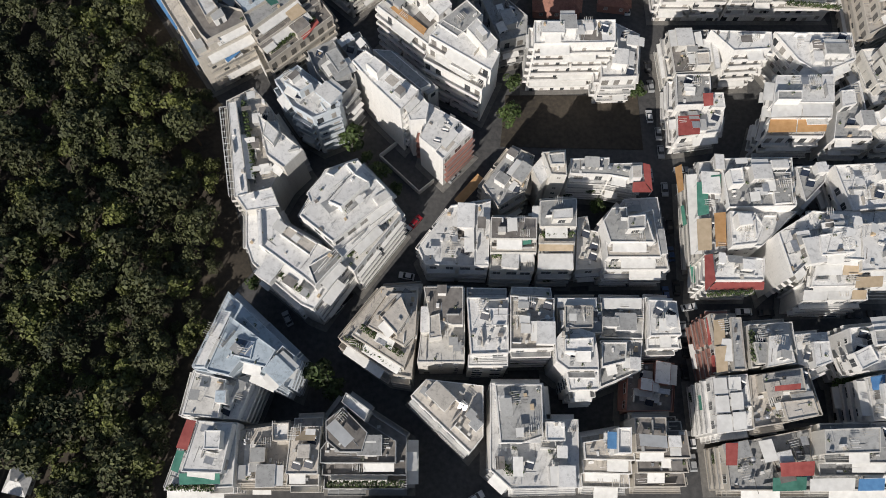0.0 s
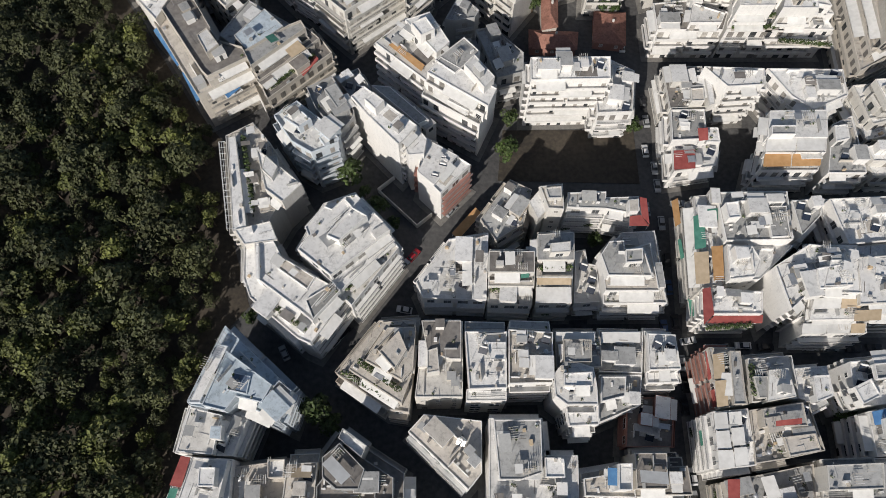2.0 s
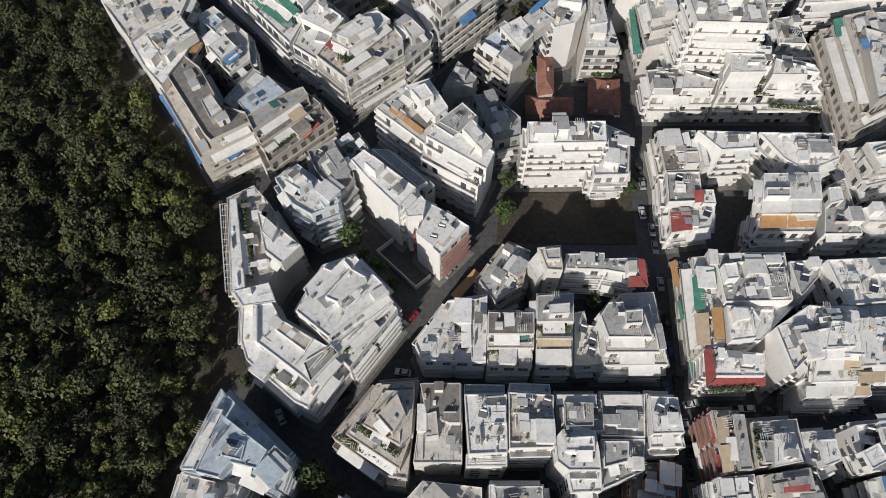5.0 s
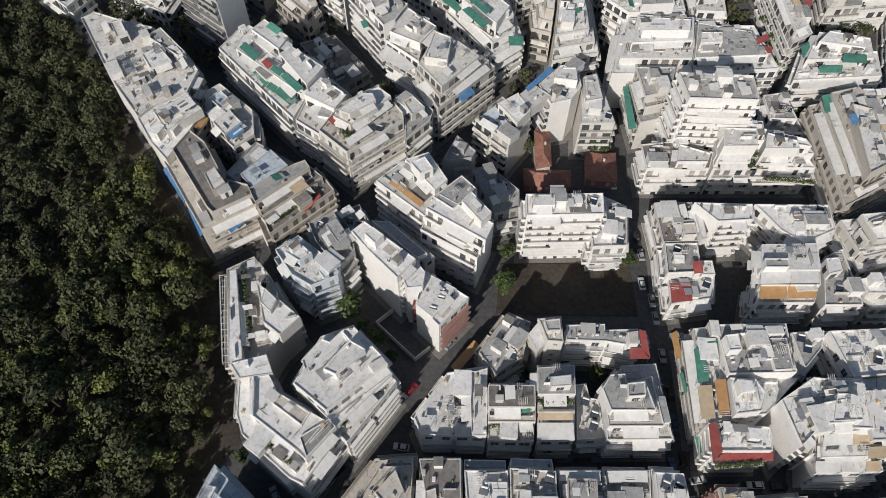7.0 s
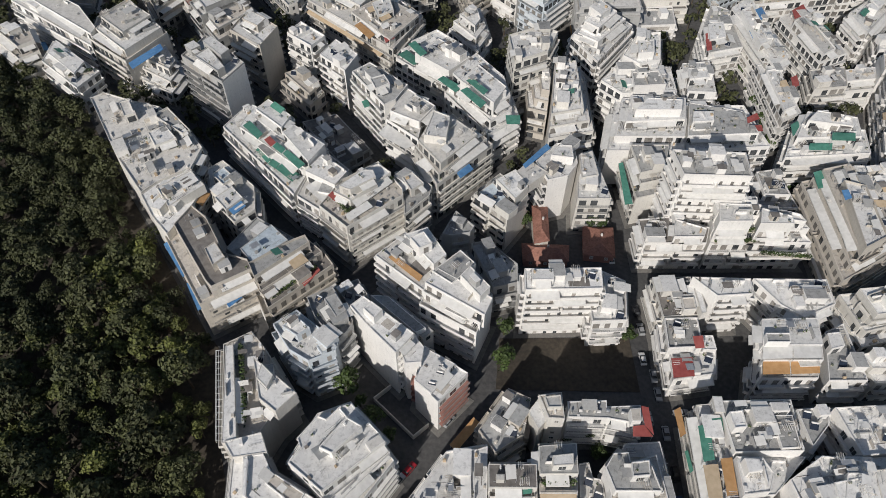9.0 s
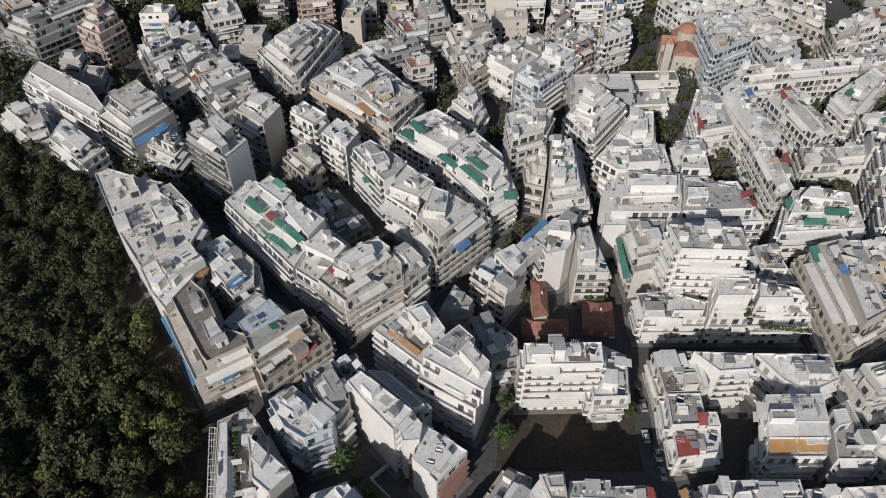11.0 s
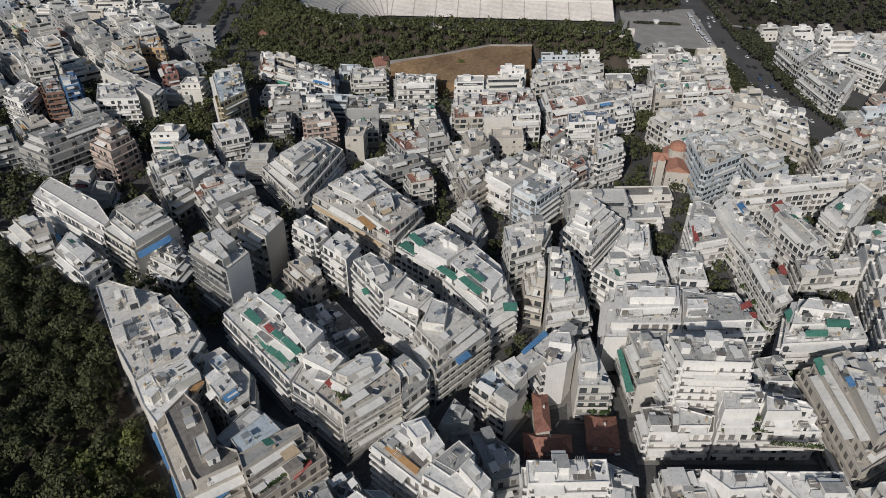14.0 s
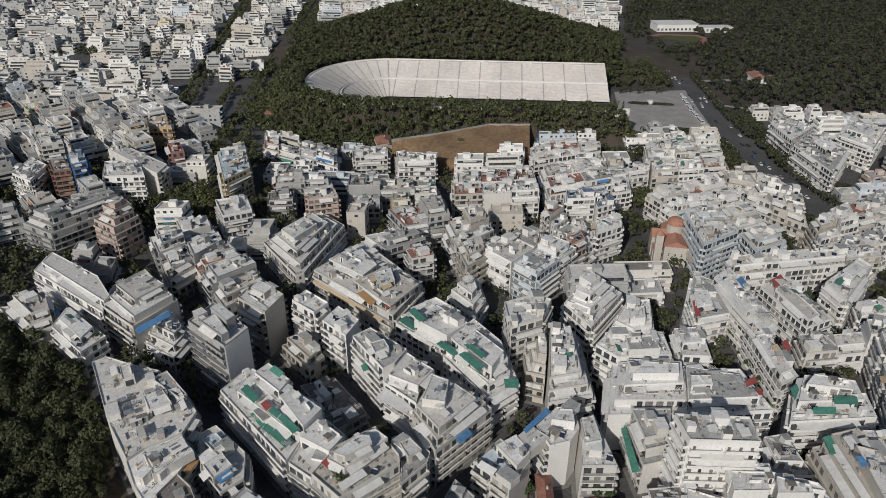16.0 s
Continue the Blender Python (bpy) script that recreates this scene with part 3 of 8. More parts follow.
def clutter(s, outer, hole, z, rng, density):
    """Small stuff that lies about on a roof or terrace: pots, boxes, pipes, poles, pergola bars, lean-to sheets."""
    p = inset(outer, 0.45)
    if area(p) < 6:
        return
    keep = inset(hole, -0.5) if hole else None
    xs, ys = [q[0] for q in p], [q[1] for q in p]
    (ax, ay), (bx, by) = max(((outer[i - 1], outer[i]) for i in range(len(outer))), key=lambda e: math.dist(*e))
    turn = math.atan2(by - ay, bx - ax)
    for _ in range(int(area(outer) * density)):
        x, y = rng.uniform(min(xs), max(xs)), rng.uniform(min(ys), max(ys))
        if not inside(p, x, y) or keep and inside(keep, x, y):
            continue
        kind = rng.random()
        w = turn + rng.choice((0, math.pi / 2)) + rng.uniform(-0.06, 0.06)
        if kind < 0.34:
            s.box((x, y, z), (rng.uniform(0.3, 1.3), rng.uniform(0.25, 0.8), rng.uniform(0.25, 1.1)), w, rng.choice((0, 0, 1, 1, 2, 6, 7, 8)))
        elif kind < 0.50:
            s.box((x, y, z), (rng.uniform(1.2, 3.6), 0.1, 0.1), w, rng.choice((1, 2, 6)))
        elif kind < 0.62:
            s.box((x, y, z), (0.07, 0.07, rng.uniform(1.2, 2.8)), w, rng.choice((2, 1)))
        elif kind < 0.80:
            s.box((x, y, z), (0.35, 0.35, 0.3), w, 7)
            foliage(s, (x, y, z + 0.6), 0.4, 9, 0.2, rng, 0.9, 4)
        elif kind < 0.90:
            a, b, h = rng.uniform(1.4, 3.2), rng.uniform(1.2, 2.4), rng.uniform(1.9, 2.4)
            co, si = math.cos(w), math.sin(w)
            q = [(x + u * co - v * si, y + u * si + v * co) for u, v in ((-a / 2, -b / 2), (a / 2, -b / 2), (a / 2, b / 2), (-a / 2, b / 2))]
            if all(inside(p, *c) and not (keep and inside(keep, *c)) for c in q):
                slot = rng.choice((1, 2, 5, 5, 5, 6))
                s.prism(q, z + h, z + h + 0.07, slot, True, True)
                for c in q:
                    s.box((*c, z), (0.08, 0.08, h), w, 2)
        else:
            n = rng.randint(3, 6)
            for k in range(n):
                u = (k - n / 2) * 0.5
                c = (x - math.sin(w) * u, y + math.cos(w) * u)
                if inside(p, *c) and not (keep and inside(keep, *c)):
                    s.box((*c, z + 2.1), (rng.uniform(1.6, 2.4), 0.09, 0.12), w, rng.choice((0, 7)))
                    s.box((*c, z), (0.07, 0.07, 2.12), w, 7)


def roofscape(s, outer, hole, z, rng, density):
    """Low party walls, small wash rooms, sloping canvas and railings that cut a roof into little terraces."""
    p = inset(outer, 0.3)
    if area(p) < 14:
        return
    keep = inset(hole, -0.25) if hole else None
    xs, ys = [q[0] for q in p], [q[1] for q in p]
    (ax, ay), (bx, by) = max(((outer[i - 1], outer[i]) for i in range(len(outer))), key=lambda e: math.dist(*e))
    turn = math.atan2(by - ay, bx - ax)

    def fits(x, y, w, d, a):
        co, si = math.cos(a), math.sin(a)
        q = [(x + u * co - v * si, y + u * si + v * co) for u in (-w / 2, 0, w / 2) for v in (-d / 2, d / 2)]
        return all(inside(p, *c) and not (keep and inside(keep, *c)) for c in q)
    for _ in range(int(area(p) * 0.11 * density) + 2):
        x, y = rng.uniform(min(xs), max(xs)), rng.uniform(min(ys), max(ys))
        a, kind = turn + rng.choice((0, math.pi / 2)), rng.random()
        if kind < 0.4:
            w = rng.uniform(2.0, 6.0)
            if fits(x, y, w, 0.2, a):
                s.box((x, y, z), (w, 0.16, rng.uniform(0.6, 1.5)), a, rng.choice((0, 0, 1, 7)), False)
        elif kind < 0.6:
            w, d, h = rng.uniform(1.6, 3.4), rng.uniform(1.4, 2.6), rng.uniform(1.5, 2.7)
            if fits(x, y, w, d, a):
                s.box((x, y, z), (w, d, h), a, rng.choice((0, 0, 1, 7)), False)
                s.box((x, y, z + h), (w + 0.2, d + 0.2, 0.1), a, rng.choice((0, 1, 6)))
                s.box((x + math.sin(a) * d / 2, y - math.cos(a) * d / 2, z), (0.8, 0.08, min(2.0, h)), a, 3, False)
        elif kind < 0.86:
            w, d = rng.uniform(2.4, 6.0), rng.uniform(1.8, 2.8)
            if fits(x, y, w, d, a):
                co, si = math.cos(a), math.sin(a)
                q = [(x + u * co - v * si, y + u * si + v * co, z + h) for u, v, h in ((-w / 2, -d / 2, 1.75), (w / 2, -d / 2, 1.75), (w / 2, d / 2, 2.5), (-w / 2, d / 2, 2.5))]
                slot = rng.choice((5, 5, 5, 5, 8, 9) if rng.random() < 0.5 else (5, 1))
                s.face(q, slot)
                s.face([(u, v, h - 0.05) for u, v, h in q][::-1], slot)
                for u, v, h in q:
                    s.box((u, v, z), (0.07, 0.07, h - z - 0.03), a, 2, False)
        else:
            w = rng.uniform(2.5, 6.0)
            if fits(x, y, w, 0.2, a):
                for h in (0.5, 0.95):
                    s.box((x, y, z + h), (w, 0.05, 0.05), a, 6)


def furnish_roof(base, p, z, rng, wall, roof, detail, calm=False):
    """Stair house, lift house, dividing walls, membranes, solar heaters, chimneys, aerials and tanks on the uppermost roof."""
    big = inset(p, 1.5)
    if area(p) < 22 or area(big) < 5:
        return
    xs, ys = [q[0] for q in big], [q[1] for q in big]
    used = []

    def spot(tries=40):
        for _ in range(tries):
            x, y = rng.uniform(min(xs), max(xs)), rng.uniform(min(ys), max(ys))
            if inside(big, x, y) and all(abs(x - a) > r or abs(y - b) > r for a, b, r in used):
                return x, y
        return None
    (ax, ay), (bx, by) = max(((p[i - 1], p[i]) for i in range(len(p))), key=lambda e: math.dist(*e))
    turn = math.atan2(by - ay, bx - ax)
    size = area(p)
    # membranes of another tone on parts of the roof
    core = inset(p, 0.5)
    for k in range(rng.randint(0, 1) if calm or detail < 2 else 2 if size > 90 else 1):
        c = spot()
        if c and detail:
            w, d = rng.uniform(3, 6.5), rng.uniform(2.5, 5)
            co, si = math.cos(turn), math.sin(turn)
            q = [(c[0] + x * co - y * si, c[1] + x * si + y * co) for x, y in ((-w / 2, -d / 2), (w / 2, -d / 2), (w / 2, d / 2), (-w / 2, d / 2))]
            if all(inside(core, *v) for v in q):
                m = Shape()
                m.prism(q, z + 0.004, z + 0.03 + 0.01 * k, 0, True, False)
                part("roof_membrane", m, ROOF[rng.choice("wwggdkc")], base)
    houses = (1 if size > 120 else 0) if calm else 1 if size < 90 else 2 if size < 220 else 3
    for k in range(houses):
        c = spot()
        if not c:
            continue
        if k == 0:
            w, d, h = (rng.uniform(4.0, 6.5), rng.uniform(3.0, 4.4), 2.7) if size > 90 else (2.6, 2.3, 2.4)
        else:
            w, d, h = rng.uniform(2.2, 4.2), rng.uniform(2.0, 3.2), rng.uniform(1.6, 3.6)
        w, d = min(w, math.sqrt(size) * 0.45), min(d, math.sqrt(size) * 0.4)
        s = Shape()
        s.box((c[0], c[1], z), (w, d, h), turn)
        s.box((c[0], c[1], z + h), (w + 0.3, d + 0.3, 0.16), turn)
        s.box((c[0], c[1], z + h + 0.16), (w + 0.1, d + 0.1, 0.03), turn, 1)
        house = part("stair_house" if k == 0 else "lift_house", s, [WALL[wall if rng.random() < 0.7 else "w"], ROOF[rng.choice((roof, "w", "g")) if roof != "r" else "w"]], base)
        used.append((*c, max(w, d) / 2 + 0.9))
        if detail == 2 and h > 2.5:
            part("stair_door", DOORS[1], None, house, m=Matrix.Translation((c[0] + math.sin(turn) * d / 2, c[1] - math.cos(turn) * d / 2, z + 0.05)) @ Matrix.Rotation(turn + math.pi, 4, "Z"))
        if detail and rng.random() < 0.35:
            a = Shape()
            awning(a, (c[0] + math.sin(turn) * d / 2 - math.cos(turn) * w / 2, c[1] - math.cos(turn) * d / 2 - math.sin(turn) * w / 2), (math.cos(turn), math.sin(turn)), (math.sin(turn), -math.cos(turn)), 0.1, w - 0.1, z + min(h, 2.5), 1.8, 0.3)
            part("awning", a, CLOTH["white"], base, "white canvas awning")
    if detail == 2 and size > 80:
        for _ in range(rng.randint(0, 2)):
            c = spot()
            if c:
                s = Shape()
                s.box((c[0], c[1], z), (rng.uniform(2.5, 5.5), 0.2, rng.uniform(0.5, 1.0)), turn + rng.choice((0, math.pi / 2)))
                part("dividing_wall", s, WALL[wall], base)
                used.append((*c, 0.8))
    south = rng.uniform(-0.5, -0.2)
    for _ in range({2: rng.randint(0, 3), 1: rng.randint(0, 2), 0: 0}[detail]):
        c = spot()
        if c:
            used.append((*c, 1.5))
            if detail == 1:
                part("solar_heater", HEATER_FAR, None, base, "solar water heater with drum", Matrix.Translation((*c, z)) @ Matrix.Rotation(south, 4, "Z"))
                continue
            h = part("solar_heater", HEATER[0], None, base, "solar water heater with drum", Matrix.Translation((*c, z)) @ Matrix.Rotation(south, 4, "Z"))
            part("collector", HEATER[1], None, h, "dark glass collector")
            part("drum", HEATER[2], None, h)
    for me, low, high in ((CHIMNEY, 1, 4), (AERIAL, 0, 2), (TANK, 0, 1), (COOLER, 0, 3)):
        if detail < 2:
            continue
        for _ in range(rng.randint(low, high) if detail == 2 else rng.randint(0, 2)):
            c = spot()
            if c:
                used.append((*c, 0.8))
                part(me.name.split(".")[0], me, None, base, m=Matrix.Translation((*c, z)) @ Matrix.Rotation(turn, 4, "Z"))


FAR_SLOTS = [WALL["w"], WALL["c"], WALL["k"], WALL["g"], ROOF["w"], ROOF["g"], ROOF["c"], ROOF["k"], GLASS, CLOTH["white"], CLOTH["green"], CLOTH["red"], ROOF["r"], CLOTH["blue"], CLOTH["orange"], ROOF["d"], WALL["o"], WALL["y"], WALL["n"], WALL["p"], WALL["b"], WALL["u"], SHUTTER]


def far_block(s, poly, floors, rng, wall=None):
    """A block far off, added to one joined mesh: stepped storeys, window bands widened for balcony shade, balcony
    fronts, roof houses.
    """
    tone = rng.choice((0, 0, 0, 1, 1, 2, 3, 3, 20)) if rng.random() > 0.05 else rng.choice((16, 17, 17, 18, 19, 19, 21))
    tone = {"w": 0, "c": 1, "k": 2, "g": 3, "o": 16, "y": 17, "n": 18, "p": 19, "b": 20, "u": 21}.get(wall, tone)
    cover = rng.choice((4, 4, 5, 5, 6, 7, 15)) if rng.random() > 0.08 else 12
    # far left: greyer walls and darker roofs stand in for cloud shade
    if not wall and poly[0][0] < -120:
        tone, cover = rng.choice((0, 1, 1, 2, 3, 3, 3, tone)), rng.choice((4, 5, 5, 6, 7, 15, cover))
    dark = (8, 8, 22)
    z = height_of(max(2, floors - rng.choice((1, 2, 2, 3))))
    z0, p = 0.0, poly
    while True:
        s.prism(p, z0, z, tone, False)
        s.face([(x, y, z) for x, y in inset(p, 0.25)], cover)
        s.ring(p, inset(p, 0.25), z - 0.05, z + 0.7, tone)
        for i in range(len(p)):
            (ax, ay), (bx, by) = p[i], p[(i + 1) % len(p)]
            d = math.dist((ax, ay), (bx, by))
            if d < 4:
                continue
            ux, uy = (bx - ax) / d, (by - ay) / d
            nx, ny = uy, -ux
            if ny > 0.5:
                continue
            turn = math.atan2(uy, ux)
            open_front = rng.random() < 0.6
            for k in range(int((z - z0) / 3)):
                zb = z0 + 0.6 + 3 * k + (0.4 if z0 == 0 else 0)
                if open_front:
                    s.box((ax + ux * d / 2 + nx * 0.65, ay + uy * d / 2 + ny * 0.65, zb - 0.3), (d - 0.8, 1.3, 1.0), turn, tone)
                    # one dark band for the glazing and the shade behind the balcony
                    s.box((ax + ux * d / 2, ay + uy * d / 2, zb + 0.7), (d * rng.uniform(0.7, 0.94), 0.12, 1.5), turn, rng.choice(dark))
                    if rng.random() < 0.16:
                        w = d * rng.uniform(0.3, 0.6)
                        s.box((ax + ux * d / 2 + nx * 0.9, ay + uy * d / 2 + ny * 0.9, zb + 1.7), (w, 1.5, 0.12), turn, rng.choice((9, 9, 9, 10, 11, 13, 14)))
                else:
                    for c in range(int(d / 3.4)):
                        if rng.random() < 0.7:
                            s.box((ax + ux * (c + 0.5) * 3.4, ay + uy * (c + 0.5) * 3.4, zb + 0.3), (rng.uniform(1.0, 1.8), 0.12, 1.4), turn, rng.choice(dark))
        back = [rng.choice((1.6, 2.4, 3.0)) if p[(i + 1) % len(p)][0] - p[i][0] > 0.75 * math.dist(p[i], p[(i + 1) % len(p)]) else rng.choice((0.0, 0.0, 1.2)) for i in range(len(p))]
        q = inset(p, back)
        if area(q) < 60 or z > height_of(floors) - 1 or rng.random() < 0.25:
            break
        p, z0, z = q, z, z + 3.0
    (ax, ay), (bx, by) = p[0], p[1]
    turn = math.atan2(by - ay, bx - ax)
    core = inset(p, 2.0)
    if area(core) > 6:
        for k in range(rng.randint(2, 4)):
            w = [rng.random() for _ in core]
            t = sum(w)
            x, y = sum(a * q[0] for a, q in zip(w, core)) / t, sum(a * q[1] for a, q in zip(w, core)) / t
            if k == 0:
                s.box((x, y, z), (rng.uniform(3, 5), rng.uniform(2.5, 4), 2.8), turn, tone)
            else:
                s.box((x, y, z), (rng.uniform(0.6, 2.4), rng.uniform(0.6, 1.8), rng.uniform(0.8, 1.6)), turn, rng.choice((tone, 5, 8, 9)))


def hip(s, poly, z0, z1, slot=0):
    """A hipped roof over four corners, its ridge along the longer side."""
    if math.dist(poly[0], poly[1]) < math.dist(poly[1], poly[2]):
        poly = poly[1:] + poly[:1]
    a, b, c, d = poly
    over = inset(poly, -0.4)
    (mx, my), (nx, ny) = ((a[0] + d[0]) / 2, (a[1] + d[1]) / 2), ((b[0] + c[0]) / 2, (b[1] + c[1]) / 2)
    r0, r1 = (mx + (nx - mx) * 0.25, my + (ny - my) * 0.25, z1), (nx + (mx - nx) * 0.25, ny + (my - ny) * 0.25, z1)
    e = [(x, y, z0) for x, y in over]
    s.face([e[0], e[1], r1, r0], slot)
    s.face([e[1], e[2], r1], slot)
    s.face([e[2], e[3], r0, r1], slot)
    s.face([e[3], e[0], r0], slot)
    s.face([e[3], e[2], e[1], e[0]], slot)


def house(poly, eaves, ridge, wall, label, cover="r"):
    """A low old house under a clay tile roof."""
    cx, cy = centre(poly)
    base = thing("house", cx, cy, label, "house", "old houses")
    poly = [(x - cx, y - cy) for x, y in poly]
    if area(poly) < 0:
        poly = poly[::-1]
    w, r = Shape(), Shape()
    w.prism(poly, 0, eaves, 0, False)
    part("wall", w, WALL[wall], base)
    hip(r, poly, eaves, ridge)
    part("roof", r, ROOF[cover], base, "weathered red clay tiles" if cover == "r" else "pale sheet roof")
    for i in range(4):
        (ax, ay), (bx, by) = poly[i], poly[(i + 1) % 4]
        d = math.dist((ax, ay), (bx, by))
        turn = math.atan2(by - ay, bx - ax) + math.pi
        for k in range(int(d / 4)):
            f = (k + 0.5) / int(d / 4)
            part("window", WINDOWS[1], None, base, m=Matrix.Translation((ax + (bx - ax) * f, ay + (by - ay) * f, eaves - 2.2)) @ Matrix.Rotation(turn, 4, "Z"))
    c = Shape()
    c.box((0.6, 0.4, ridge - 1.0), (0.6, 0.5, 1.6))
    part("chimney", c, WALL["c"], base)
    return base


def church(x, y, turn):
    """A cross-shaped church with tiled gables, a drum and dome over the crossing and a bell tower."""
    base = thing("church", x, y, "ochre church with red tile roofs and a dome", "church", turn=turn)

    def gable(cx, cy, w, d, eaves, ridge):
        body, r = Shape(), Shape()
        body.box((cx, cy, 0), (w, d, eaves))
        part("wall", body, WALL["k"], base)
        a, b = w / 2 + 0.3, d / 2 + 0.3
        pts = [(cx - a, cy - b, eaves), (cx + a, cy - b, eaves), (cx + a, cy + b, eaves), (cx - a, cy + b, eaves)]
        if w > d:
            g0, g1 = (cx - a, cy, ridge), (cx + a, cy, ridge)
            r.face([pts[0], pts[1], g1, g0]); r.face([pts[2], pts[3], g0, g1]); r.face([pts[1], pts[2], g1]); r.face([pts[3], pts[0], g0])
        else:
            g0, g1 = (cx, cy - b, ridge), (cx, cy + b, ridge)
            r.face([pts[1], pts[2], g1, g0]); r.face([pts[3], pts[0], g0, g1]); r.face([pts[0], pts[1], g0]); r.face([pts[2], pts[3], g1])
        part("roof", r, CHURCH_TILE, base, "orange-red clay tiles")
        for k in (-1, 0, 1):
            part("window", WINDOWS[2], None, base, m=Matrix.Translation((cx + k * w * 0.28, cy - d / 2, eaves * 0.5)) @ Matrix.Rotation(math.pi, 4, "Z") @ Matrix.Diagonal((1, 1, 1.8, 1)))
    gable(0, 0, 11, 26, 11, 14)
    gable(0, 2, 22, 10, 10.6, 13.4)
    gable(-7.5, -5, 6, 9, 7, 8.6)
    gable(7.5, -5, 6, 9, 7, 8.6)
    drum, dome = Shape(), Shape()
    drum.tube((0, 2, 12), (0, 2, 17), 4.2, 4.2, 14)
    part("drum", drum, WALL["k"], base)
    for k in range(5):
        a, b = math.pi / 2 * k / 5, math.pi / 2 * (k + 1) / 5
        dome.tube((0, 2, 17 + 3.6 * math.sin(a)), (0, 2, 17 + 3.6 * math.sin(b)), 4.5 * math.cos(a), max(0.1, 4.5 * math.cos(b)), 14)
    part("dome", dome, CHURCH_TILE, base, "tiled dome")
    for x0 in (-8.5, 8.5):
        t, cap = Shape(), Shape()
        t.box((x0, -12, 0), (3.6, 3.6, 17))
        part("bell_tower", t, WALL["k"], base)
        cap.tube((x0, -12, 17), (x0, -12, 19.2), 2.5, 0.1, 8)
        part("tower_roof", cap, CHURCH_TILE, base)
    return base


# ---------------------------------------------------------------- trees
def crown_mesh(name, seed, height, radius, leaves, size, leaf, lobes=7):
    rng = random.Random(seed)
    s = Shape()
    for k in range(lobes):
        w = 2 * math.pi * k / lobes + rng.uniform(-0.4, 0.4)
        r = radius * (rng.uniform(0.35, 0.62) if k else 0.0)
        zc = height * (rng.uniform(0.55, 0.78) if k else 0.84)
        foliage(s, (r * math.cos(w), r * math.sin(w), zc), radius * rng.uniform(0.38, 0.55), leaves // lobes, size, rng, 0.85)
    return s.mesh(name, [leaf])


def trunk_mesh(name, seed, height, radius):
    rng = random.Random(seed)
    s = Shape()
    s.tube((0, 0, 0), (0.1, 0.05, height * 0.5), 0.24, 0.16, 7)
    for k in range(5):
        w = 2 * math.pi * k / 5 + rng.uniform(-0.4, 0.4)
        s.tube((0.1, 0.05, height * rng.uniform(0.35, 0.5)), (radius * 0.5 * math.cos(w), radius * 0.5 * math.sin(w), height * rng.uniform(0.62, 0.78)), 0.11, 0.04, 5)
    s.tube((0.1, 0.05, height * 0.5), (0, 0, height * 0.85), 0.16, 0.05, 6)
    return s.mesh(name, [BARK])


def tree_kind(seed, height, radius, leaf, leaves=490, size=0.36):
    return trunk_mesh("trunk", seed, height, radius), crown_mesh("crown", seed, height, radius, leaves, size, leaf)


PINES = [tree_kind(11, 9.8, 3.3, LEAF["pine"]), tree_kind(12, 8.4, 2.9, LEAF["pine"]), tree_kind(13, 11.0, 3.0, LEAF["pine"]),
         tree_kind(14, 8.0, 3.2, LEAF["oak"]), tree_kind(15, 9.2, 2.6, LEAF["oak"])]
STREET = [tree_kind(21, 6.5, 2.6, LEAF["street"], 520, 0.36), tree_kind(22, 5.2, 2.1, LEAF["street"], 420, 0.32)]


def tree(kinds, x, y, rng, label, group, z=0.0, big=1.0):
    trunk, crown = rng.choice(kinds)
    t = thing("tree", x, y, label, "tree", group, z)
    k = rng.choice((0.72, 0.9, 1.0, 1.15, 1.3, 1.5)) * rng.uniform(0.92, 1.08) * big
    t.matrix_basis = Matrix.Translation((x, y, z)) @ Matrix.Rotation(rng.uniform(0, 6.28), 4, "Z") @ Matrix.Diagonal((k, k, k * rng.uniform(0.9, 1.15), 1))
    part("trunk", trunk, None, t)
    part("crown", crown, None, t)
    return t


def woods(name, label, spots, leaf, seed, height=(6, 9), leaves=70, size=1.0, ground=None):
    """A far stand of trees in one mesh: short trunks and crowns of leaf clumps."""
    rng = random.Random(seed)
    s = Shape()
    for x, y in spots:
        h = rng.uniform(*height)
        z = ground(x, y) if ground else 0.0
        s.tube((x, y, z), (x, y, z + h * 0.6), 0.25, 0.12, 4, 1)
        r = h * rng.uniform(0.28, 0.4)
        for k in range(3):
            w = rng.uniform(0, 6.28)
            foliage(s, (x + 0.5 * r * math.cos(w), y + 0.5 * r * math.sin(w), z + h * rng.uniform(0.55, 0.8)), r * 0.75, leaves // 3, size, rng, 0.85)
    return tagged(part(name, s, [leaf, BARK]), label, "trees", kind="stuff")


def cypress_mesh(seed):
    rng = random.Random(seed)
    s = Shape()
    for k in range(12):
        z = 0.8 + 0.85 * k
        foliage(s, (0, 0, z), 1.05 * math.sin(math.pi * (0.12 + 0.86 * k / 12)) ** 0.8, 22, 0.34, rng, 0.9)
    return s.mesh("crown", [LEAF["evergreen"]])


CYPRESS = [(trunk_mesh("trunk", 31 + k, 5.0, 0.5), cypress_mesh(31 + k)) for k in range(2)]


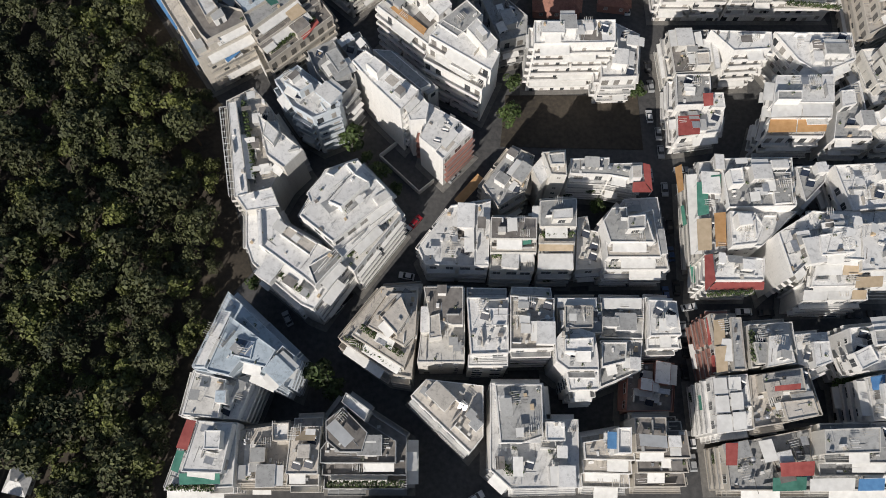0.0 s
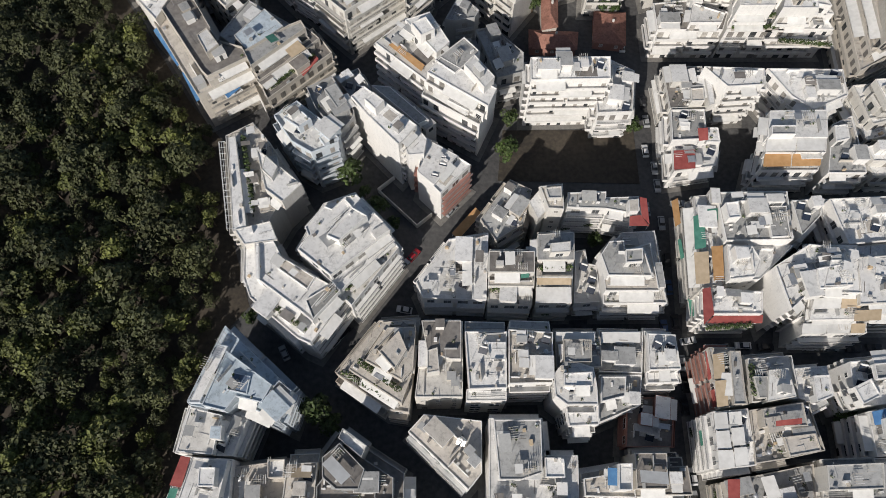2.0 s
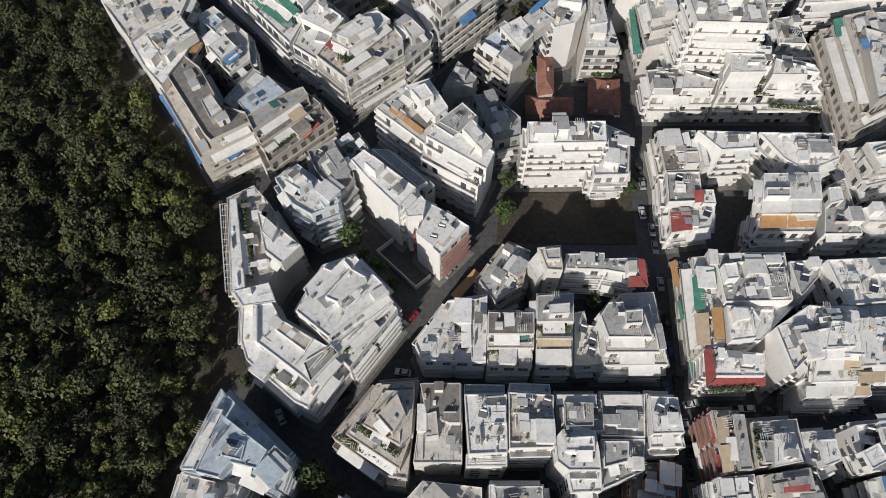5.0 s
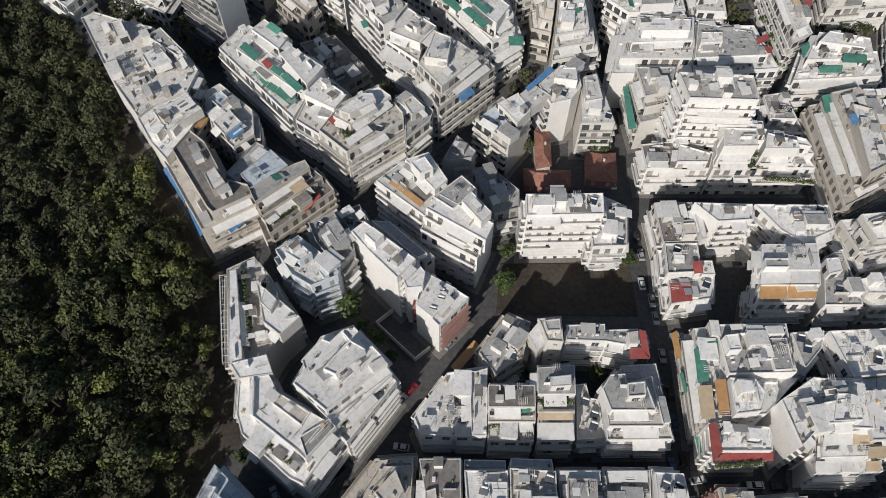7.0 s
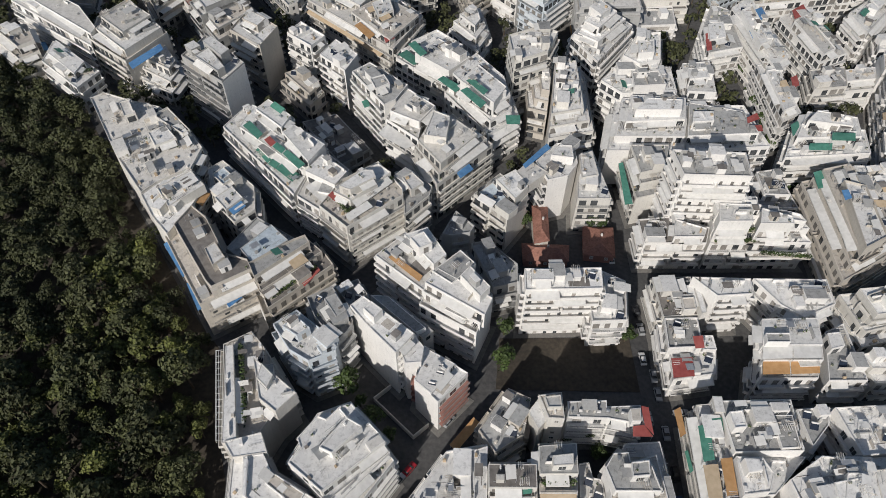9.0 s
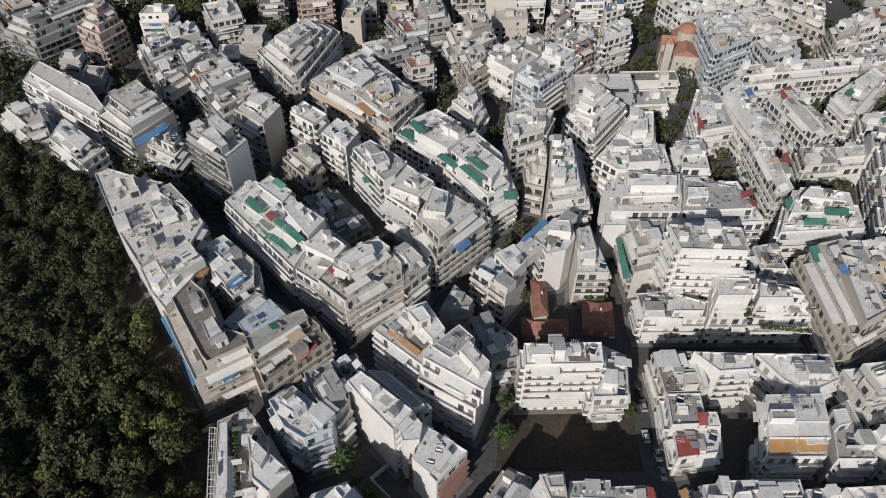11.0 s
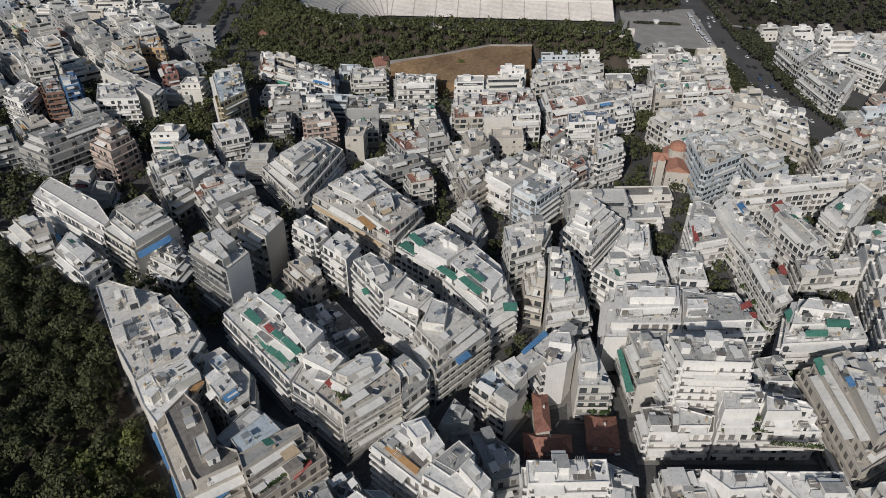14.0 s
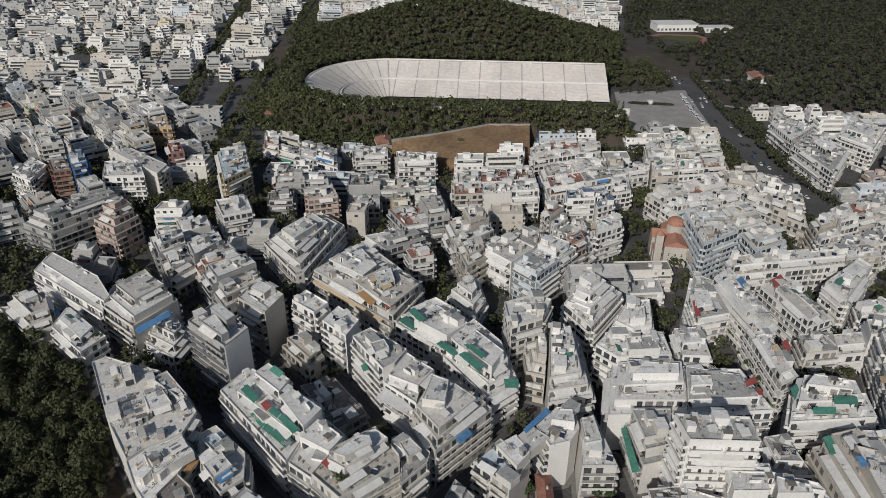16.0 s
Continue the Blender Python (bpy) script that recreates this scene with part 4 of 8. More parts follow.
def bus(x, y, z, turn):
    """A white city bus: rounded body, window bands, roof units and wheels."""
    b = thing("bus", x, y, "white city bus on the avenue", "bus", "buses", z, turn)
    body, glass, units, wheel = Shape(), Shape(), Shape(), Shape()
    prof = [(-1.25, 0.35), (1.25, 0.35), (1.25, 2.6), (1.1, 2.9), (-1.1, 2.9), (-1.25, 2.6)]
    for i in range(6):
        (a, h), (c, g) = prof[i], prof[(i + 1) % 6]
        body.face([(-6, a, h), (6, a, h), (6, c, g), (-6, c, g)][::-1])
    for e, flip in ((-6, True), (6, False)):
        q = [(e, a, h) for a, h in prof]
        body.face(q[::-1] if flip else q)
    for a in (-1.26, 1.26):
        glass.box((0, a, 1.3), (11.2, 0.04, 1.0))
    for e in (-6.01, 6.01):
        glass.box((e, 0, 1.2), (0.04, 2.1, 1.3))
    for e in (-3, 2.5):
        units.box((e, 0, 2.9), (2.2, 1.5, 0.28))
    wheel.tube((0, -0.13, 0), (0, 0.13, 0), 0.48, 0.48, 10)
    part("body", body, CARPAINT[0], b)
    part("glazing", glass, GLASS, b)
    part("cooling_unit", units, METAL, b)
    me = wheel.mesh("wheel", [RUBBER])
    for e in (-3.6, 3.6):
        for a in (-1.12, 1.12):
            part("wheel", me, None, b, m=Matrix.Translation((e, a, 0.48)))
    return b


def hedge(a, b, width, height, z, label):
    """A clipped hedge: a dense box of leaves with an uneven surface."""
    rng = random.Random(int(a[0] * 7 + a[1]))
    h = thing("hedge", (a[0] + b[0]) / 2, (a[1] + b[1]) / 2, label, "hedge", "hedges of the square", z)
    s = Shape()
    n = int(math.dist(a, b) / 0.8)
    for k in range(n):
        f = (k + 0.5) / n - 0.5
        foliage(s, ((b[0] - a[0]) * f, (b[1] - a[1]) * f, height * 0.4), width * 0.55, 26, 0.55, rng, height / width)
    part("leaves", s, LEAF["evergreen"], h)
    return h


# ---------------------------------------------------------------- ground, roads, hills
def smooth(a, b, v):
    k = min(1.0, max(0.0, (v - a) / (b - a)))
    return k * k * (3 - 2 * k)


def axis_gap(x, y):
    """Distance from the stadium's long axis."""
    k = min(1.0, max(0.0, ((x + 39.8) * 186.4 + (y - 572.7) * -14.7) / (186.4 ** 2 + 14.7 ** 2)))
    return math.hypot(x + 39.8 - 186.4 * k, y - 572.7 + 14.7 * k)


def rise(x, y):
    """Height of the land: level streets, banks round the stadium and a hill behind it."""
    d = axis_gap(x, y)
    bank = 19.5 * (1 - smooth(80, 106, d)) * (1 - smooth(128, 146, x)) if d > 70 else 0.0
    hill = 52 * math.exp(-((x - 20) / 150) ** 2 - ((y - 770) / 85) ** 2) * smooth(70, 94, d)
    return max(0.0, bank, hill - 1.2)


ROUTE = [(222, 330), (219, 380), (216, 427), (219, 471), (218, 502), (220, 551), (227, 609), (233, 669), (236, 739), (229, 793), (224, 871), (288, 1133), (340, 1250)]
PATHS = [[(270, 737), (252, 680), (247, 629), (243, 572), (272, 556), (330, 552)], [(231, 752), (262, 775), (292, 794), (330, 850)], [(248, 650), (285, 655), (318, 652)]]
SPORTS = [(240, 838), (258, 770), (300, 798), (328, 842), (320, 864), (272, 872)]
PARKS = [[(150, 622), (228, 622), (800, 560), (1000, 1300), (300, 1300), (200, 900), (100, 860), (100, 700)], [(-160, 600), (-60, 640), (160, 640), (120, 900), (-60, 900), (-140, 770)], [(250, 545), (420, 540), (700, 580), (700, 700), (240, 700)]]


def gap(pts, x, y):
    """Distance from a chain of points."""
    best = 1e9
    for (ax, ay), (bx, by) in zip(pts, pts[1:]):
        k = min(1.0, max(0.0, ((x - ax) * (bx - ax) + (y - ay) * (by - ay)) / ((bx - ax) ** 2 + (by - ay) ** 2)))
        best = min(best, math.hypot(x - ax - (bx - ax) * k, y - ay - (by - ay) * k))
    return best


def build_ground():
    s = Shape()
    xs = [-4500, -2500, -1400] + [-900 + 20 * k for k in range(37)] + [-168 + 8 * k for k in range(46)] + [200 + 20 * k for k in range(46)] + [1500, 2500, 4500]
    ys = [-3000, -1200, -500, -200] + [-60 + 20 * k for k in range(25)] + [428 + 8 * k for k in range(60)] + [908 + 20 * k for k in range(18)] + [1500, 2400, 4800]
    for y in ys:
        s.v.extend([(x, y, rise(x, y)) for x in xs])
    n = len(xs)
    for j in range(len(ys) - 1):
        for i in range(n - 1):
            s.f.append((j * n + i, j * n + i + 1, (j + 1) * n + i + 1, (j + 1) * n + i))
    for f in s.f:
        x, y = sum(s.v[k][0] for k in f) / 4, sum(s.v[k][1] for k in f) / 4
        s.m.append(1 if rise(x, y) > 0.6 or any(inside(p, x, y) for p in PARKS) else 0)
    return tagged(part("ground", s, [ASPHALT, SOIL]), "worn grey asphalt streets and yards", "ground", kind="structure")


build_ground()


def sheet(name, poly, z, mat, label, category="ground"):
    s = Shape()
    s.prism(poly, z - 0.12, z, 0, True, False)
    return tagged(part(name, s, mat), label, category, kind="structure")


EDGE = [(-66, -30), (-64, 2), (-62.5, 20), (-55.5, 48), (-50, 55), (-56.5, 74), (-63, 105), (-74, 118), (-103, 162), (-133, 207), (-147, 218), (-185, 242)]
sheet("forest_floor", [(-260, -60), (-62, -60)] + EDGE + [(-260, 250)], 0.10, SOIL, "dark leaf litter under the pine wood", "soil")
sheet("vacant_lot", [(16, 92), (56, 91), (56, 108.5), (18, 108.5)], 0.24, SOIL, "bare dark soil of a vacant lot between buildings", "soil")
sheet("square", [(143, 500), (212, 500), (226, 618), (160, 612)], 0.14, PAVING, "pale stone square in front of the stadium", "square")
# a sloping meadow of dry grass, with a stone wall along its upper edge
LOW = [(-21, 438), (1, 420), (26, 413.5), (62, 433)]
HIGH = [(-30, 438), (5, 453), (37, 471), (66, 471)]
plot, side_wall = Shape(), Shape()
grid = []
for v in range(9):
    for u in range(13):
        k = min(2, u // 4)
        f, g = u / 4 - k, v / 8
        a = [LOW[k][c] + (LOW[k + 1][c] - LOW[k][c]) * f for c in (0, 1)]
        b = [HIGH[k][c] + (HIGH[k + 1][c] - HIGH[k][c]) * f for c in (0, 1)]
        grid.append((a[0] + (b[0] - a[0]) * g, a[1] + (b[1] - a[1]) * g, 9.0 + 6.5 * g + 0.35 * math.sin(3.1 * u + 1.7 * v)))
plot.v = list(grid)
for v in range(8):
    for u in range(12):
        plot.f.append((v * 13 + u, v * 13 + u + 1, v * 13 + u + 14, v * 13 + u + 13))
        plot.m.append(0)
rim = [k for k in range(13)] + [13 * v + 12 for v in range(1, 9)] + [8 * 13 + u for u in range(11, -1, -1)] + [13 * v for v in range(7, 0, -1)]
for a, b in zip(rim, rim[1:] + rim[:1]):
    (x0, y0, h0), (x1, y1, h1) = grid[a], grid[b]
    plot.face([(x0, y0, -0.5), (x1, y1, -0.5), (x1, y1, h1), (x0, y0, h0)])
tagged(part("field", plot, STRAW), "sloping meadow of dry brown grass among the houses", "field", kind="structure")
for (x0, y0, h0), (x1, y1, h1) in zip(grid[104:], grid[105:]):
    w = math.atan2(y1 - y0, x1 - x0)
    side_wall.box(((x0 + x1) / 2, (y0 + y1) / 2 - 0.2, min(h0, h1) - 1.0), (math.hypot(x1 - x0, y1 - y0) + 0.2, 0.6, 2.3), w)
tagged(part("garden_wall", side_wall, PAVING), "pale stone wall along the upper edge of a meadow", "wall", kind="structure")
bush = Shape()
bush_rng = random.Random(3)
for k in range(6):
    foliage(bush, (17 + bush_rng.uniform(-2, 2), 446 + bush_rng.uniform(-1.5, 1.5), 13.2), 1.5, 40, 0.5, bush_rng, 0.8)
tagged(part("bush", bush, LEAF["oak"]), "dark green bush in a dry meadow", "bush")


def avenue(name, pts, width, label, mat=None, z=0.10):
    s = Shape()
    rows = []
    for i, (x, y) in enumerate(pts):
        (ax, ay), (bx, by) = pts[max(0, i - 1)], pts[min(len(pts) - 1, i + 1)]
        d = math.hypot(bx - ax, by - ay)
        nx, ny = -(by - ay) / d * width / 2, (bx - ax) / d * width / 2
        rows.append(((x - nx, y - ny), (x + nx, y + ny)))
    for (a, b), (c, d) in zip(rows, rows[1:]):
        s.face([(*a, z), (*c, z), (*d, z), (*b, z)][::-1])
    return tagged(part(name, s, mat or ASPHALT), label, "road", kind="structure")


avenue("road", ROUTE[:9], 23, "wide busy asphalt avenue")
avenue("road", ROUTE[8:], 12, "narrower asphalt road through dark woods", None, 0.104)
PATH_STONE = PAVING
for k, line in enumerate(PATHS):
    avenue("path", line, (6, 7, 6)[k], "pale paved path between dark trees", PATH_STONE, 0.13 + 0.01 * k)
sheet("sports_ground", SPORTS, 0.2, ROOF["r"], "brown running track round a green pitch", "sports ground")
sheet("pitch", inset(SPORTS, 8.0), 0.24, LEAF["oak"], "green grass pitch inside a running track", "pitch")


# ---------------------------------------------------------------- stadium
def stadium():
    base = thing("stadium", 20, 568, "ancient horseshoe stadium with pale marble tiers", "stadium", turn=radians(-4.5))
    path = [(127 - 18.7 * k, 1, 0.0) for k in range(11)]
    stations = [("line", x) for x, _, _ in path] + [("arc", math.pi * k / 20) for k in range(1, 20)] + [("back", -60 + 18.7 * k) for k in range(11)]

    def at(station, r):
        kind, v = station
        if kind == "line":
            return v, r
        if kind == "back":
            return v, -r
        return -60 - r * math.sin(v), r * math.cos(v)
    profile = [(17.0, 1.6)]
    r, z = 17.0, 1.6
    for k in range(46):
        if k == 23:
            profile += [(r + 2.6, z), (r + 2.6, z + 1.2)]
            r, z = r + 2.6, z + 1.2
        profile += [(r + 1.0, z), (r + 1.0, z + 0.40)]
        r, z = r + 1.0, z + 0.40
    profile += [(r + 3.0, z), (r + 3.0, z + 1.1), (r + 3.6, z + 1.1), (r + 3.6, 0.0)]
    stands = Shape()
    n = len(profile)
    for st in stations:
        stands.v.extend([(*at(st, r), z) for r, z in profile])
    for j in range(len(stations) - 1):
        for i in range(n - 1):
            stands.f.append((j * n + i, (j + 1) * n + i, (j + 1) * n + i + 1, j * n + i + 1))
    for j in (0, len(stations) - 1):
        ring = [j * n + i for i in range(n)]
        k0 = len(stands.v)
        x, y = at(stations[j], 17.0)
        stands.v.append((x, y, 0.0))
        stands.f.append(tuple(ring + [k0]))
    stands.m = [0] * len(stands.f)
    part("seating", stands, MARBLE, base, "weathered pale marble tiers")
    track = Shape()
    track.prism([(128, -16.6), (128, 16.6)] + [(-60 - 16.6 * math.sin(math.pi * k / 16), 16.6 * math.cos(math.pi * k / 16)) for k in range(17)], 0.05, 0.2)
    part("track", track, SOIL, base, "dark cinder track")
    ledge = Shape()
    for a, b in zip(stations, stations[1:]):
        (ax, ay), (bx, by), (cx, cy), (dx, dy) = at(a, 39.9), at(b, 39.9), at(b, 40.3), at(a, 40.3)
        ledge.prism([(ax, ay), (bx, by), (cx, cy), (dx, dy)][::-1], 10.6, 11.9)
    part("ledge", ledge, WALL["w"], base, "pale parapet along the middle walkway")
    for st in stations[1:-1]:
        a = Shape()
        (ax, ay), (bx, by) = at(st, 17.0), at(st, 18.0)
        ux, uy = bx - ax, by - ay
        steps = [(r + (0.02 if k % 2 else -0.02), z + 0.2) for k, (r, z) in enumerate(profile[:-4])]
        for r, z in steps:
            a.v.extend([(*(c + n * 0.45 * w for c, n in zip(at(st, r), (-uy, ux))), z) for w in (-1, 1)])
        for k in range(len(steps) - 1):
            a.f.append((2 * k, 2 * k + 1, 2 * k + 3, 2 * k + 2))
            a.m.append(0)
        part("aisle", a, PAVING, base, "narrow flight of worn steps")
    return base


stadium()


# ---------------------------------------------------------------- the quarter below and ahead
PLAN = []


def block(wall, roof, floors, back, poly, blinds=(), tops=(), volumes=(), canopies=(), hedges=(), fronts="", blind=None, calm=False):
    PLAN.append((wall, roof, floors, back, poly, blinds, tops, volumes, canopies, hedges, fronts, blind, calm))


block("w", "w", 5, 0, [(-47.6, 56.9), (-45.7, 52.3), (-41.3, 48.7), (-33.5, 42.3), (-30.3, 40.9), (-22.6, 52.3), (-30.0, 57.6), (-38.6, 62.4), (-41.2, 67.2), (-48.5, 66.5)], volumes=[(6, 'w', [(-43.8, 56.2), (-32.0, 47.5), (-29.6, 45.4), (-23.5, 52.9), (-29.4, 56.2), (-37.9, 61.2), (-40.5, 65.6), (-45.0, 64.8)]), (6.25, 'g', [(-29.4, 45.6), (-23.5, 52.7), (-25.2, 54.5), (-31.5, 50.3)]), (6.2, 'k', [(-31.3, 53.0), (-29.7, 56.0), (-37.0, 60.6), (-38.8, 58.4)]), (6.4, 'w', [(-43.5, 55.6), (-42.6, 55.3), (-43.6, 64.0), (-44.4, 64.0)])], hedges=[(16.0, (-41.6, 51.7), (-31.5, 43.9))], calm=True)
block("c", "k", 5, 0, [(-51.7, 69.5), (-43.1, 71.8), (-40.5, 77.4), (-36.2, 82.2), (-44.7, 94.8), (-49.8, 101.0), (-56.6, 96.9)], volumes=[(6, 'w', [(-50.7, 68.2), (-47.3, 68.7), (-53.1, 95.2), (-55.0, 94.7)]), (6.1, 'w', [(-47.4, 64.6), (-39.6, 65.8), (-41.8, 70.8), (-50.2, 68.5)]), (6.5, 'w', [(-43.5, 79.0), (-38.9, 75.4), (-34.5, 80.3), (-40.6, 85.5), (-46.8, 90.4)]), (7, 'w', [(-44.5, 83.8), (-41.7, 81.1), (-40.6, 84.6), (-44.0, 87.9)])], hedges=[(16.0, (-51.6, 96.0), (-49.4, 86.1)), (16.0, (-49.4, 86.1), (-47.0, 74.8))], blind=(0.9, -0.43), calm=True)
block("w", "c", 5, 0, [(-21.1, 50.0), (-10.3, 64.9), (-21.6, 80.1), (-29.6, 76.9), (-35.4, 64.7)], volumes=[(6, 'w', [(-23.5, 52.9), (-11.2, 65.9), (-21.2, 78.4), (-29.1, 75.1), (-34.6, 63.4)]), (7, 'w', [(-25.6, 55.6), (-11.9, 67.3), (-20.7, 76.7), (-23.5, 75.9), (-26.3, 72.7), (-28.4, 73.6), (-32.5, 68.0), (-31.6, 65.8), (-33.8, 62.2)]), (8, 'w', [(-23.7, 63.1), (-17.4, 69.5), (-21.2, 71.8), (-26.7, 64.5)]), (7.4, 'c', [(-15.3, 64.4), (-12.1, 66.7), (-13.5, 68.5), (-16.7, 66.3)])], hedges=[(16.0, (-12.5, 67.0), (-17.8, 61.1)), (16.0, (-17.8, 61.1), (-22.6, 53.8))], calm=True)
block("b", "w", 6, 0, [(-38.3, 93.3), (-32.9, 89.9), (-26.3, 93.0), (-26.0, 95.5), (-37.9, 105.6), (-43.6, 101.1)], volumes=[(7, 'w', [(-36.2, 95.9), (-33.2, 98.3), (-37.0, 101.8), (-40.4, 98.8)]), (6.5, 'w', [(-29.6, 91.6), (-26.1, 93.8), (-27.7, 95.8), (-31.2, 93.8)])], calm=True)
block("g", "g", 6, 0, [(-32.9, 103.4), (-26.4, 95.5), (-22.6, 100.8), (-22.7, 102.5), (-29.1, 113.5), (-35.7, 109.8)], volumes=[(7, 'g', [(-26.7, 101.7), (-24.3, 104.0), (-27.6, 109.4), (-30.5, 107.6)])], calm=True)
block("w", "w", 7, 0, [(-19.0, 99.7), (-10.7, 90.8), (-6.1, 96.5), (-20.1, 108.5), (-23.4, 105.3)], volumes=[(5.6, 'g', [(-5.9, 99.6), (-3.2, 101.0), (-13.8, 111.5), (-18.7, 111.9)]), (6.2, 'w', [(-8.3, 89.2), (-4.3, 89.6), (-3.6, 94.0), (-6.3, 97.7), (-9.9, 93.4)]), (8, 'w', [(-16.5, 99.4), (-14.4, 102.0), (-17.4, 104.6), (-19.5, 102.5)])], blind=(-0.7, -0.7), calm=True)
block("w", "w", 5, 0, [(0.0, 80.0), (7.7, 88.3), (-3.7, 96.5), (-6.1, 86.3)], volumes=[(5.35, 'w', [(-1.7, 82.1), (4.7, 90.4), (-3.5, 95.5), (-5.8, 85.7)])], fronts='r', blind=(-0.7, -0.7), calm=True)
block("w", "c", 6, 0, [(-3.9, 112.4), (-0.0, 122.3), (-9.5, 133.7), (-18.0, 125.0)], volumes=[(7, 'w', [(-1.1, 119.3), (2.4, 123.0), (-3.0, 133.2), (-9.8, 130.4)]), (8, 'w', [(-5.2, 122.6), (-1.6, 124.6), (-4.0, 128.8), (-8.0, 126.7)])], canopies=[('orange', 19.6, [(-5.2, 115.1), (-4.3, 117.1), (-12.6, 124.6), (-14.2, 123.6)])], calm=True)
block("w", "c", 5, 0, [(10.3, 100.1), (15.3, 111.6), (-1.6, 117.5), (-5.2, 109.7)], volumes=[(6, 'c', [(11.2, 101.4), (14.6, 109.1), (-0.8, 117.3), (-4.2, 112.2)]), (7, 'w', [(12.3, 102.2), (14.7, 107.7), (-0.0, 117.9), (-3.6, 113.0)]), (7.05, 'g', [(3.8, 112.5), (10.6, 119.4), (6.4, 124.3), (-1.6, 116.8)]), (8, 'w', [(11.2, 106.1), (14.0, 109.4), (8.8, 116.5), (6.1, 113.2)])], blind=(0.9, -0.43), calm=True)
# the 's' slab is a recessed skylight, its shade painted as a dark cover
block("b", "b", 6, 0, [(-56.0, 26.9), (-55.3, 26.3), (-46.7, 24.7), (-44.6, 26.9), (-35.2, 22.8), (-33.2, 29.7), (-49.7, 44.5)], volumes=[(7, 'b', [(-51.7, 25.8), (-46.6, 24.6), (-44.5, 27.7), (-38.8, 26.4), (-36.9, 30.2), (-47.7, 37.8)]), (7.1, 's', [(-46.7, 29.1), (-42.2, 28.1), (-41.7, 32.1), (-45.8, 33.0)]), (6.5, 'k', [(-38.9, 26.1), (-34.8, 22.7), (-32.9, 29.2), (-35.8, 31.5), (-38.7, 27.9)]), (6.6, 'w', [(-55.1, 26.6), (-52.6, 26.6), (-47.9, 39.2), (-50.4, 39.7)])], calm=True)
block("w", "w", 5, 0, [(-58.2, 16.4), (-48.8, 15.9), (-45.6, 15.9), (-42.2, 26.2), (-47.2, 24.9), (-56.7, 26.8)], volumes=[(6, 'c', [(-56.9, 16.5), (-49.1, 15.9), (-48.1, 24.2), (-55.2, 25.9)]), (6.6, 'b', [(-49.7, 19.0), (-47.2, 18.7), (-47.3, 21.7), (-49.8, 21.7)])], calm=True)
block("w", "w", 5, 0, [(-45.2, 1.7), (-45.5, 15.2), (-56.1, 15.9), (-59.9, 1.0)], volumes=[(6, 'w', [(-47.0, 4.4), (-45.6, 14.7), (-53.3, 15.3), (-55.6, 4.7)]), (7, 'w', [(-50.4, 9.2), (-47.1, 9.2), (-47.2, 13.0), (-50.6, 13.0)])], canopies=[('red', 19.5, [(-54.7, 9.1), (-53.4, 15.2), (-55.5, 15.5), (-57.2, 9.6)]), ('green', 19.0, [(-56.3, 4.5), (-55.3, 8.9), (-57.0, 9.1), (-57.9, 5.1)]), ('green', 18.0, [(-56.0, 2.1), (-47.4, 2.3), (-47.6, 4.4), (-56.3, 4.4)])], hedges=[(16.0, (-58.6, 1.7), (-48.9, 1.5))], calm=True)
block("k", "k", 4, 0, [(-12.3, 26.4), (-7.3, 25.6), (-4.9, 48.1), (-14.9, 47.4), (-24.4, 34.6)], volumes=[(5, 'k', [(-8.9, 27.2), (-6.6, 34.0), (-5.9, 46.9), (-13.6, 46.2), (-21.2, 35.0)]), (6, 'k', [(-8.8, 31.8), (-6.3, 34.6), (-5.8, 44.2), (-12.3, 44.0), (-17.2, 36.3)]), (7, 'k', [(-10.3, 33.7), (-7.6, 38.1), (-9.5, 42.4), (-13.8, 37.6)])], hedges=[(13.0, (-22.8, 34.8), (-10.3, 27.7)), (16.0, (-18.8, 36.6), (-9.3, 30.0))], calm=True)
block("c", "c", 5, 0, [(4.9, 28.5), (5.2, 46.2), (-4.3, 46.2), (-4.7, 39.3), (-5.9, 28.5)], volumes=[(6, 'd', [(-3.1, 38.3), (2.1, 36.6), (4.6, 36.6), (4.7, 45.6), (-4.5, 45.6)]), (6.2, 'k', [(-3.1, 33.2), (-0.3, 33.7), (-0.8, 39.1), (-3.1, 38.4)])], calm=True)
block("w", "w", 6, 0, [(6.3, 29.7), (14.7, 30.0), (15.1, 42.9), (5.5, 42.9)], volumes=[(5, 'w', [(5.7, 27.7), (14.8, 27.7), (14.9, 30.3), (5.8, 30.3)]), (5.02, 'g', [(5.6, 43.8), (14.9, 43.8), (15.0, 46.0), (5.6, 46.2)]), (6.5, 'w', [(11.0, 36.1), (14.5, 36.1), (14.7, 40.1), (10.5, 40.1)])], calm=True)
block("w", "k", 6, 0, [(15.1, 30.8), (24.9, 31.0), (25.6, 42.6), (15.5, 43.3)], volumes=[(6.2, 'g', [(22.0, 31.7), (24.9, 31.7), (25.5, 38.2), (22.2, 37.8)]), (5, 'g', [(16.1, 44.4), (25.7, 43.8), (25.5, 46.2), (16.2, 46.5)])], calm=True)
block("w", "w", 6, 0, [(25.4, 28.2), (27.8, 26.3), (34.7, 26.3), (34.8, 30.1), (34.4, 34.6), (28.5, 36.6), (25.2, 33.1)], volumes=[(5, 'w', [(28.5, 22.1), (35.1, 22.4), (35.4, 26.7), (27.8, 26.7)]), (6.6, 'w', [(27.1, 30.1), (33.4, 30.1), (33.6, 33.2), (27.3, 32.9)])], calm=True)
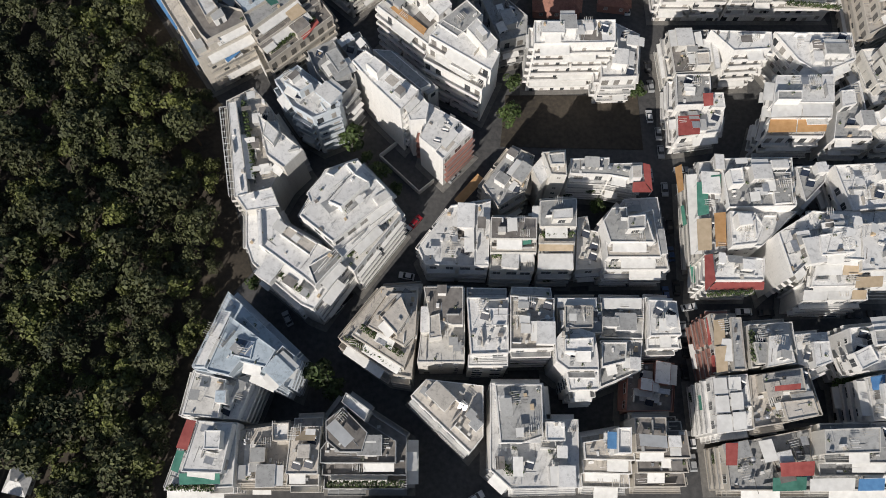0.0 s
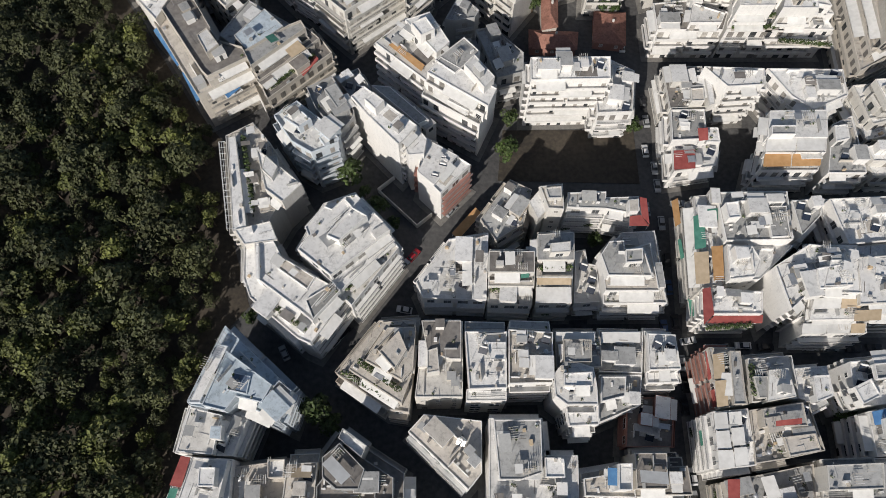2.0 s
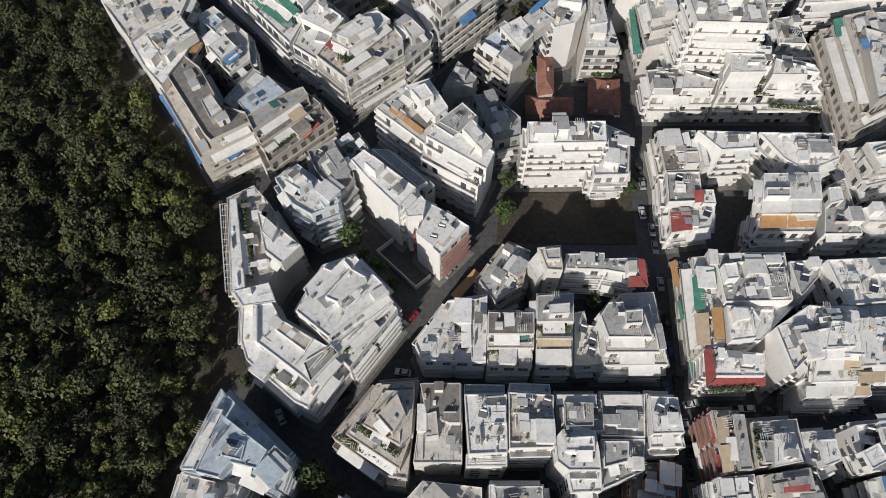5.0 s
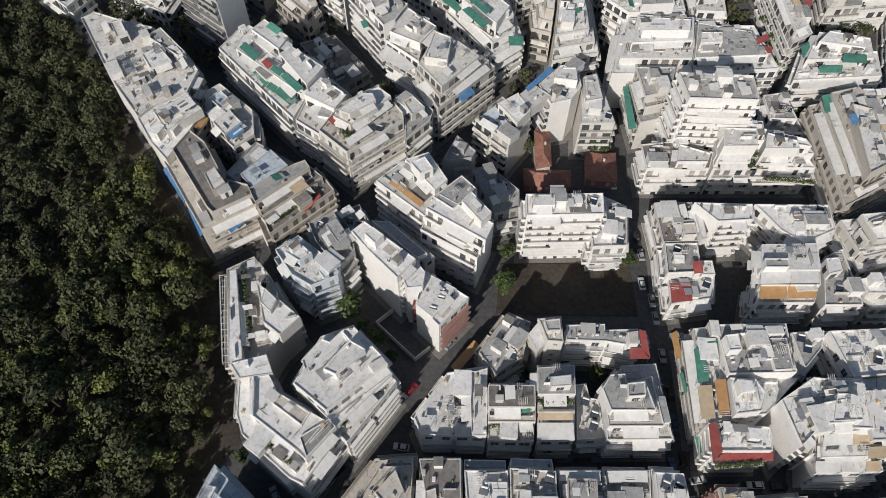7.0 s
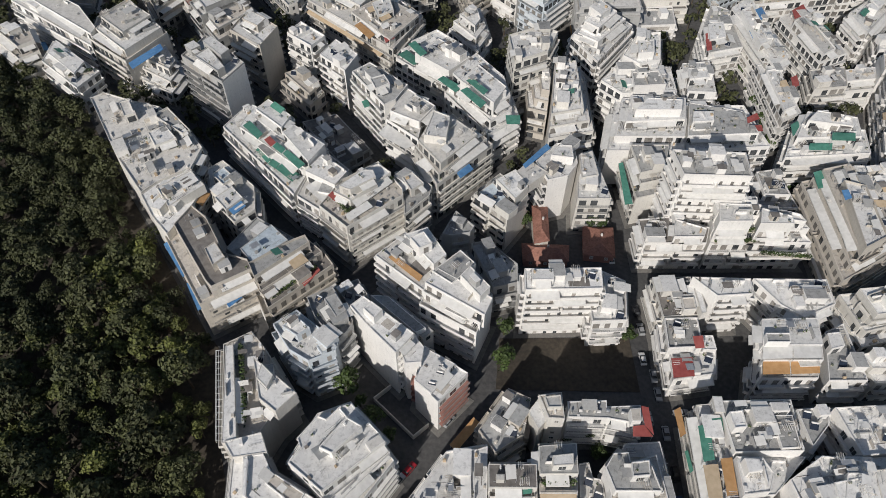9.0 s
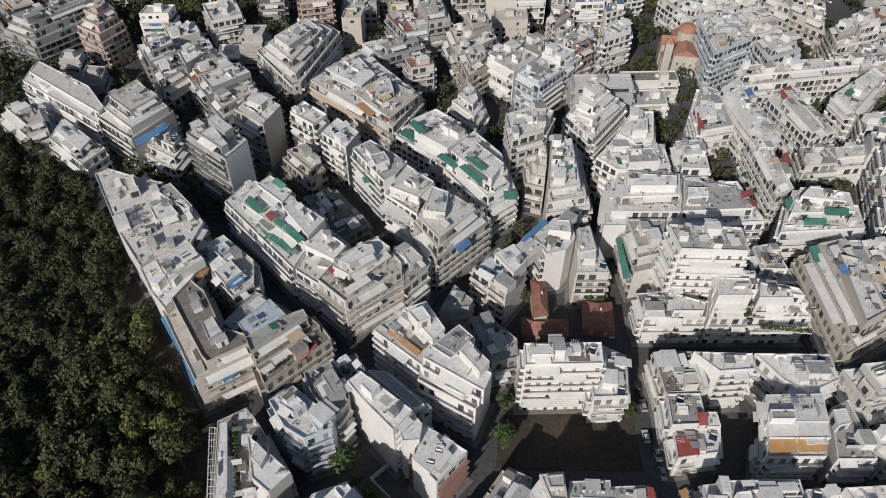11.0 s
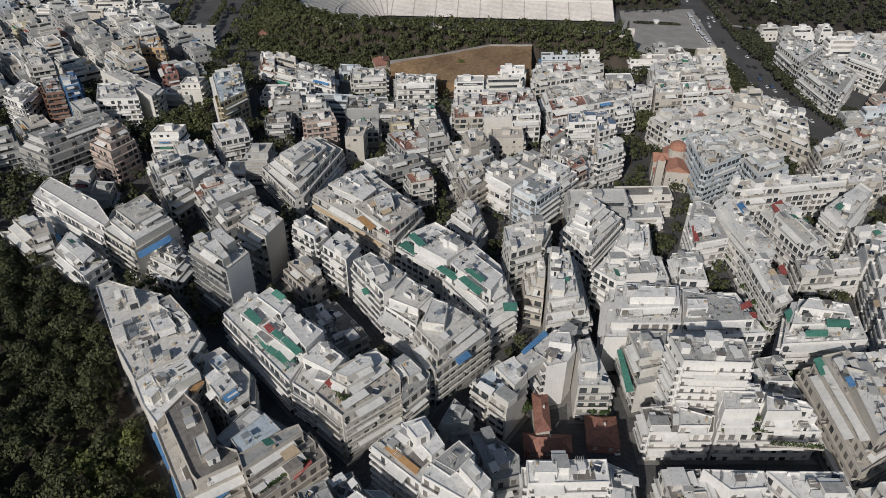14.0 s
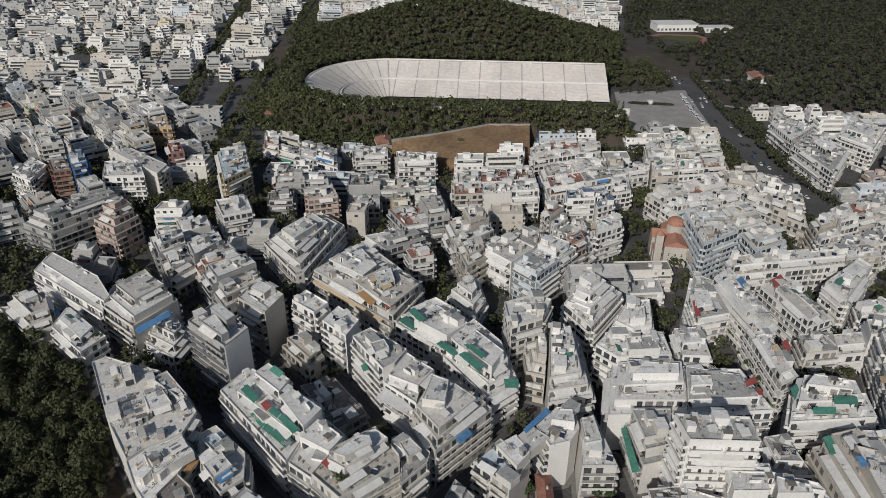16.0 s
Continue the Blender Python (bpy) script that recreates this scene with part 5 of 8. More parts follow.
block("k", "k", 5, 0, [(-65.7, 109.8), (-64.6, 110.4), (-51.5, 119.0), (-52.3, 121.0), (-62.1, 128.0), (-70.6, 142.5), (-76.3, 147.0), (-81.5, 134.3)], volumes=[(6, 'd', [(-64.4, 115.4), (-62.4, 113.4), (-52.5, 119.7), (-54.3, 123.2), (-61.2, 125.3), (-69.6, 139.5), (-74.9, 144.2), (-78.4, 136.4)]), (7, 'w', [(-62.7, 119.0), (-59.8, 122.0), (-63.8, 127.6), (-66.2, 125.1)])], canopies=[('blue', 14.0, [(-73.6, 120.9), (-72.7, 122.5), (-81.2, 134.3), (-82.2, 133.2)]), ('blue', 12.0, [(-67.5, 110.6), (-66.5, 111.4), (-71.7, 121.0), (-72.8, 119.9)]), ('blue', 13.6, [(-58.4, 110.6), (-55.2, 113.9), (-57.0, 115.7), (-60.1, 112.8)]), ('blue', 13.6, [(-53.7, 116.3), (-51.5, 118.3), (-52.6, 120.1), (-54.7, 118.5)])], blind=(-0.8, -0.6))
block("c", "w", 6, 0, [(-85.7, 139.8), (-79.6, 133.0), (-75.0, 144.7), (-72.8, 152.9), (-79.1, 160.5), (-88.1, 154.2), (-91.7, 149.2)], volumes=[(7, 'w', [(-80.5, 141.4), (-71.6, 150.4), (-77.4, 156.9), (-85.9, 149.2)])], blind=(-0.8, -0.6))
block("c", "c", 6, 0, [(-104.8, 167.1), (-91.9, 150.0), (-88.2, 154.7), (-79.0, 161.0), (-77.5, 170.7), (-85.2, 181.2), (-97.0, 191.7), (-107.1, 194.8), (-118.5, 199.5), (-122.4, 196.3)], volumes=[(7, 'w', [(-91.4, 168.4), (-85.5, 172.0), (-90.8, 178.5), (-95.5, 174.8)]), (6.6, 'g', [(-84.4, 175.1), (-82.3, 176.8), (-92.8, 188.8), (-96.6, 184.6)]), (7, 'c', [(-105.7, 183.1), (-102.4, 184.9), (-106.2, 192.2), (-109.7, 190.3)])], blind=(-0.8, -0.6))
block("c", "c", 5, 0, [(-70.0, 148.5), (-61.9, 140.2), (-56.5, 145.6), (-58.6, 155.9), (-70.8, 167.7), (-75.0, 163.7)], volumes=[(6, 'w', [(-64.3, 142.8), (-60.1, 148.0), (-64.5, 152.9), (-68.8, 148.0)]), (6, 'b', [(-67.2, 153.4), (-64.3, 156.7), (-68.9, 161.6), (-71.7, 158.0)])])
block("g", "g", 5, 0, [(-54.7, 123.7), (-43.4, 130.1), (-42.1, 133.4), (-55.4, 142.5), (-62.5, 130.1)], volumes=[(6, 'b', [(-53.1, 122.4), (-43.8, 130.8), (-49.7, 137.0), (-57.2, 127.6)])], calm=True)
block("k", "d", 4, 0, [(-47.5, 110.4), (-30.8, 126.1), (-36.8, 134.8), (-52.3, 119.9)], volumes=[(5, 'd', [(-49.7, 114.6), (-34.1, 129.0), (-39.7, 134.5), (-54.3, 123.3)]), (6, 'g', [(-51.3, 116.9), (-37.4, 129.7), (-39.0, 132.4), (-42.2, 130.8), (-53.8, 121.8)])], canopies=[('sand', 17.9, [(-40.9, 120.9), (-37.1, 124.0), (-40.1, 127.1), (-43.9, 124.6)]), ('red', 13.6, [(-38.3, 117.9), (-34.3, 123.6), (-35.6, 125.3), (-39.9, 120.1)])], hedges=[(12.8, (-47.2, 113.7), (-35.7, 124.9))])
block("w", "w", 5, 0, [(-45.5, 152.1), (-41.5, 163.7), (-38.3, 177.5), (-67.6, 197.0), (-74.2, 184.7)], volumes=[(6, 'w', [(-43.5, 160.3), (-41.1, 161.1), (-37.4, 172.7), (-64.9, 193.3), (-67.3, 181.5)]), (7, 'w', [(-52.0, 177.4), (-49.6, 183.5), (-58.6, 192.3), (-62.2, 187.1)]), (7.05, 'w', [(-41.2, 161.1), (-36.7, 169.1), (-48.0, 178.9), (-51.3, 175.2)])], canopies=[('green', 17.6, [(-55.5, 165.0), (-53.6, 168.2), (-58.7, 173.5), (-60.3, 171.0)]), ('green', 17.6, [(-52.5, 162.4), (-50.8, 165.3), (-53.4, 168.0), (-55.3, 164.7)]), ('green', 17.6, [(-46.3, 156.4), (-44.4, 159.8), (-50.5, 165.0), (-52.3, 162.1)]), ('white', 17.6, [(-60.8, 171.5), (-59.4, 174.0), (-64.8, 179.5), (-66.3, 177.2)]), ('green', 20.8, [(-59.5, 173.2), (-58.1, 175.7), (-63.5, 182.1), (-65.3, 179.5)]), ('green', 20.8, [(-50.5, 166.1), (-49.5, 168.3), (-52.7, 171.3), (-53.9, 169.1)]), ('green', 20.8, [(-44.1, 159.0), (-42.3, 161.3), (-48.9, 167.7), (-50.1, 165.8)]), ('red', 20.8, [(-54.5, 169.3), (-53.1, 171.5), (-55.6, 174.3), (-57.1, 172.4)])], calm=True)
block("w", "c", 5, 0, [(-36.7, 145.6), (-30.3, 152.1), (-29.1, 163.7), (-37.8, 172.4), (-41.5, 163.7), (-44.5, 151.6)], volumes=[(6.5, 'w', [(-32.1, 152.2), (-28.8, 158.2), (-37.5, 166.1), (-42.0, 158.5)])], canopies=[('white', 17.8, [(-35.4, 146.8), (-32.5, 150.0), (-38.6, 156.7), (-41.8, 153.7)])], calm=True)
block("c", "k", 6, 0, [(-27.0, 135.4), (-10.7, 148.7), (-11.1, 151.7), (-19.2, 163.7), (-30.3, 155.4), (-36.2, 144.2)], volumes=[(7, 'w', [(-26.4, 143.9), (-14.7, 156.1), (-18.8, 160.0), (-23.9, 157.4), (-31.8, 147.5)]), (8, 'w', [(-26.3, 145.7), (-18.9, 151.3), (-20.0, 154.3), (-23.5, 154.3), (-29.8, 147.4)])], canopies=[('red', 20.8, [(-31.4, 144.9), (-30.1, 146.6), (-32.4, 148.8), (-33.6, 147.1)]), ('white', 20.6, [(-26.3, 136.8), (-19.6, 142.5), (-21.4, 144.9), (-27.8, 139.5)])], hedges=[(18.8, (-22.1, 147.3), (-14.4, 155.7)), (18.8, (-30.3, 145.9), (-27.5, 141.2)), (18.8, (-27.5, 141.2), (-25.7, 142.6))], calm=True)
block("c", "g", 5, 0, [(-10.5, 152.1), (-10.3, 143.2), (-2.7, 151.6), (-1.8, 155.9), (-9.2, 163.7), (-14.1, 162.1)], volumes=[(6, 'w', [(-8.3, 150.9), (-4.4, 154.2), (-8.1, 159.0), (-11.3, 156.7)])], calm=True)
block("w", "g", 7, 0, [(-18.4, 188.9), (-14.6, 191.7), (-10.6, 199.9), (-24.8, 213.3), (-30.9, 207.8)], volumes=[(8, 'g', [(-21.4, 194.0), (-16.7, 197.2), (-18.9, 202.1), (-23.7, 199.8)])], canopies=[('green', 17.5, [(-25.8, 193.1), (-23.9, 194.4), (-25.1, 197.5), (-27.0, 196.3)]), ('green', 14, [(-18.9, 189.7), (-17.0, 191.2), (-18.1, 194.4), (-20.1, 192.8)])], calm=True)
block("w", "c", 6, 0, [(-6.6, 174.6), (-5.7, 180.4), (-0.6, 191.8), (-10.7, 202.0), (-17.8, 185.1)], volumes=[(7, 'c', [(-6.2, 180.0), (-0.9, 188.6), (-10.5, 198.0), (-16.3, 185.9)])], canopies=[('white', 17.0, [(-10.7, 172.2), (-7.6, 174.5), (-16.6, 186.1), (-20.5, 179.6)])], calm=True)
block("c", "c", 5, 0, [(-0.2, 155.9), (18.5, 175.2), (5.0, 190.9), (-7.9, 173.2)], volumes=[(6, 'k', [(0.2, 158.5), (16.5, 175.5), (3.9, 187.2), (-7.3, 171.8)]), (7, 'c', [(0.9, 160.0), (13.1, 174.0), (4.4, 183.5), (-0.5, 185.9), (-6.4, 170.7)]), (8, 'w', [(2.7, 168.6), (4.1, 179.3), (-1.3, 182.2), (-4.5, 170.0)])], canopies=[('blue', 15.5, [(7.3, 159.9), (11.7, 163.8), (10.3, 166.5), (6.1, 162.5)])], calm=True)
block("c", "g", 5, 0, [(21.3, 142.0), (28.6, 152.1), (20.2, 161.6), (11.3, 152.1)], volumes=[(6.2, 'w', [(23.8, 146.9), (28.3, 152.3), (24.9, 159.9), (18.4, 155.3)]), (6.2, 'c', [(28.5, 152.8), (35.1, 158.6), (29.8, 163.9), (25.0, 158.9)]), (5.15, 'b', [(20.4, 144.9), (23.5, 148.0), (17.6, 157.2), (11.9, 151.7)])], blind=(0.8, -0.6), calm=True)
block("w", "w", 6, 0, [(34.8, 155.4), (41.4, 157.5), (45.2, 163.2), (45.1, 172.7), (39.4, 172.7), (31.7, 164.0)], volumes=[(7, 'w', [(43.4, 162.6), (43.6, 168.5), (39.5, 168.5), (36.3, 163.9)])], canopies=[('blue', 20.0, [(27.9, 159.9), (37.0, 169.2), (35.9, 171.4), (27.2, 161.7)])], blind=(0.0, -1.0), calm=True)
block("c", "w", 5, 0, [(44.0, 150.4), (54.7, 150.4), (53.1, 163.7), (51.9, 173.0), (46.6, 170.5)], volumes=[(6, 'w', [(45.8, 156.7), (51.3, 158.0), (50.8, 169.1), (46.2, 167.2)])], calm=True)
block("g", "c", 8, 0, [(-74.8, 197.3), (-69.1, 208.5), (-86.3, 225.5), (-92.6, 212.8)], volumes=[(9, 'w', [(-76.3, 200.1), (-74.4, 202.5), (-82.5, 214.4), (-86.2, 208.9)]), (9.5, 'w', [(-76.3, 207.4), (-74.1, 211.1), (-82.3, 219.4), (-84.7, 216.3)])], blind=(0.7, -0.7), calm=True)
block("c", "k", 5, 0, [(-118.3, 221.9), (-107.4, 241.3), (-130.1, 266.3), (-138.6, 252.2), (-137.0, 237.0)], volumes=[(6, 'w', [(-118.8, 225.3), (-108.9, 240.9), (-127.3, 260.3), (-134.4, 240.0)]), (7, 'c', [(-120.8, 232.8), (-113.2, 244.8), (-124.6, 254.7), (-132.6, 243.9)])], canopies=[('blue', 17.0, [(-114.1, 216.5), (-105.6, 228.5), (-107.7, 232.5), (-116.7, 220.3)]), ('white', 17.8, [(-120.3, 223.7), (-120.1, 227.7), (-133.2, 239.1), (-134.9, 235.8)])], calm=True)
block("w", "w", 5, 0, [(-135.0, 232.9), (-139.3, 247.7), (-180.1, 278.7), (-179.5, 266.1)], volumes=[(6, 'c', [(-135.4, 236.6), (-134.7, 240.8), (-146.4, 256.4), (-176.0, 277.4), (-176.4, 268.3)])], canopies=[('white', 17.8, [(-139.9, 235.7), (-139.2, 240.0), (-159.9, 256.3), (-162.1, 253.1)])], calm=True)
block("w", "w", 4, 0, [(-134.4, 210.4), (-129.1, 220.7), (-153.9, 240.7), (-153.5, 227.2)], volumes=[(5, 'w', [(-136.0, 215.4), (-134.6, 223.0), (-150.2, 237.0), (-150.7, 228.8)])], hedges=[(12.8, (-139.6, 216.7), (-131.2, 220.5))], calm=True)
block("k", "w", 7, 0, [(-66.6, 223.4), (-61.9, 236.4), (-75.2, 248.5), (-80.0, 234.2)], volumes=[(8, 'w', [(-68.7, 232.9), (-66.3, 238.0), (-73.1, 243.6), (-75.3, 237.9)])], canopies=[('white', 22.5, [(-67.9, 223.6), (-66.3, 226.8), (-77.4, 237.4), (-78.7, 234.1)])], blind=(0.7, -0.7), calm=True)
block("w", "w", 6, 0, [(-48.5, 227.9), (-43.8, 234.8), (-54.4, 244.6), (-58.9, 236.9)], calm=True)
block("w", "w", 6, 0, [(-34.2, 212.6), (-30.2, 222.8), (-39.5, 232.8), (-44.5, 222.8)], blind=(0.7, -0.7), calm=True)
block("c", "c", 4, 0, [(-63.2, 265.9), (-59.8, 268.3), (-47.2, 316.1), (-62.0, 331.8), (-84.4, 297.0)], ('white',), volumes=[(5, 'c', [(-62.0, 271.6), (-50.3, 313.1), (-62.3, 325.6), (-80.9, 295.4)]), (6, 'c', [(-64.4, 278.0), (-54.1, 308.3), (-63.9, 319.3), (-77.8, 295.3)]), (7, 'w', [(-66.5, 285.7), (-58.3, 301.0), (-66.1, 308.8), (-74.6, 295.2)])], calm=True)
block("c", "c", 5, 0, [(-17.4, 230.4), (-6.0, 254.1), (-35.2, 293.9), (-55.0, 266.7)], ('white', 'sand'), volumes=[(6, 'w', [(-31.9, 256.9), (-26.5, 266.5), (-36.9, 285.6), (-48.7, 271.4)]), (6, 'k', [(-18.6, 232.8), (-7.5, 250.1), (-22.7, 265.1), (-35.1, 252.3)]), (7, 'w', [(-23.7, 244.3), (-17.6, 248.8), (-19.8, 258.5), (-26.7, 254.2)])], canopies=[('orange', 18.4, [(-26.6, 233.9), (-24.6, 237.3), (-31.0, 245.4), (-33.1, 242.8)]), ('red', 18.4, [(-20.1, 231.5), (-16.8, 234.8), (-17.7, 239.0), (-21.0, 234.8)])], calm=True)
block("w", "w", 5, 0, [(61.1, 222.7), (79.0, 247.6), (67.9, 262.4), (53.0, 239.7)], volumes=[(6, 'w', [(62.1, 231.4), (75.6, 247.3), (66.6, 257.3), (55.0, 237.2)]), (7, 'w', [(62.5, 236.0), (71.6, 247.8), (66.4, 254.6), (57.6, 241.1)]), (8, 'w', [(63.6, 241.0), (68.5, 245.9), (64.8, 251.8), (59.9, 246.8)])], calm=True)
block("w", "w", 5, 0, [(83.0, 172.8), (90.0, 197.6), (63.9, 199.2), (56.7, 172.3)], ('white',), volumes=[(6, 'w', [(83.2, 176.7), (88.4, 194.4), (65.4, 197.1), (59.4, 176.7)]), (7, 'w', [(83.7, 181.8), (86.4, 193.2), (67.5, 194.9), (63.2, 180.6)]), (8, 'w', [(82.0, 183.1), (83.4, 188.4), (71.8, 189.4), (66.5, 183.1)])], calm=True)
block("w", "w", 5, 0, [(112.1, 174.3), (109.3, 195.9), (89.7, 195.9), (83.1, 172.0)], volumes=[(6, 'g', [(108.7, 178.2), (106.3, 189.6), (88.9, 194.4), (84.1, 176.7)]), (7, 'w', [(85.9, 180.6), (93.3, 181.2), (94.3, 185.9), (87.4, 185.9)])], canopies=[('red', 21.0, [(104.8, 180.8), (109.6, 183.2), (109.4, 186.0), (105.2, 183.5)]), ('red', 18.3, [(104.4, 179.7), (110.8, 180.0), (111.0, 182.8), (105.0, 182.5)])], calm=True)
# the 'd' slab paints the darkness of a hole in this roof
block("w", "w", 4, 0, [(-4.3, 53.0), (11.1, 52.5), (12.0, 70.3), (1.9, 68.5), (-6.1, 57.2)], volumes=[(4.6, 'w', [(7.6, 52.2), (11.0, 52.2), (11.9, 69.2), (7.6, 67.7)]), (4.1, 'd', [(3.6, 59.3), (7.2, 59.3), (7.1, 64.5), (3.4, 63.7)])], calm=True)
block("c", "c", 4, 0, [(22.1, 51.3), (23.4, 63.8), (12.1, 63.9), (11.3, 51.6)], volumes=[(5, 'k', [(22.5, 55.0), (23.1, 63.1), (11.8, 63.1), (11.4, 55.1)]), (6, 'd', [(22.4, 57.5), (22.7, 63.0), (11.6, 63.1), (11.4, 57.6)]), (6.6, 'c', [(13.1, 58.6), (14.9, 58.6), (15.0, 60.0), (13.1, 60.0)])], hedges=[(13.0, (12.1, 54.8), (19.9, 54.8))], calm=True)
block("c", "c", 4, 0, [(31.7, 51.6), (33.1, 63.8), (24.0, 63.8), (23.0, 51.6)], volumes=[(5, 'k', [(31.9, 57.5), (32.9, 65.6), (23.8, 65.6), (23.2, 57.5)]), (6, 'g', [(32.1, 60.7), (32.6, 68.1), (23.6, 67.4), (23.2, 60.7)]), (7, 'w', [(26.0, 61.4), (30.7, 61.7), (30.9, 64.3), (26.2, 63.8)])], canopies=[('white', 15.2, [(22.7, 51.1), (31.2, 51.1), (31.5, 55.0), (23.0, 55.0)]), ('sand', 18.2, [(22.8, 54.7), (31.0, 54.7), (31.1, 56.2), (22.9, 56.3)])], hedges=[(15.8, (23.8, 59.3), (31.5, 59.3))], calm=True)
block("w", "c", 3, 0, [(32.9, 52.6), (39.6, 53.0), (39.3, 62.7), (37.2, 63.2), (36.8, 67.0), (34.3, 66.6)], calm=True)
block("w", "c", 4, 0, [(54.9, 51.7), (54.2, 70.9), (45.8, 70.4), (39.8, 63.8), (39.4, 51.6)], ('white',), volumes=[(5, 'k', [(52.5, 53.9), (51.7, 66.4), (39.3, 62.6), (39.5, 53.9)]), (6, 'g', [(50.3, 56.6), (48.9, 64.0), (44.5, 63.6), (44.4, 65.7), (40.9, 65.5), (38.5, 62.1), (39.8, 56.7)]), (7, 'g', [(43.5, 58.8), (47.5, 59.1), (47.9, 62.5), (43.8, 62.1)])], calm=True)
block("w", "g", 5, 0, [(41.7, 75.8), (50.2, 74.1), (50.4, 79.2), (42.0, 78.9), (42.2, 80.6), (32.5, 80.3), (31.9, 76.2)], volumes=[(6, 'k', [(46.7, 73.7), (49.0, 73.7), (49.4, 77.2), (46.8, 76.9)])], canopies=[('red', 17.6, [(50.0, 73.1), (51.7, 70.7), (51.7, 77.7), (49.9, 78.2)]), ('red', 17.0, [(46.8, 70.6), (51.7, 70.6), (49.9, 73.4), (47.1, 73.1)])], calm=True)
block("c", "k", 6, 0, [(26.6, 74.4), (30.5, 74.1), (30.6, 81.2), (24.9, 80.4)], volumes=[(5, 'w', [(24.4, 73.0), (26.8, 75.5), (25.0, 81.0), (22.4, 77.8)]), (6.5, 'g', [(26.6, 76.5), (29.9, 76.6), (30.0, 79.8), (26.0, 79.3)])], calm=True)
block("w", "g", 6, 0, [(69.1, 65.5), (85.4, 65.8), (86.5, 78.9), (68.7, 78.6)], volumes=[(7, 'w', [(69.4, 70.2), (72.4, 70.5), (72.5, 74.7), (69.2, 74.3)]), (6.3, 'g', [(80.0, 66.1), (84.6, 66.4), (85.2, 74.5), (80.3, 74.5)]), (7, 'w', [(79.8, 74.7), (84.0, 74.7), (84.0, 77.0), (79.8, 76.9)])], calm=True)
block("w", "w", 5, 0, [(69.4, 56.0), (77.1, 56.7), (87.1, 65.7), (70.1, 66.2)], volumes=[(6, 'w', [(68.5, 55.6), (74.6, 56.3), (76.8, 60.6), (75.2, 64.3), (69.1, 64.6)]), (7, 'w', [(69.8, 59.7), (73.2, 60.2), (73.0, 62.8), (69.7, 63.1)])], calm=True)
block("w", "w", 4, 0, [(101.7, 44.1), (103.5, 54.5), (89.0, 54.5), (86.2, 43.8)], volumes=[(5, 'w', [(100.2, 46.8), (101.5, 53.5), (89.3, 53.5), (87.1, 46.5)]), (6, 'w', [(88.3, 52.5), (99.2, 52.1), (100.7, 64.3), (88.9, 64.3)]), (7, 'w', [(88.8, 52.8), (95.7, 53.1), (96.3, 59.4), (91.7, 59.4)])], canopies=[('white', 17.6, [(87.5, 48.7), (93.9, 48.9), (94.6, 51.6), (88.1, 51.3)]), ('sand', 17.6, [(94.2, 48.9), (98.8, 48.9), (99.2, 51.4), (94.8, 51.4)]), ('white', 15.2, [(87.1, 46.6), (92.7, 46.8), (93.0, 48.7), (87.6, 48.7)]), ('white', 14.8, [(85.2, 43.6), (90.9, 43.6), (91.5, 45.9), (85.8, 45.9)]), ('white', 14.8, [(91.2, 43.7), (96.5, 43.7), (97.1, 45.9), (91.7, 45.9)]), ('sand', 14.8, [(96.8, 43.7), (100.1, 43.7), (100.7, 45.9), (97.3, 45.9)])], blind=(-0.98, -0.2), calm=True)
block("c", "d", 4, 0, [(62.8, 107.6), (73.8, 108.3), (73.7, 121.6), (62.4, 121.2)], volumes=[(5, 'w', [(72.5, 106.7), (74.1, 107.2), (74.4, 118.5), (72.5, 118.5)]), (4.9, 'k', [(67.9, 108.1), (71.5, 108.3), (71.7, 112.4), (68.2, 112.1)])], blind=(0, -1), calm=True)
block("w", "g", 4, 0, [(61.9, 97.2), (71.2, 97.6), (72.0, 107.0), (62.8, 106.8)], volumes=[(3.6, 'w', [(71.8, 97.8), (75.6, 97.8), (75.7, 102.3), (72.5, 102.3)])], canopies=[('red', 14.6, [(68.7, 96.4), (71.2, 96.7), (71.5, 100.3), (68.7, 100.1)])], calm=True)
block("w", "w", 3, 0, [(62.4, 89.5), (74.1, 91.3), (76.0, 98.3), (63.0, 98.0)], canopies=[('red', 11.8, [(62.0, 89.3), (67.7, 89.7), (68.3, 95.2), (62.5, 94.9)])], calm=True)
block("w", "c", 4, 0, [(99.3, 88.2), (103.4, 97.0), (87.1, 96.5), (84.0, 88.2)], volumes=[(5, 'w', [(100.7, 91.9), (102.9, 100.0), (87.1, 100.0), (85.0, 91.9)]), (6, 'w', [(100.5, 94.9), (101.9, 103.3), (86.9, 103.0), (84.7, 94.9)]), (6.6, 'g', [(84.9, 94.5), (91.1, 94.5), (91.7, 97.2), (85.4, 97.2)])], canopies=[('white', 18.2, [(83.8, 91.1), (91.6, 91.3), (92.4, 94.8), (84.7, 94.7)]), ('white', 18.2, [(91.9, 91.3), (99.3, 91.4), (100.1, 95.0), (92.7, 94.8)]), ('orange', 15.2, [(84.0, 88.3), (91.2, 88.4), (92.0, 92.0), (85.0, 92.0)]), ('orange', 15.2, [(91.5, 88.4), (99.0, 88.6), (100.0, 92.0), (92.3, 92.0)])], calm=True)
block("w", "g", 4, 0, [(101.8, 87.5), (112.0, 87.5), (112.2, 105.2), (106.1, 102.4)], volumes=[(5, 'w', [(104.2, 95.4), (108.1, 96.4), (108.4, 100.7), (104.8, 100.3)])], calm=True)
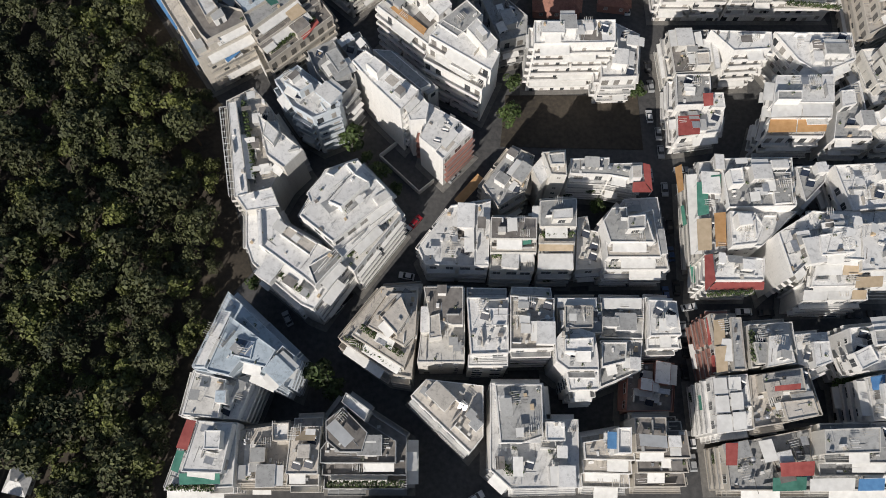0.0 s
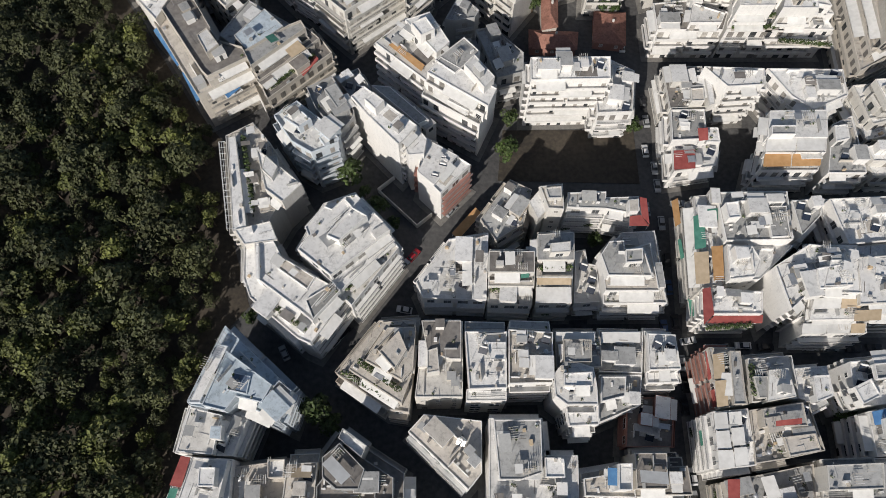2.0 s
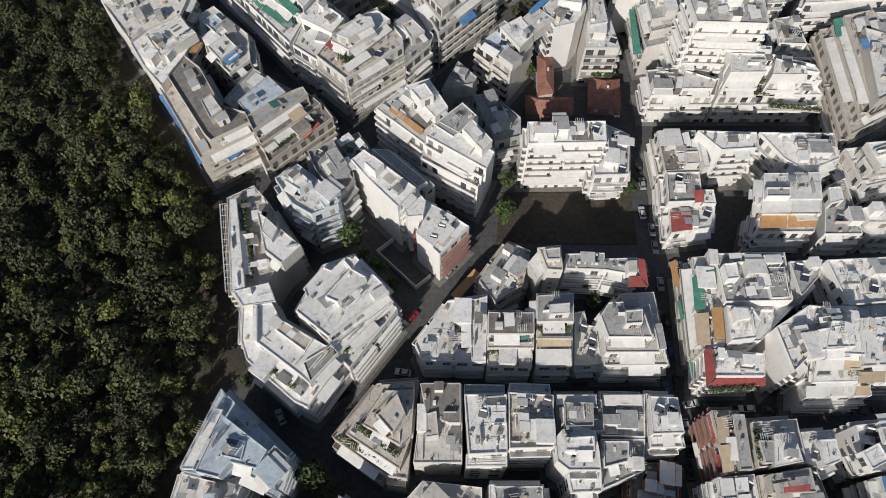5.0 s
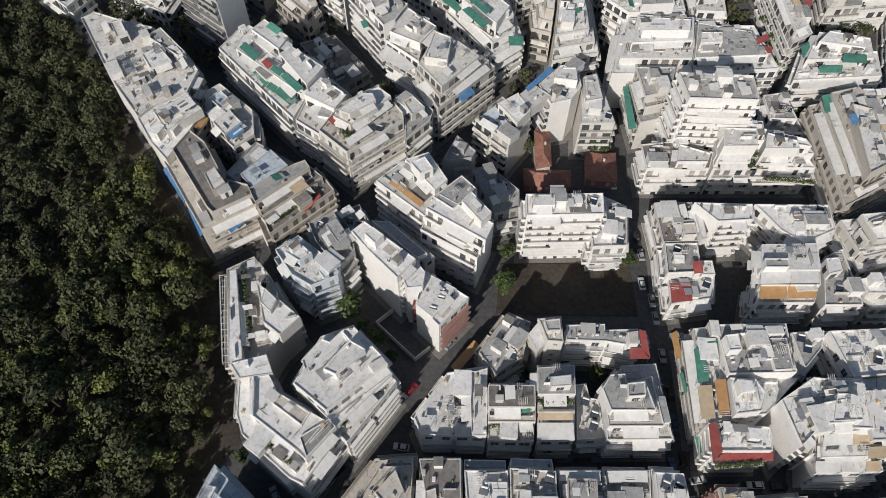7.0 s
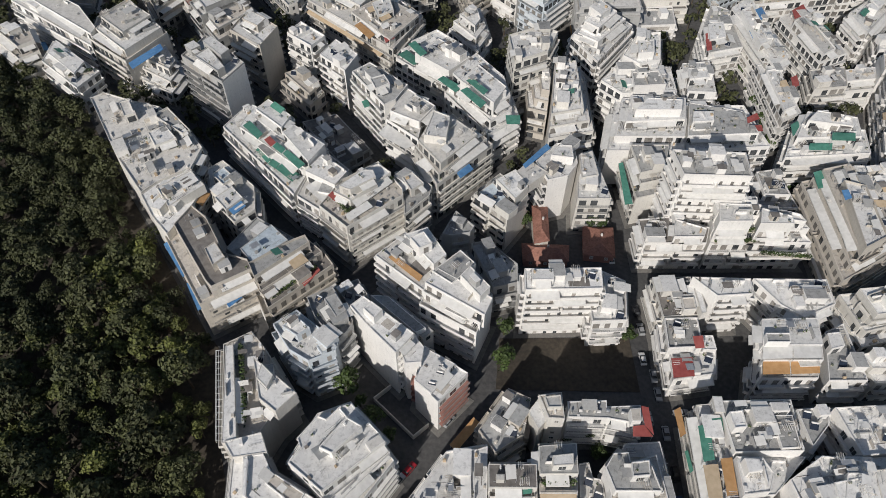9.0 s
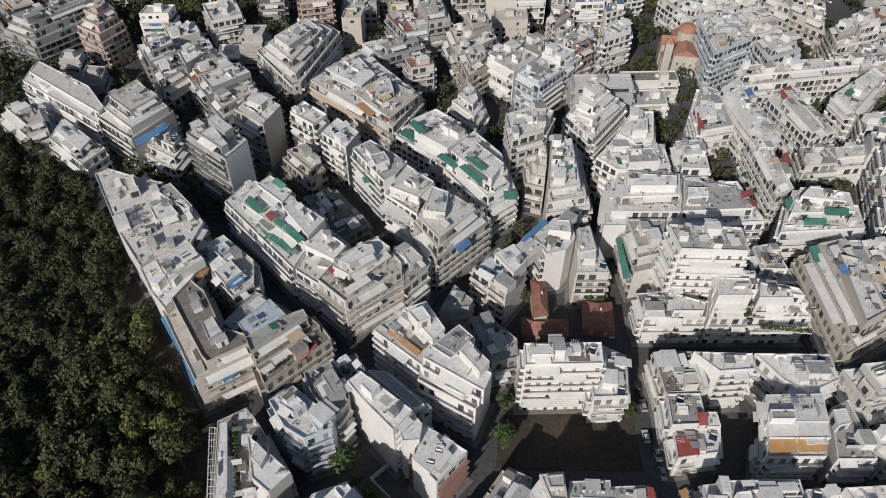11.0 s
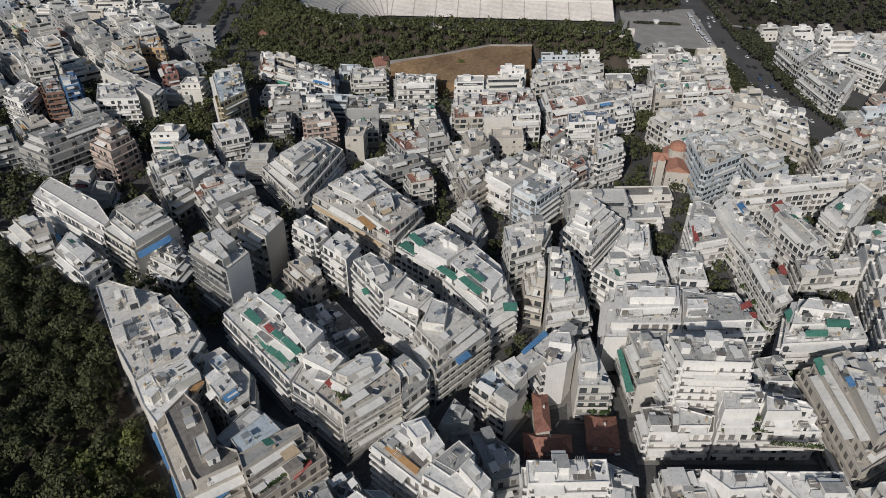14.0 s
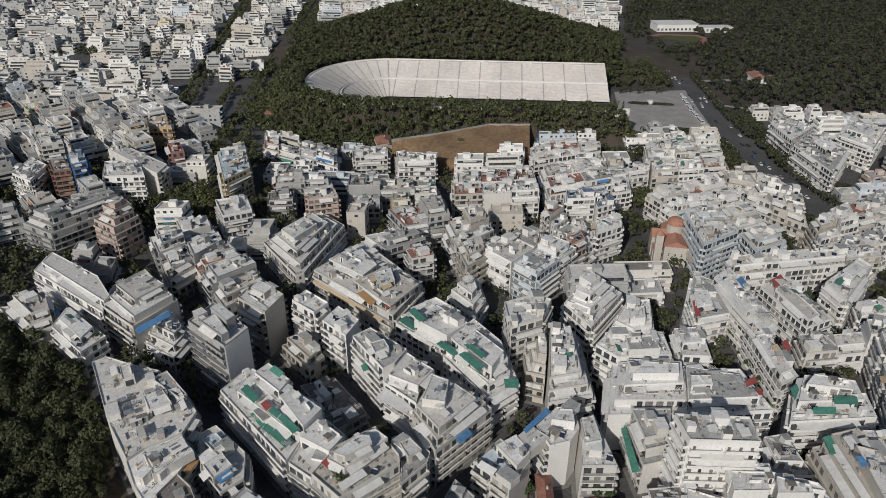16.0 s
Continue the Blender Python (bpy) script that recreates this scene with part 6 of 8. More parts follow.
block("k", "k", 5, 0, [(62.9, 25.9), (69.1, 26.8), (68.1, 39.9), (62.0, 39.9)], volumes=[(5.8, 'g', [(65.0, 26.4), (67.8, 26.5), (68.4, 38.5), (65.9, 38.5)])], canopies=[('red', 14.5, [(61.6, 32.6), (62.6, 33.2), (62.8, 39.9), (61.8, 39.3)]), ('red', 14.5, [(61.7, 26.4), (62.6, 26.6), (62.6, 30.5), (61.8, 30.3)]), ('sand', 17.8, [(61.7, 32.0), (64.3, 32.2), (64.6, 38.1), (62.1, 37.9)]), ('sand', 17.8, [(61.4, 25.9), (64.0, 26.3), (64.3, 32.0), (61.7, 31.7)])], fronts='r', calm=True)
block("c", "c", 5, 0, [(69.9, 27.2), (80.8, 28.1), (80.9, 37.9), (70.6, 37.2)], volumes=[(6, 'w', [(72.4, 26.9), (79.0, 28.1), (78.4, 34.4), (73.9, 34.0)]), (5.8, 'g', [(70.9, 27.9), (73.3, 27.9), (73.7, 32.7), (70.5, 32.7)])], hedges=[(15.8, (71.0, 35.9), (70.5, 28.7))], calm=True)
block("w", "w", 5, 0, [(81.1, 28.1), (84.5, 26.8), (89.1, 28.8), (88.7, 35.6), (81.0, 35.0)], volumes=[(6, 'w', [(83.3, 26.9), (87.1, 28.2), (87.4, 32.9), (83.7, 32.7)])], calm=True)
block("w", "w", 5, 0, [(60.5, 12.8), (68.7, 13.7), (68.9, 25.9), (60.6, 25.2)], canopies=[('white', 18.3, [(60.1, 20.9), (63.1, 21.0), (63.1, 24.7), (60.1, 24.6)]), ('white', 18.3, [(59.9, 16.9), (63.1, 17.0), (63.0, 20.8), (60.0, 20.6)]), ('white', 18.3, [(59.6, 12.8), (63.1, 13.0), (63.1, 16.7), (59.9, 16.6)]), ('white', 18.3, [(63.4, 21.7), (66.2, 22.0), (66.3, 24.9), (63.5, 24.7)]), ('white', 18.3, [(63.4, 17.5), (66.2, 17.8), (66.3, 21.5), (63.5, 21.3)]), ('white', 18.3, [(63.3, 13.3), (66.3, 13.7), (66.3, 17.3), (63.4, 17.1)]), ('green', 11.5, [(58.9, 18.4), (60.3, 18.5), (60.4, 21.7), (58.8, 21.7)])], calm=True)
block("k", "k", 5, 0, [(68.4, 14.0), (77.1, 15.3), (84.2, 16.7), (82.6, 27.5), (69.2, 25.5)], volumes=[(6, 'g', [(70.7, 21.5), (80.2, 21.7), (80.1, 26.7), (70.8, 25.3)]), (6, 'k', [(75.0, 15.3), (82.0, 16.5), (81.5, 20.1), (74.5, 19.3)])], canopies=[('red', 21.2, [(72.2, 21.3), (77.9, 21.8), (78.0, 23.0), (72.2, 22.4)])])
block("w", "g", 6, 0, [(233.7, 376.2), (262.5, 414.2), (257.0, 448.0), (232.2, 423.3)], volumes=[(7, 'w', [(244.3, 407.0), (256.0, 417.4), (255.7, 431.4), (243.9, 422.6)])], calm=True)
block("w", "w", 6, 0, [(235.5, 433.1), (263.4, 461.3), (253.7, 486.8), (236.3, 468.4)], calm=True)
block("w", "w", 6, 0, [(281.2, 418.5), (311.8, 457.0), (295.3, 474.2), (271.2, 442.4)], volumes=[(7, 'w', [(285.2, 434.0), (298.7, 447.9), (290.3, 457.5), (279.2, 447.7)])], calm=True)
block("w", "w", 5, 0, [(93.5, 31.1), (94.6, 26.2), (103.5, 27.2), (105.8, 37.5), (93.8, 36.4)], volumes=[(6, 'w', [(93.4, 26.3), (97.6, 28.2), (96.4, 32.0), (92.2, 30.1)]), (6, 'g', [(97.6, 31.8), (102.2, 32.3), (102.3, 35.7), (97.7, 35.3)])])
block("w", "c", 5, 0, [(95.4, 15.4), (102.3, 15.9), (104.7, 26.7), (95.7, 25.2)], volumes=[(6, 'w', [(96.7, 19.0), (100.9, 19.5), (101.5, 23.7), (97.0, 23.2)])], canopies=[('blue', 18.0, [(95.4, 21.9), (98.2, 22.3), (98.6, 25.4), (95.3, 24.8)])])
block("w", "w", 6, 0, [(65.9, 199.4), (85.6, 200.1), (86.4, 214.7), (68.7, 218.5), (59.4, 207.0)], volumes=[(7, 'g', [(69.6, 199.6), (81.2, 200.6), (80.0, 208.7), (70.2, 207.6)])])
block("w", "w", 6, 0, [(89.8, 200.8), (99.8, 200.2), (102.2, 218.9), (91.5, 217.4)], volumes=[(7, 'w', [(90.4, 204.1), (97.7, 205.2), (98.2, 211.3), (91.0, 210.2)])], calm=True)
block("w", "w", 7, 0, [(74.0, 212.3), (82.0, 215.0), (85.8, 232.7), (76.5, 231.8), (68.7, 217.6)], volumes=[(8, 'w', [(73.5, 215.5), (79.5, 216.3), (80.9, 224.0), (74.6, 223.2)])], blind=(0.0, -1.0), calm=True)
block("w", "g", 5, 0, [(105.4, 228.7), (119.8, 232.8), (121.1, 259.3), (115.1, 264.0), (107.5, 246.4)], volumes=[(6, 'w', [(106.0, 233.2), (112.9, 235.3), (114.6, 246.1), (108.0, 243.9)])], canopies=[('red', 18.0, [(103.5, 227.2), (105.8, 228.0), (107.7, 239.2), (105.6, 238.3)])], calm=True)
block("w", "w", 6, 0, [(125.3, 216.7), (133.3, 222.1), (130.8, 264.8), (120.8, 256.1)], volumes=[(7, 'w', [(122.4, 225.5), (127.6, 228.7), (127.1, 252.6), (121.9, 249.3)])], canopies=[('blue', 20.5, [(127.8, 244.0), (132.1, 246.7), (131.6, 253.5), (127.7, 251.2)]), ('blue', 20.0, [(122.1, 232.4), (127.7, 235.3), (127.3, 240.9), (122.0, 237.4)])])
block("w", "w", 5, 0, [(121.3, 188.2), (129.1, 192.7), (129.1, 221.7), (121.7, 220.9)], volumes=[(6, 'w', [(121.1, 190.2), (126.2, 192.8), (126.6, 214.5), (121.7, 213.0)])], canopies=[('red', 18.3, [(129.0, 204.0), (131.9, 205.5), (132.7, 211.2), (129.9, 209.7)])])
block("w", "c", 5, 0, [(146.3, 222.5), (159.3, 228.9), (154.7, 262.7), (140.7, 253.3)], volumes=[(6, 'c', [(146.7, 223.3), (152.9, 227.3), (149.8, 250.7), (143.2, 246.2)])], canopies=[('red', 18.3, [(144.6, 248.9), (151.5, 253.1), (151.6, 259.6), (145.4, 254.9)])])
block("w", "w", 5, 0, [(145.3, 171.4), (148.0, 183.2), (124.2, 185.4), (115.5, 169.2)], ('white',), volumes=[(6, 'w', [(143.1, 176.7), (145.3, 186.5), (129.0, 189.6), (120.6, 175.8)]), (7, 'w', [(139.4, 178.3), (140.8, 183.4), (130.3, 186.5), (125.1, 181.3)])], canopies=[('green', 18.0, [(120.5, 178.0), (124.0, 180.4), (124.7, 185.6), (121.3, 183.4)]), ('green', 18.2, [(123.3, 170.8), (131.0, 170.8), (132.2, 173.7), (124.5, 173.7)]), ('green', 21.0, [(130.3, 172.5), (138.2, 172.2), (139.4, 175.7), (131.8, 176.0)])], calm=True)
block("w", "w", 6, 0, [(168.7, 236.8), (194.9, 265.1), (193.0, 272.6), (166.7, 250.8)], volumes=[(7, 'w', [(177.9, 251.4), (188.1, 259.9), (186.7, 264.8), (177.1, 257.5)])], blind=(0.0, -1.0), calm=True)
block("k", "k", 4, 0, [(-45.4, 2.4), (-34.1, 2.4), (-34.5, 15.2), (-46.6, 13.7)], volumes=[(5, 'w', [(-37.3, 11.2), (-33.9, 11.3), (-33.9, 15.1), (-37.7, 15.0)])])
block("c", "k", 5, 1, [(-34.2, 2.0), (-27.1, 2.0), (-26.9, 16.7), (-33.4, 16.4)], volumes=[])
block("g", "d", 5, 2, [(-26.5, 1.3), (-8.0, 1.3), (-8.1, 12.5), (-23.2, 21.8), (-26.9, 16.7)], volumes=[(6, 'w', [(-22.2, 19.2), (-17.0, 15.1), (-15.9, 17.6), (-21.3, 21.3)]), (6, 'd', [(-25.2, 11.1), (-22.2, 8.7), (-17.4, 8.7), (-16.3, 12.8), (-21.9, 18.2), (-25.5, 15.2)])], canopies=[('white', 18.5, [(-16.7, 7.8), (-14.3, 7.8), (-14.4, 11.1), (-16.8, 11.1)])], hedges=[(12.7, (-25.3, 2.4), (-8.7, 2.4))])
block("k", "g", 5, 1, [(26.4, 35.2), (37.0, 35.4), (37.3, 44.7), (26.8, 44.7)], volumes=[(6, 'g', [(27.7, 35.6), (34.1, 35.8), (34.5, 41.1), (28.0, 41.1)])], canopies=[('white', 17.9, [(26.4, 40.9), (35.5, 40.9), (35.7, 43.1), (26.5, 43.1)])], hedges=[(13.0, (27.0, 41.6), (35.8, 41.6))])
block("w", "g", 4, 0, [(36.8, 34.8), (46.8, 34.5), (48.1, 44.4), (37.6, 44.7)], canopies=[('white', 14.9, [(37.5, 41.4), (46.8, 41.4), (47.0, 43.9), (37.7, 43.9)])])
block("w", "w", 5, 1, [(47.7, 32.2), (55.2, 32.4), (54.8, 44.4), (48.4, 44.7)], canopies=[('white', 14.9, [(48.1, 41.1), (53.9, 41.1), (54.3, 43.9), (48.4, 43.9)])])
block("w", "g", 4, 0, [(35.9, 23.2), (45.6, 27.1), (46.8, 34.2), (36.8, 34.2)], volumes=[(5, 'g', [(36.1, 27.4), (41.6, 28.7), (42.3, 33.1), (36.6, 33.1)])])
block("r", "d", 2, 0, [(43.0, 18.6), (53.8, 18.6), (55.7, 30.0), (44.5, 30.0)])
block("w", "k", 5, 0, [(5.9, 8.7), (8.9, 12.2), (9.1, 23.3), (-3.8, 24.8), (-7.3, 21.0)], volumes=[])
block("w", "w", 5, 0, [(10.2, 5.2), (14.7, 1.2), (29.3, 1.5), (30.0, 15.9), (23.0, 15.9), (22.6, 23.9), (10.7, 23.9)], volumes=[(6, 'g', [(12.4, 10.6), (17.1, 10.6), (21.6, 12.0), (21.9, 23.1), (11.5, 23.1)]), (6, 'w', [(22.3, 11.1), (26.4, 11.1), (26.4, 15.1), (22.3, 15.1)])], hedges=[(15.7, (11.8, 7.8), (14.8, 4.2))])
block("w", "k", 6, 3, [(30.9, 1.8), (41.7, 1.5), (41.7, 14.1), (30.8, 12.4)], volumes=[(7, 'w', [(36.6, 8.3), (39.5, 8.3), (40.0, 13.6), (37.1, 13.5)])])
block("k", "d", 5, 2, [(42.7, 1.8), (54.3, 1.8), (53.6, 17.2), (43.1, 16.9)], volumes=[(6, 'd', [(41.3, 8.7), (48.0, 8.7), (48.6, 16.0), (41.7, 16.0)])])
block("k", "g", 4, 0, [(62.6, 1.0), (80.7, 1.0), (82.6, 14.2), (62.6, 10.5)], canopies=[('red', 16.0, [(61.4, 6.1), (63.8, 6.1), (64.5, 10.8), (61.8, 10.8)]), ('red', 16.0, [(73.0, 3.8), (80.1, 4.0), (80.7, 7.0), (73.0, 6.6)]), ('green', 14.9, [(71.1, 0.8), (78.4, 1.0), (78.9, 3.8), (71.5, 3.6)])])
block("c", "g", 5, 2, [(82.5, 1.1), (107.3, 1.1), (108.8, 15.4), (83.3, 14.9)], volumes=[(6, 'g', [(81.7, 8.3), (93.6, 8.7), (94.7, 13.9), (82.4, 13.4)])], canopies=[('white', 14.0, [(79.6, 0.8), (89.4, 1.0), (89.9, 3.6), (80.0, 3.4)]), ('blue', 14.0, [(90.1, 0.9), (95.8, 1.0), (96.3, 3.5), (90.6, 3.4)])])
block("w", "w", 7, 0, [(23.7, 110.2), (44.8, 110.7), (45.4, 117.8), (24.0, 117.5)], volumes=[(8, 'w', [(25.4, 111.7), (31.2, 111.7), (31.4, 115.2), (25.6, 115.2)])], calm=2)
block("w", "w", 4, 0, [(47.5, 117.0), (42.9, 114.1), (42.6, 105.8), (52.3, 106.2), (54.3, 119.6), (48.0, 123.4)], hedges=[(9.7, (50.2, 120.7), (53.3, 119.2))])
block("k", "k", 4, 2, [(-48.0, 206.6), (-43.4, 214.8), (-52.4, 227.9), (-61.3, 222.0)])
block("g", "d", 2, 0, [(-33.3, 175.2), (-24.1, 183.4), (-37.9, 202.6), (-49.9, 198.1)])
block("c", "w", 4, 2, [(-101.8, 214.6), (-99.0, 226.7), (-106.5, 239.1), (-118.8, 225.9)])
block("c", "k", 5, 2, [(-162.6, 224.5), (-153.9, 232.0), (-164.5, 248.6), (-184.8, 244.5)])
block("w", "w", 6, 2, [(2.1, 211.8), (15.2, 226.9), (0.4, 242.2), (-16.4, 228.9)], volumes=[(7, 'w', [(4.0, 208.6), (12.0, 216.9), (0.3, 229.2), (-8.5, 219.7)])], canopies=[('green', 23.9, [(-6.3, 214.9), (-3.8, 217.0), (-8.5, 224.2), (-11.0, 222.0)]), ('green', 17.9, [(-9.0, 217.9), (-6.5, 220.7), (-11.8, 227.3), (-15.1, 224.3)])])
block("w", "w", 7, 2, [(17.3, 180.3), (28.5, 189.9), (26.4, 203.9), (15.2, 221.1), (2.4, 203.2)], volumes=[(8, 'w', [(19.0, 186.7), (23.8, 195.4), (14.5, 208.4), (7.8, 199.2)])], canopies=[('green', 20.9, [(6.3, 197.7), (8.8, 200.9), (2.0, 206.8), (-0.1, 204.8)]), ('green', 26.9, [(14.2, 181.5), (16.2, 184.4), (10.0, 192.3), (7.6, 190.5)]), ('green', 26.9, [(15.6, 188.6), (17.2, 191.1), (12.0, 197.4), (9.7, 196.1)]), ('green', 14.0, [(19.1, 189.5), (22.8, 191.3), (21.0, 195.1), (17.7, 194.4)]), ('green', 20.9, [(23.2, 180.6), (27.7, 180.6), (28.1, 184.8), (23.1, 184.8)])])
block("c", "w", 9, 0, [(27.0, 205.4), (39.5, 211.6), (44.5, 223.7), (37.8, 227.4), (26.0, 221.4)])
block("w", "w", 5, 2, [(15.8, 238.0), (21.4, 249.9), (19.1, 266.4), (4.6, 253.4)])
block("c", "w", 7, 2, [(37.6, 178.1), (53.6, 182.2), (54.5, 215.6), (42.9, 213.4)])
block("k", "w", 6, 2, [(32.6, 198.0), (39.3, 195.5), (42.3, 215.5), (32.8, 214.1)], blind=(-1, 0))
block("w", "g", 10, 0, [(72.1, 145.2), (92.0, 144.3), (92.9, 154.4), (71.1, 155.9)], calm=2)
block("c", "g", 6, 2, [(63.7, 153.3), (72.9, 155.9), (78.2, 171.9), (62.6, 171.9)], canopies=[('green', 14.0, [(59.2, 149.6), (61.8, 150.1), (61.8, 168.8), (60.2, 168.2)])], blind=(0.3, -0.95))
block("w", "w", 6, 2, [(82.6, 134.5), (96.0, 134.5), (98.6, 147.6), (85.6, 147.6)], volumes=[(7, 'w', [(82.9, 135.1), (92.9, 135.2), (94.2, 142.0), (84.8, 142.4)])], hedges=[(12.7, (84.0, 134.4), (97.0, 134.9)), (15.7, (83.9, 136.3), (95.5, 136.3))])
block("w", "w", 6, 2, [(94.0, 134.5), (110.0, 134.5), (113.6, 134.5), (111.2, 142.8), (99.2, 147.1)], volumes=[(7, 'w', [(94.9, 134.5), (104.9, 134.5), (105.3, 137.4), (97.2, 140.6)])], hedges=[(12.7, (96.4, 130.0), (111.1, 128.3))])
block("w", "g", 5, 2, [(104.0, 152.3), (116.6, 151.8), (115.3, 168.6), (104.5, 166.4)])
block("k", "k", 6, 2, [(117.8, 119.9), (126.2, 124.5), (139.5, 132.3), (133.2, 164.4), (119.4, 160.7)], volumes=[(7, 'w', [(122.0, 124.8), (130.2, 129.1), (131.9, 149.7), (125.9, 152.1)])], canopies=[('green', 17.9, [(120.2, 152.9), (123.5, 153.9), (123.9, 161.0), (121.0, 160.0)]), ('blue', 23.9, [(122.0, 142.2), (124.4, 143.1), (124.3, 146.4), (122.1, 146.0)])], fronts='k')
block("w", "w", 6, 2, [(139.7, 136.8), (151.8, 136.8), (155.5, 164.5), (134.0, 164.4)])
block("c", "w", 6, 3, [(116.6, 99.4), (134.8, 103.9), (132.3, 118.9), (113.5, 111.6)])
block("c", "w", 6, 3, [(115.7, 88.3), (134.0, 88.3), (130.8, 100.1), (113.7, 95.5)])
block("c", "w", 6, 2, [(116.4, 104.0), (141.6, 107.7), (137.9, 117.3), (114.5, 114.9)])
block("g", "g", 4, 0, [(4.1, 137.4), (9.9, 138.6), (11.3, 141.2), (5.7, 147.6), (1.4, 138.1)])
block("g", "g", 4, 0, [(15.8, 117.5), (23.2, 119.5), (23.6, 126.1), (14.9, 135.3), (10.1, 134.2)])
block("g", "g", 5, 0, [(-23.6, 108.3), (-18.8, 111.4), (-22.6, 118.2), (-28.8, 115.2)])
block("g", "g", 5, 0, [(-3.9, 98.8), (-1.2, 101.1), (-12.8, 112.4), (-16.2, 111.4)])
block("w", "w", 6, 0, [(76.7, 110.3), (86.6, 111.0), (87.6, 116.2), (71.4, 116.8)], calm=2)
block("w", "w", 5, 0, [(95.0, 109.5), (100.1, 105.1), (110.4, 109.7), (110.9, 118.2), (90.0, 118.5)])
block("c", "w", 5, 0, [(62.6, 54.3), (68.1, 55.5), (71.7, 79.8), (64.2, 79.1)], canopies=[('green', 17.9, [(61.8, 63.8), (64.6, 64.4), (65.3, 73.2), (62.5, 72.6)]), ('sand', 17.9, [(60.8, 54.9), (64.1, 55.1), (64.9, 63.2), (61.3, 62.9)]), ('orange', 18.0, [(65.1, 55.7), (67.7, 56.2), (68.5, 64.7), (65.7, 64.4)]), ('orange', 9.0, [(61.1, 73.9), (62.7, 74.9), (62.8, 82.1), (60.9, 81.1)]), ('green', 8.0, [(61.7, 65.1), (62.7, 65.7), (62.4, 70.8), (61.5, 70.5)]), ('green', 18.5, [(65.8, 71.1), (68.3, 71.4), (68.6, 74.5), (66.0, 74.2)])])
block("w", "w", 5, 0, [(63.6, 48), (76.1, 48), (77.2, 53.5), (64.7, 54.6)], volumes=[], canopies=[('red', 17.9, [(61.2, 44.9), (64.0, 47.4), (64.0, 54.0), (62.0, 53.6)]), ('red', 14.5, [(76.5, 46.2), (76.9, 48.1), (65.4, 48.1), (63.2, 46.2)]), ('green', 7.0, [(62.5, 49.8), (63.4, 50.4), (63.6, 55.1), (62.4, 54.7)])], hedges=[(13.0, (63.1, 45.0), (74.1, 45.8))])
block("w", "w", 6, 0, [(81.4, 48), (86.2, 51.9), (96.0, 53.3), (97.4, 63.3), (89.0, 64.5), (79.7, 58.9)], volumes=[(4, 'w', [(86.0, 48), (97.8, 48), (101.0, 54.5), (99.8, 55.1), (89.6, 53.7), (86.1, 48)]), (7, 'w', [(87.7, 52.3), (94.3, 52.8), (94.7, 58.4), (88.1, 57.3)])], canopies=[('white', 14.6, [(87.9, 49.8), (95.6, 50.1), (96.2, 52.9), (88.6, 52.6)]), ('white', 14.9, [(86.6, 46.9), (92.0, 46.9), (92.6, 49.4), (87.2, 49.4)]), ('white', 13.4, [(86.2, 44.0), (91.1, 44.3), (91.6, 46.5), (86.7, 46.5)]), ('sand', 14.9, [(92.5, 46.9), (97.3, 46.9), (97.9, 49.4), (93.1, 49.4)])], blind=(-0.95, -0.3))
block("c", "w", 5, 0, [(97.0, 48), (114.1, 48), (119.4, 67.0), (101.1, 65.2)], volumes=[(6, 'w', [(98.0, 49.4), (108.1, 50.0), (110.7, 61.9), (100.2, 61.3)])], canopies=[('sand', 17.9, [(96.4, 45.7), (102.8, 46.0), (103.4, 48.5), (97.0, 48.2)])])
block("w", "g", 5, 0, [(89.6, 68.2), (95.4, 73.7), (97.3, 78.5), (88.9, 77.9)])
block("w", "w", 5, 0, [(100.5, 65.8), (119.6, 67.6), (123.1, 79.5), (98.4, 78.2)])
block("k", "g", 4, 0, [(13.8, 68.2), (21.1, 72.9), (23.7, 82.6), (18.1, 85.6), (10.0, 74.2)], canopies=[('orange', 7.0, [(4.6, 71.2), (11.0, 78.7), (9.2, 80.4), (2.9, 73.1)])])
block("w", "d", 4, 0, [(62.6, 134.5), (81.6, 134.5), (84.1, 140.8), (74.3, 145.5), (62.6, 144.1)], volumes=[(5, 'w', [(71.0, 134.5), (80.1, 134.5), (81.7, 137.8), (73.0, 141.5)])])
# long slab: its grey plaster carries the shade on the front
block("g", "g", 7, 2, [(-189.1, 301.3), (-163.4, 336.5), (-173.0, 345.4), (-188.3, 334.9), (-209.4, 313.7)])
block("p", "k", 8, 2, [(-157.4, 300.5), (-150.5, 314.5), (-163.5, 328.5), (-171.6, 310.7)])
block("y", "b", 7, 0, [(-118.2, 354.6), (-108.2, 373.1), (-122.3, 417.1), (-134.3, 398.7)])
block("w", "w", 6, 0, [(-190.1, 366.0), (-167.6, 367.9), (-179.5, 390.9), (-199.1, 388.8)])
block("u", "b", 8, 0, [(-209.0, 369.8), (-202.4, 375.2), (-211.8, 391.8), (-218.6, 386.0)])
block("n", "g", 7, 0, [(-218.7, 366.9), (-210.0, 370.4), (-221.7, 388.3), (-229.5, 383.6)])
block("c", "c", 9, 0, [(-237.3, 393.1), (-226.7, 399.2), (-246.6, 428.9), (-256.9, 422.0)])
block("o", "k", 5, 0, [(-201.3, 463.0), (-184.0, 460.8), (-190.7, 478.2), (-209.5, 483.2)])
block("y", "g", 5, 0, [(-23.5, 341.3), (-14.3, 342.9), (-15.9, 352.0), (-24.7, 351.9)])
block("c", "r", 5, 0, [(-11.5, 277.4), (-1.1, 280.7), (-3.3, 291.8), (-14.5, 286.1)])
block("w", "s", 7, 0, [(68.9, 330.3), (84.1, 331.9), (82.9, 344.5), (70.5, 343.6)])
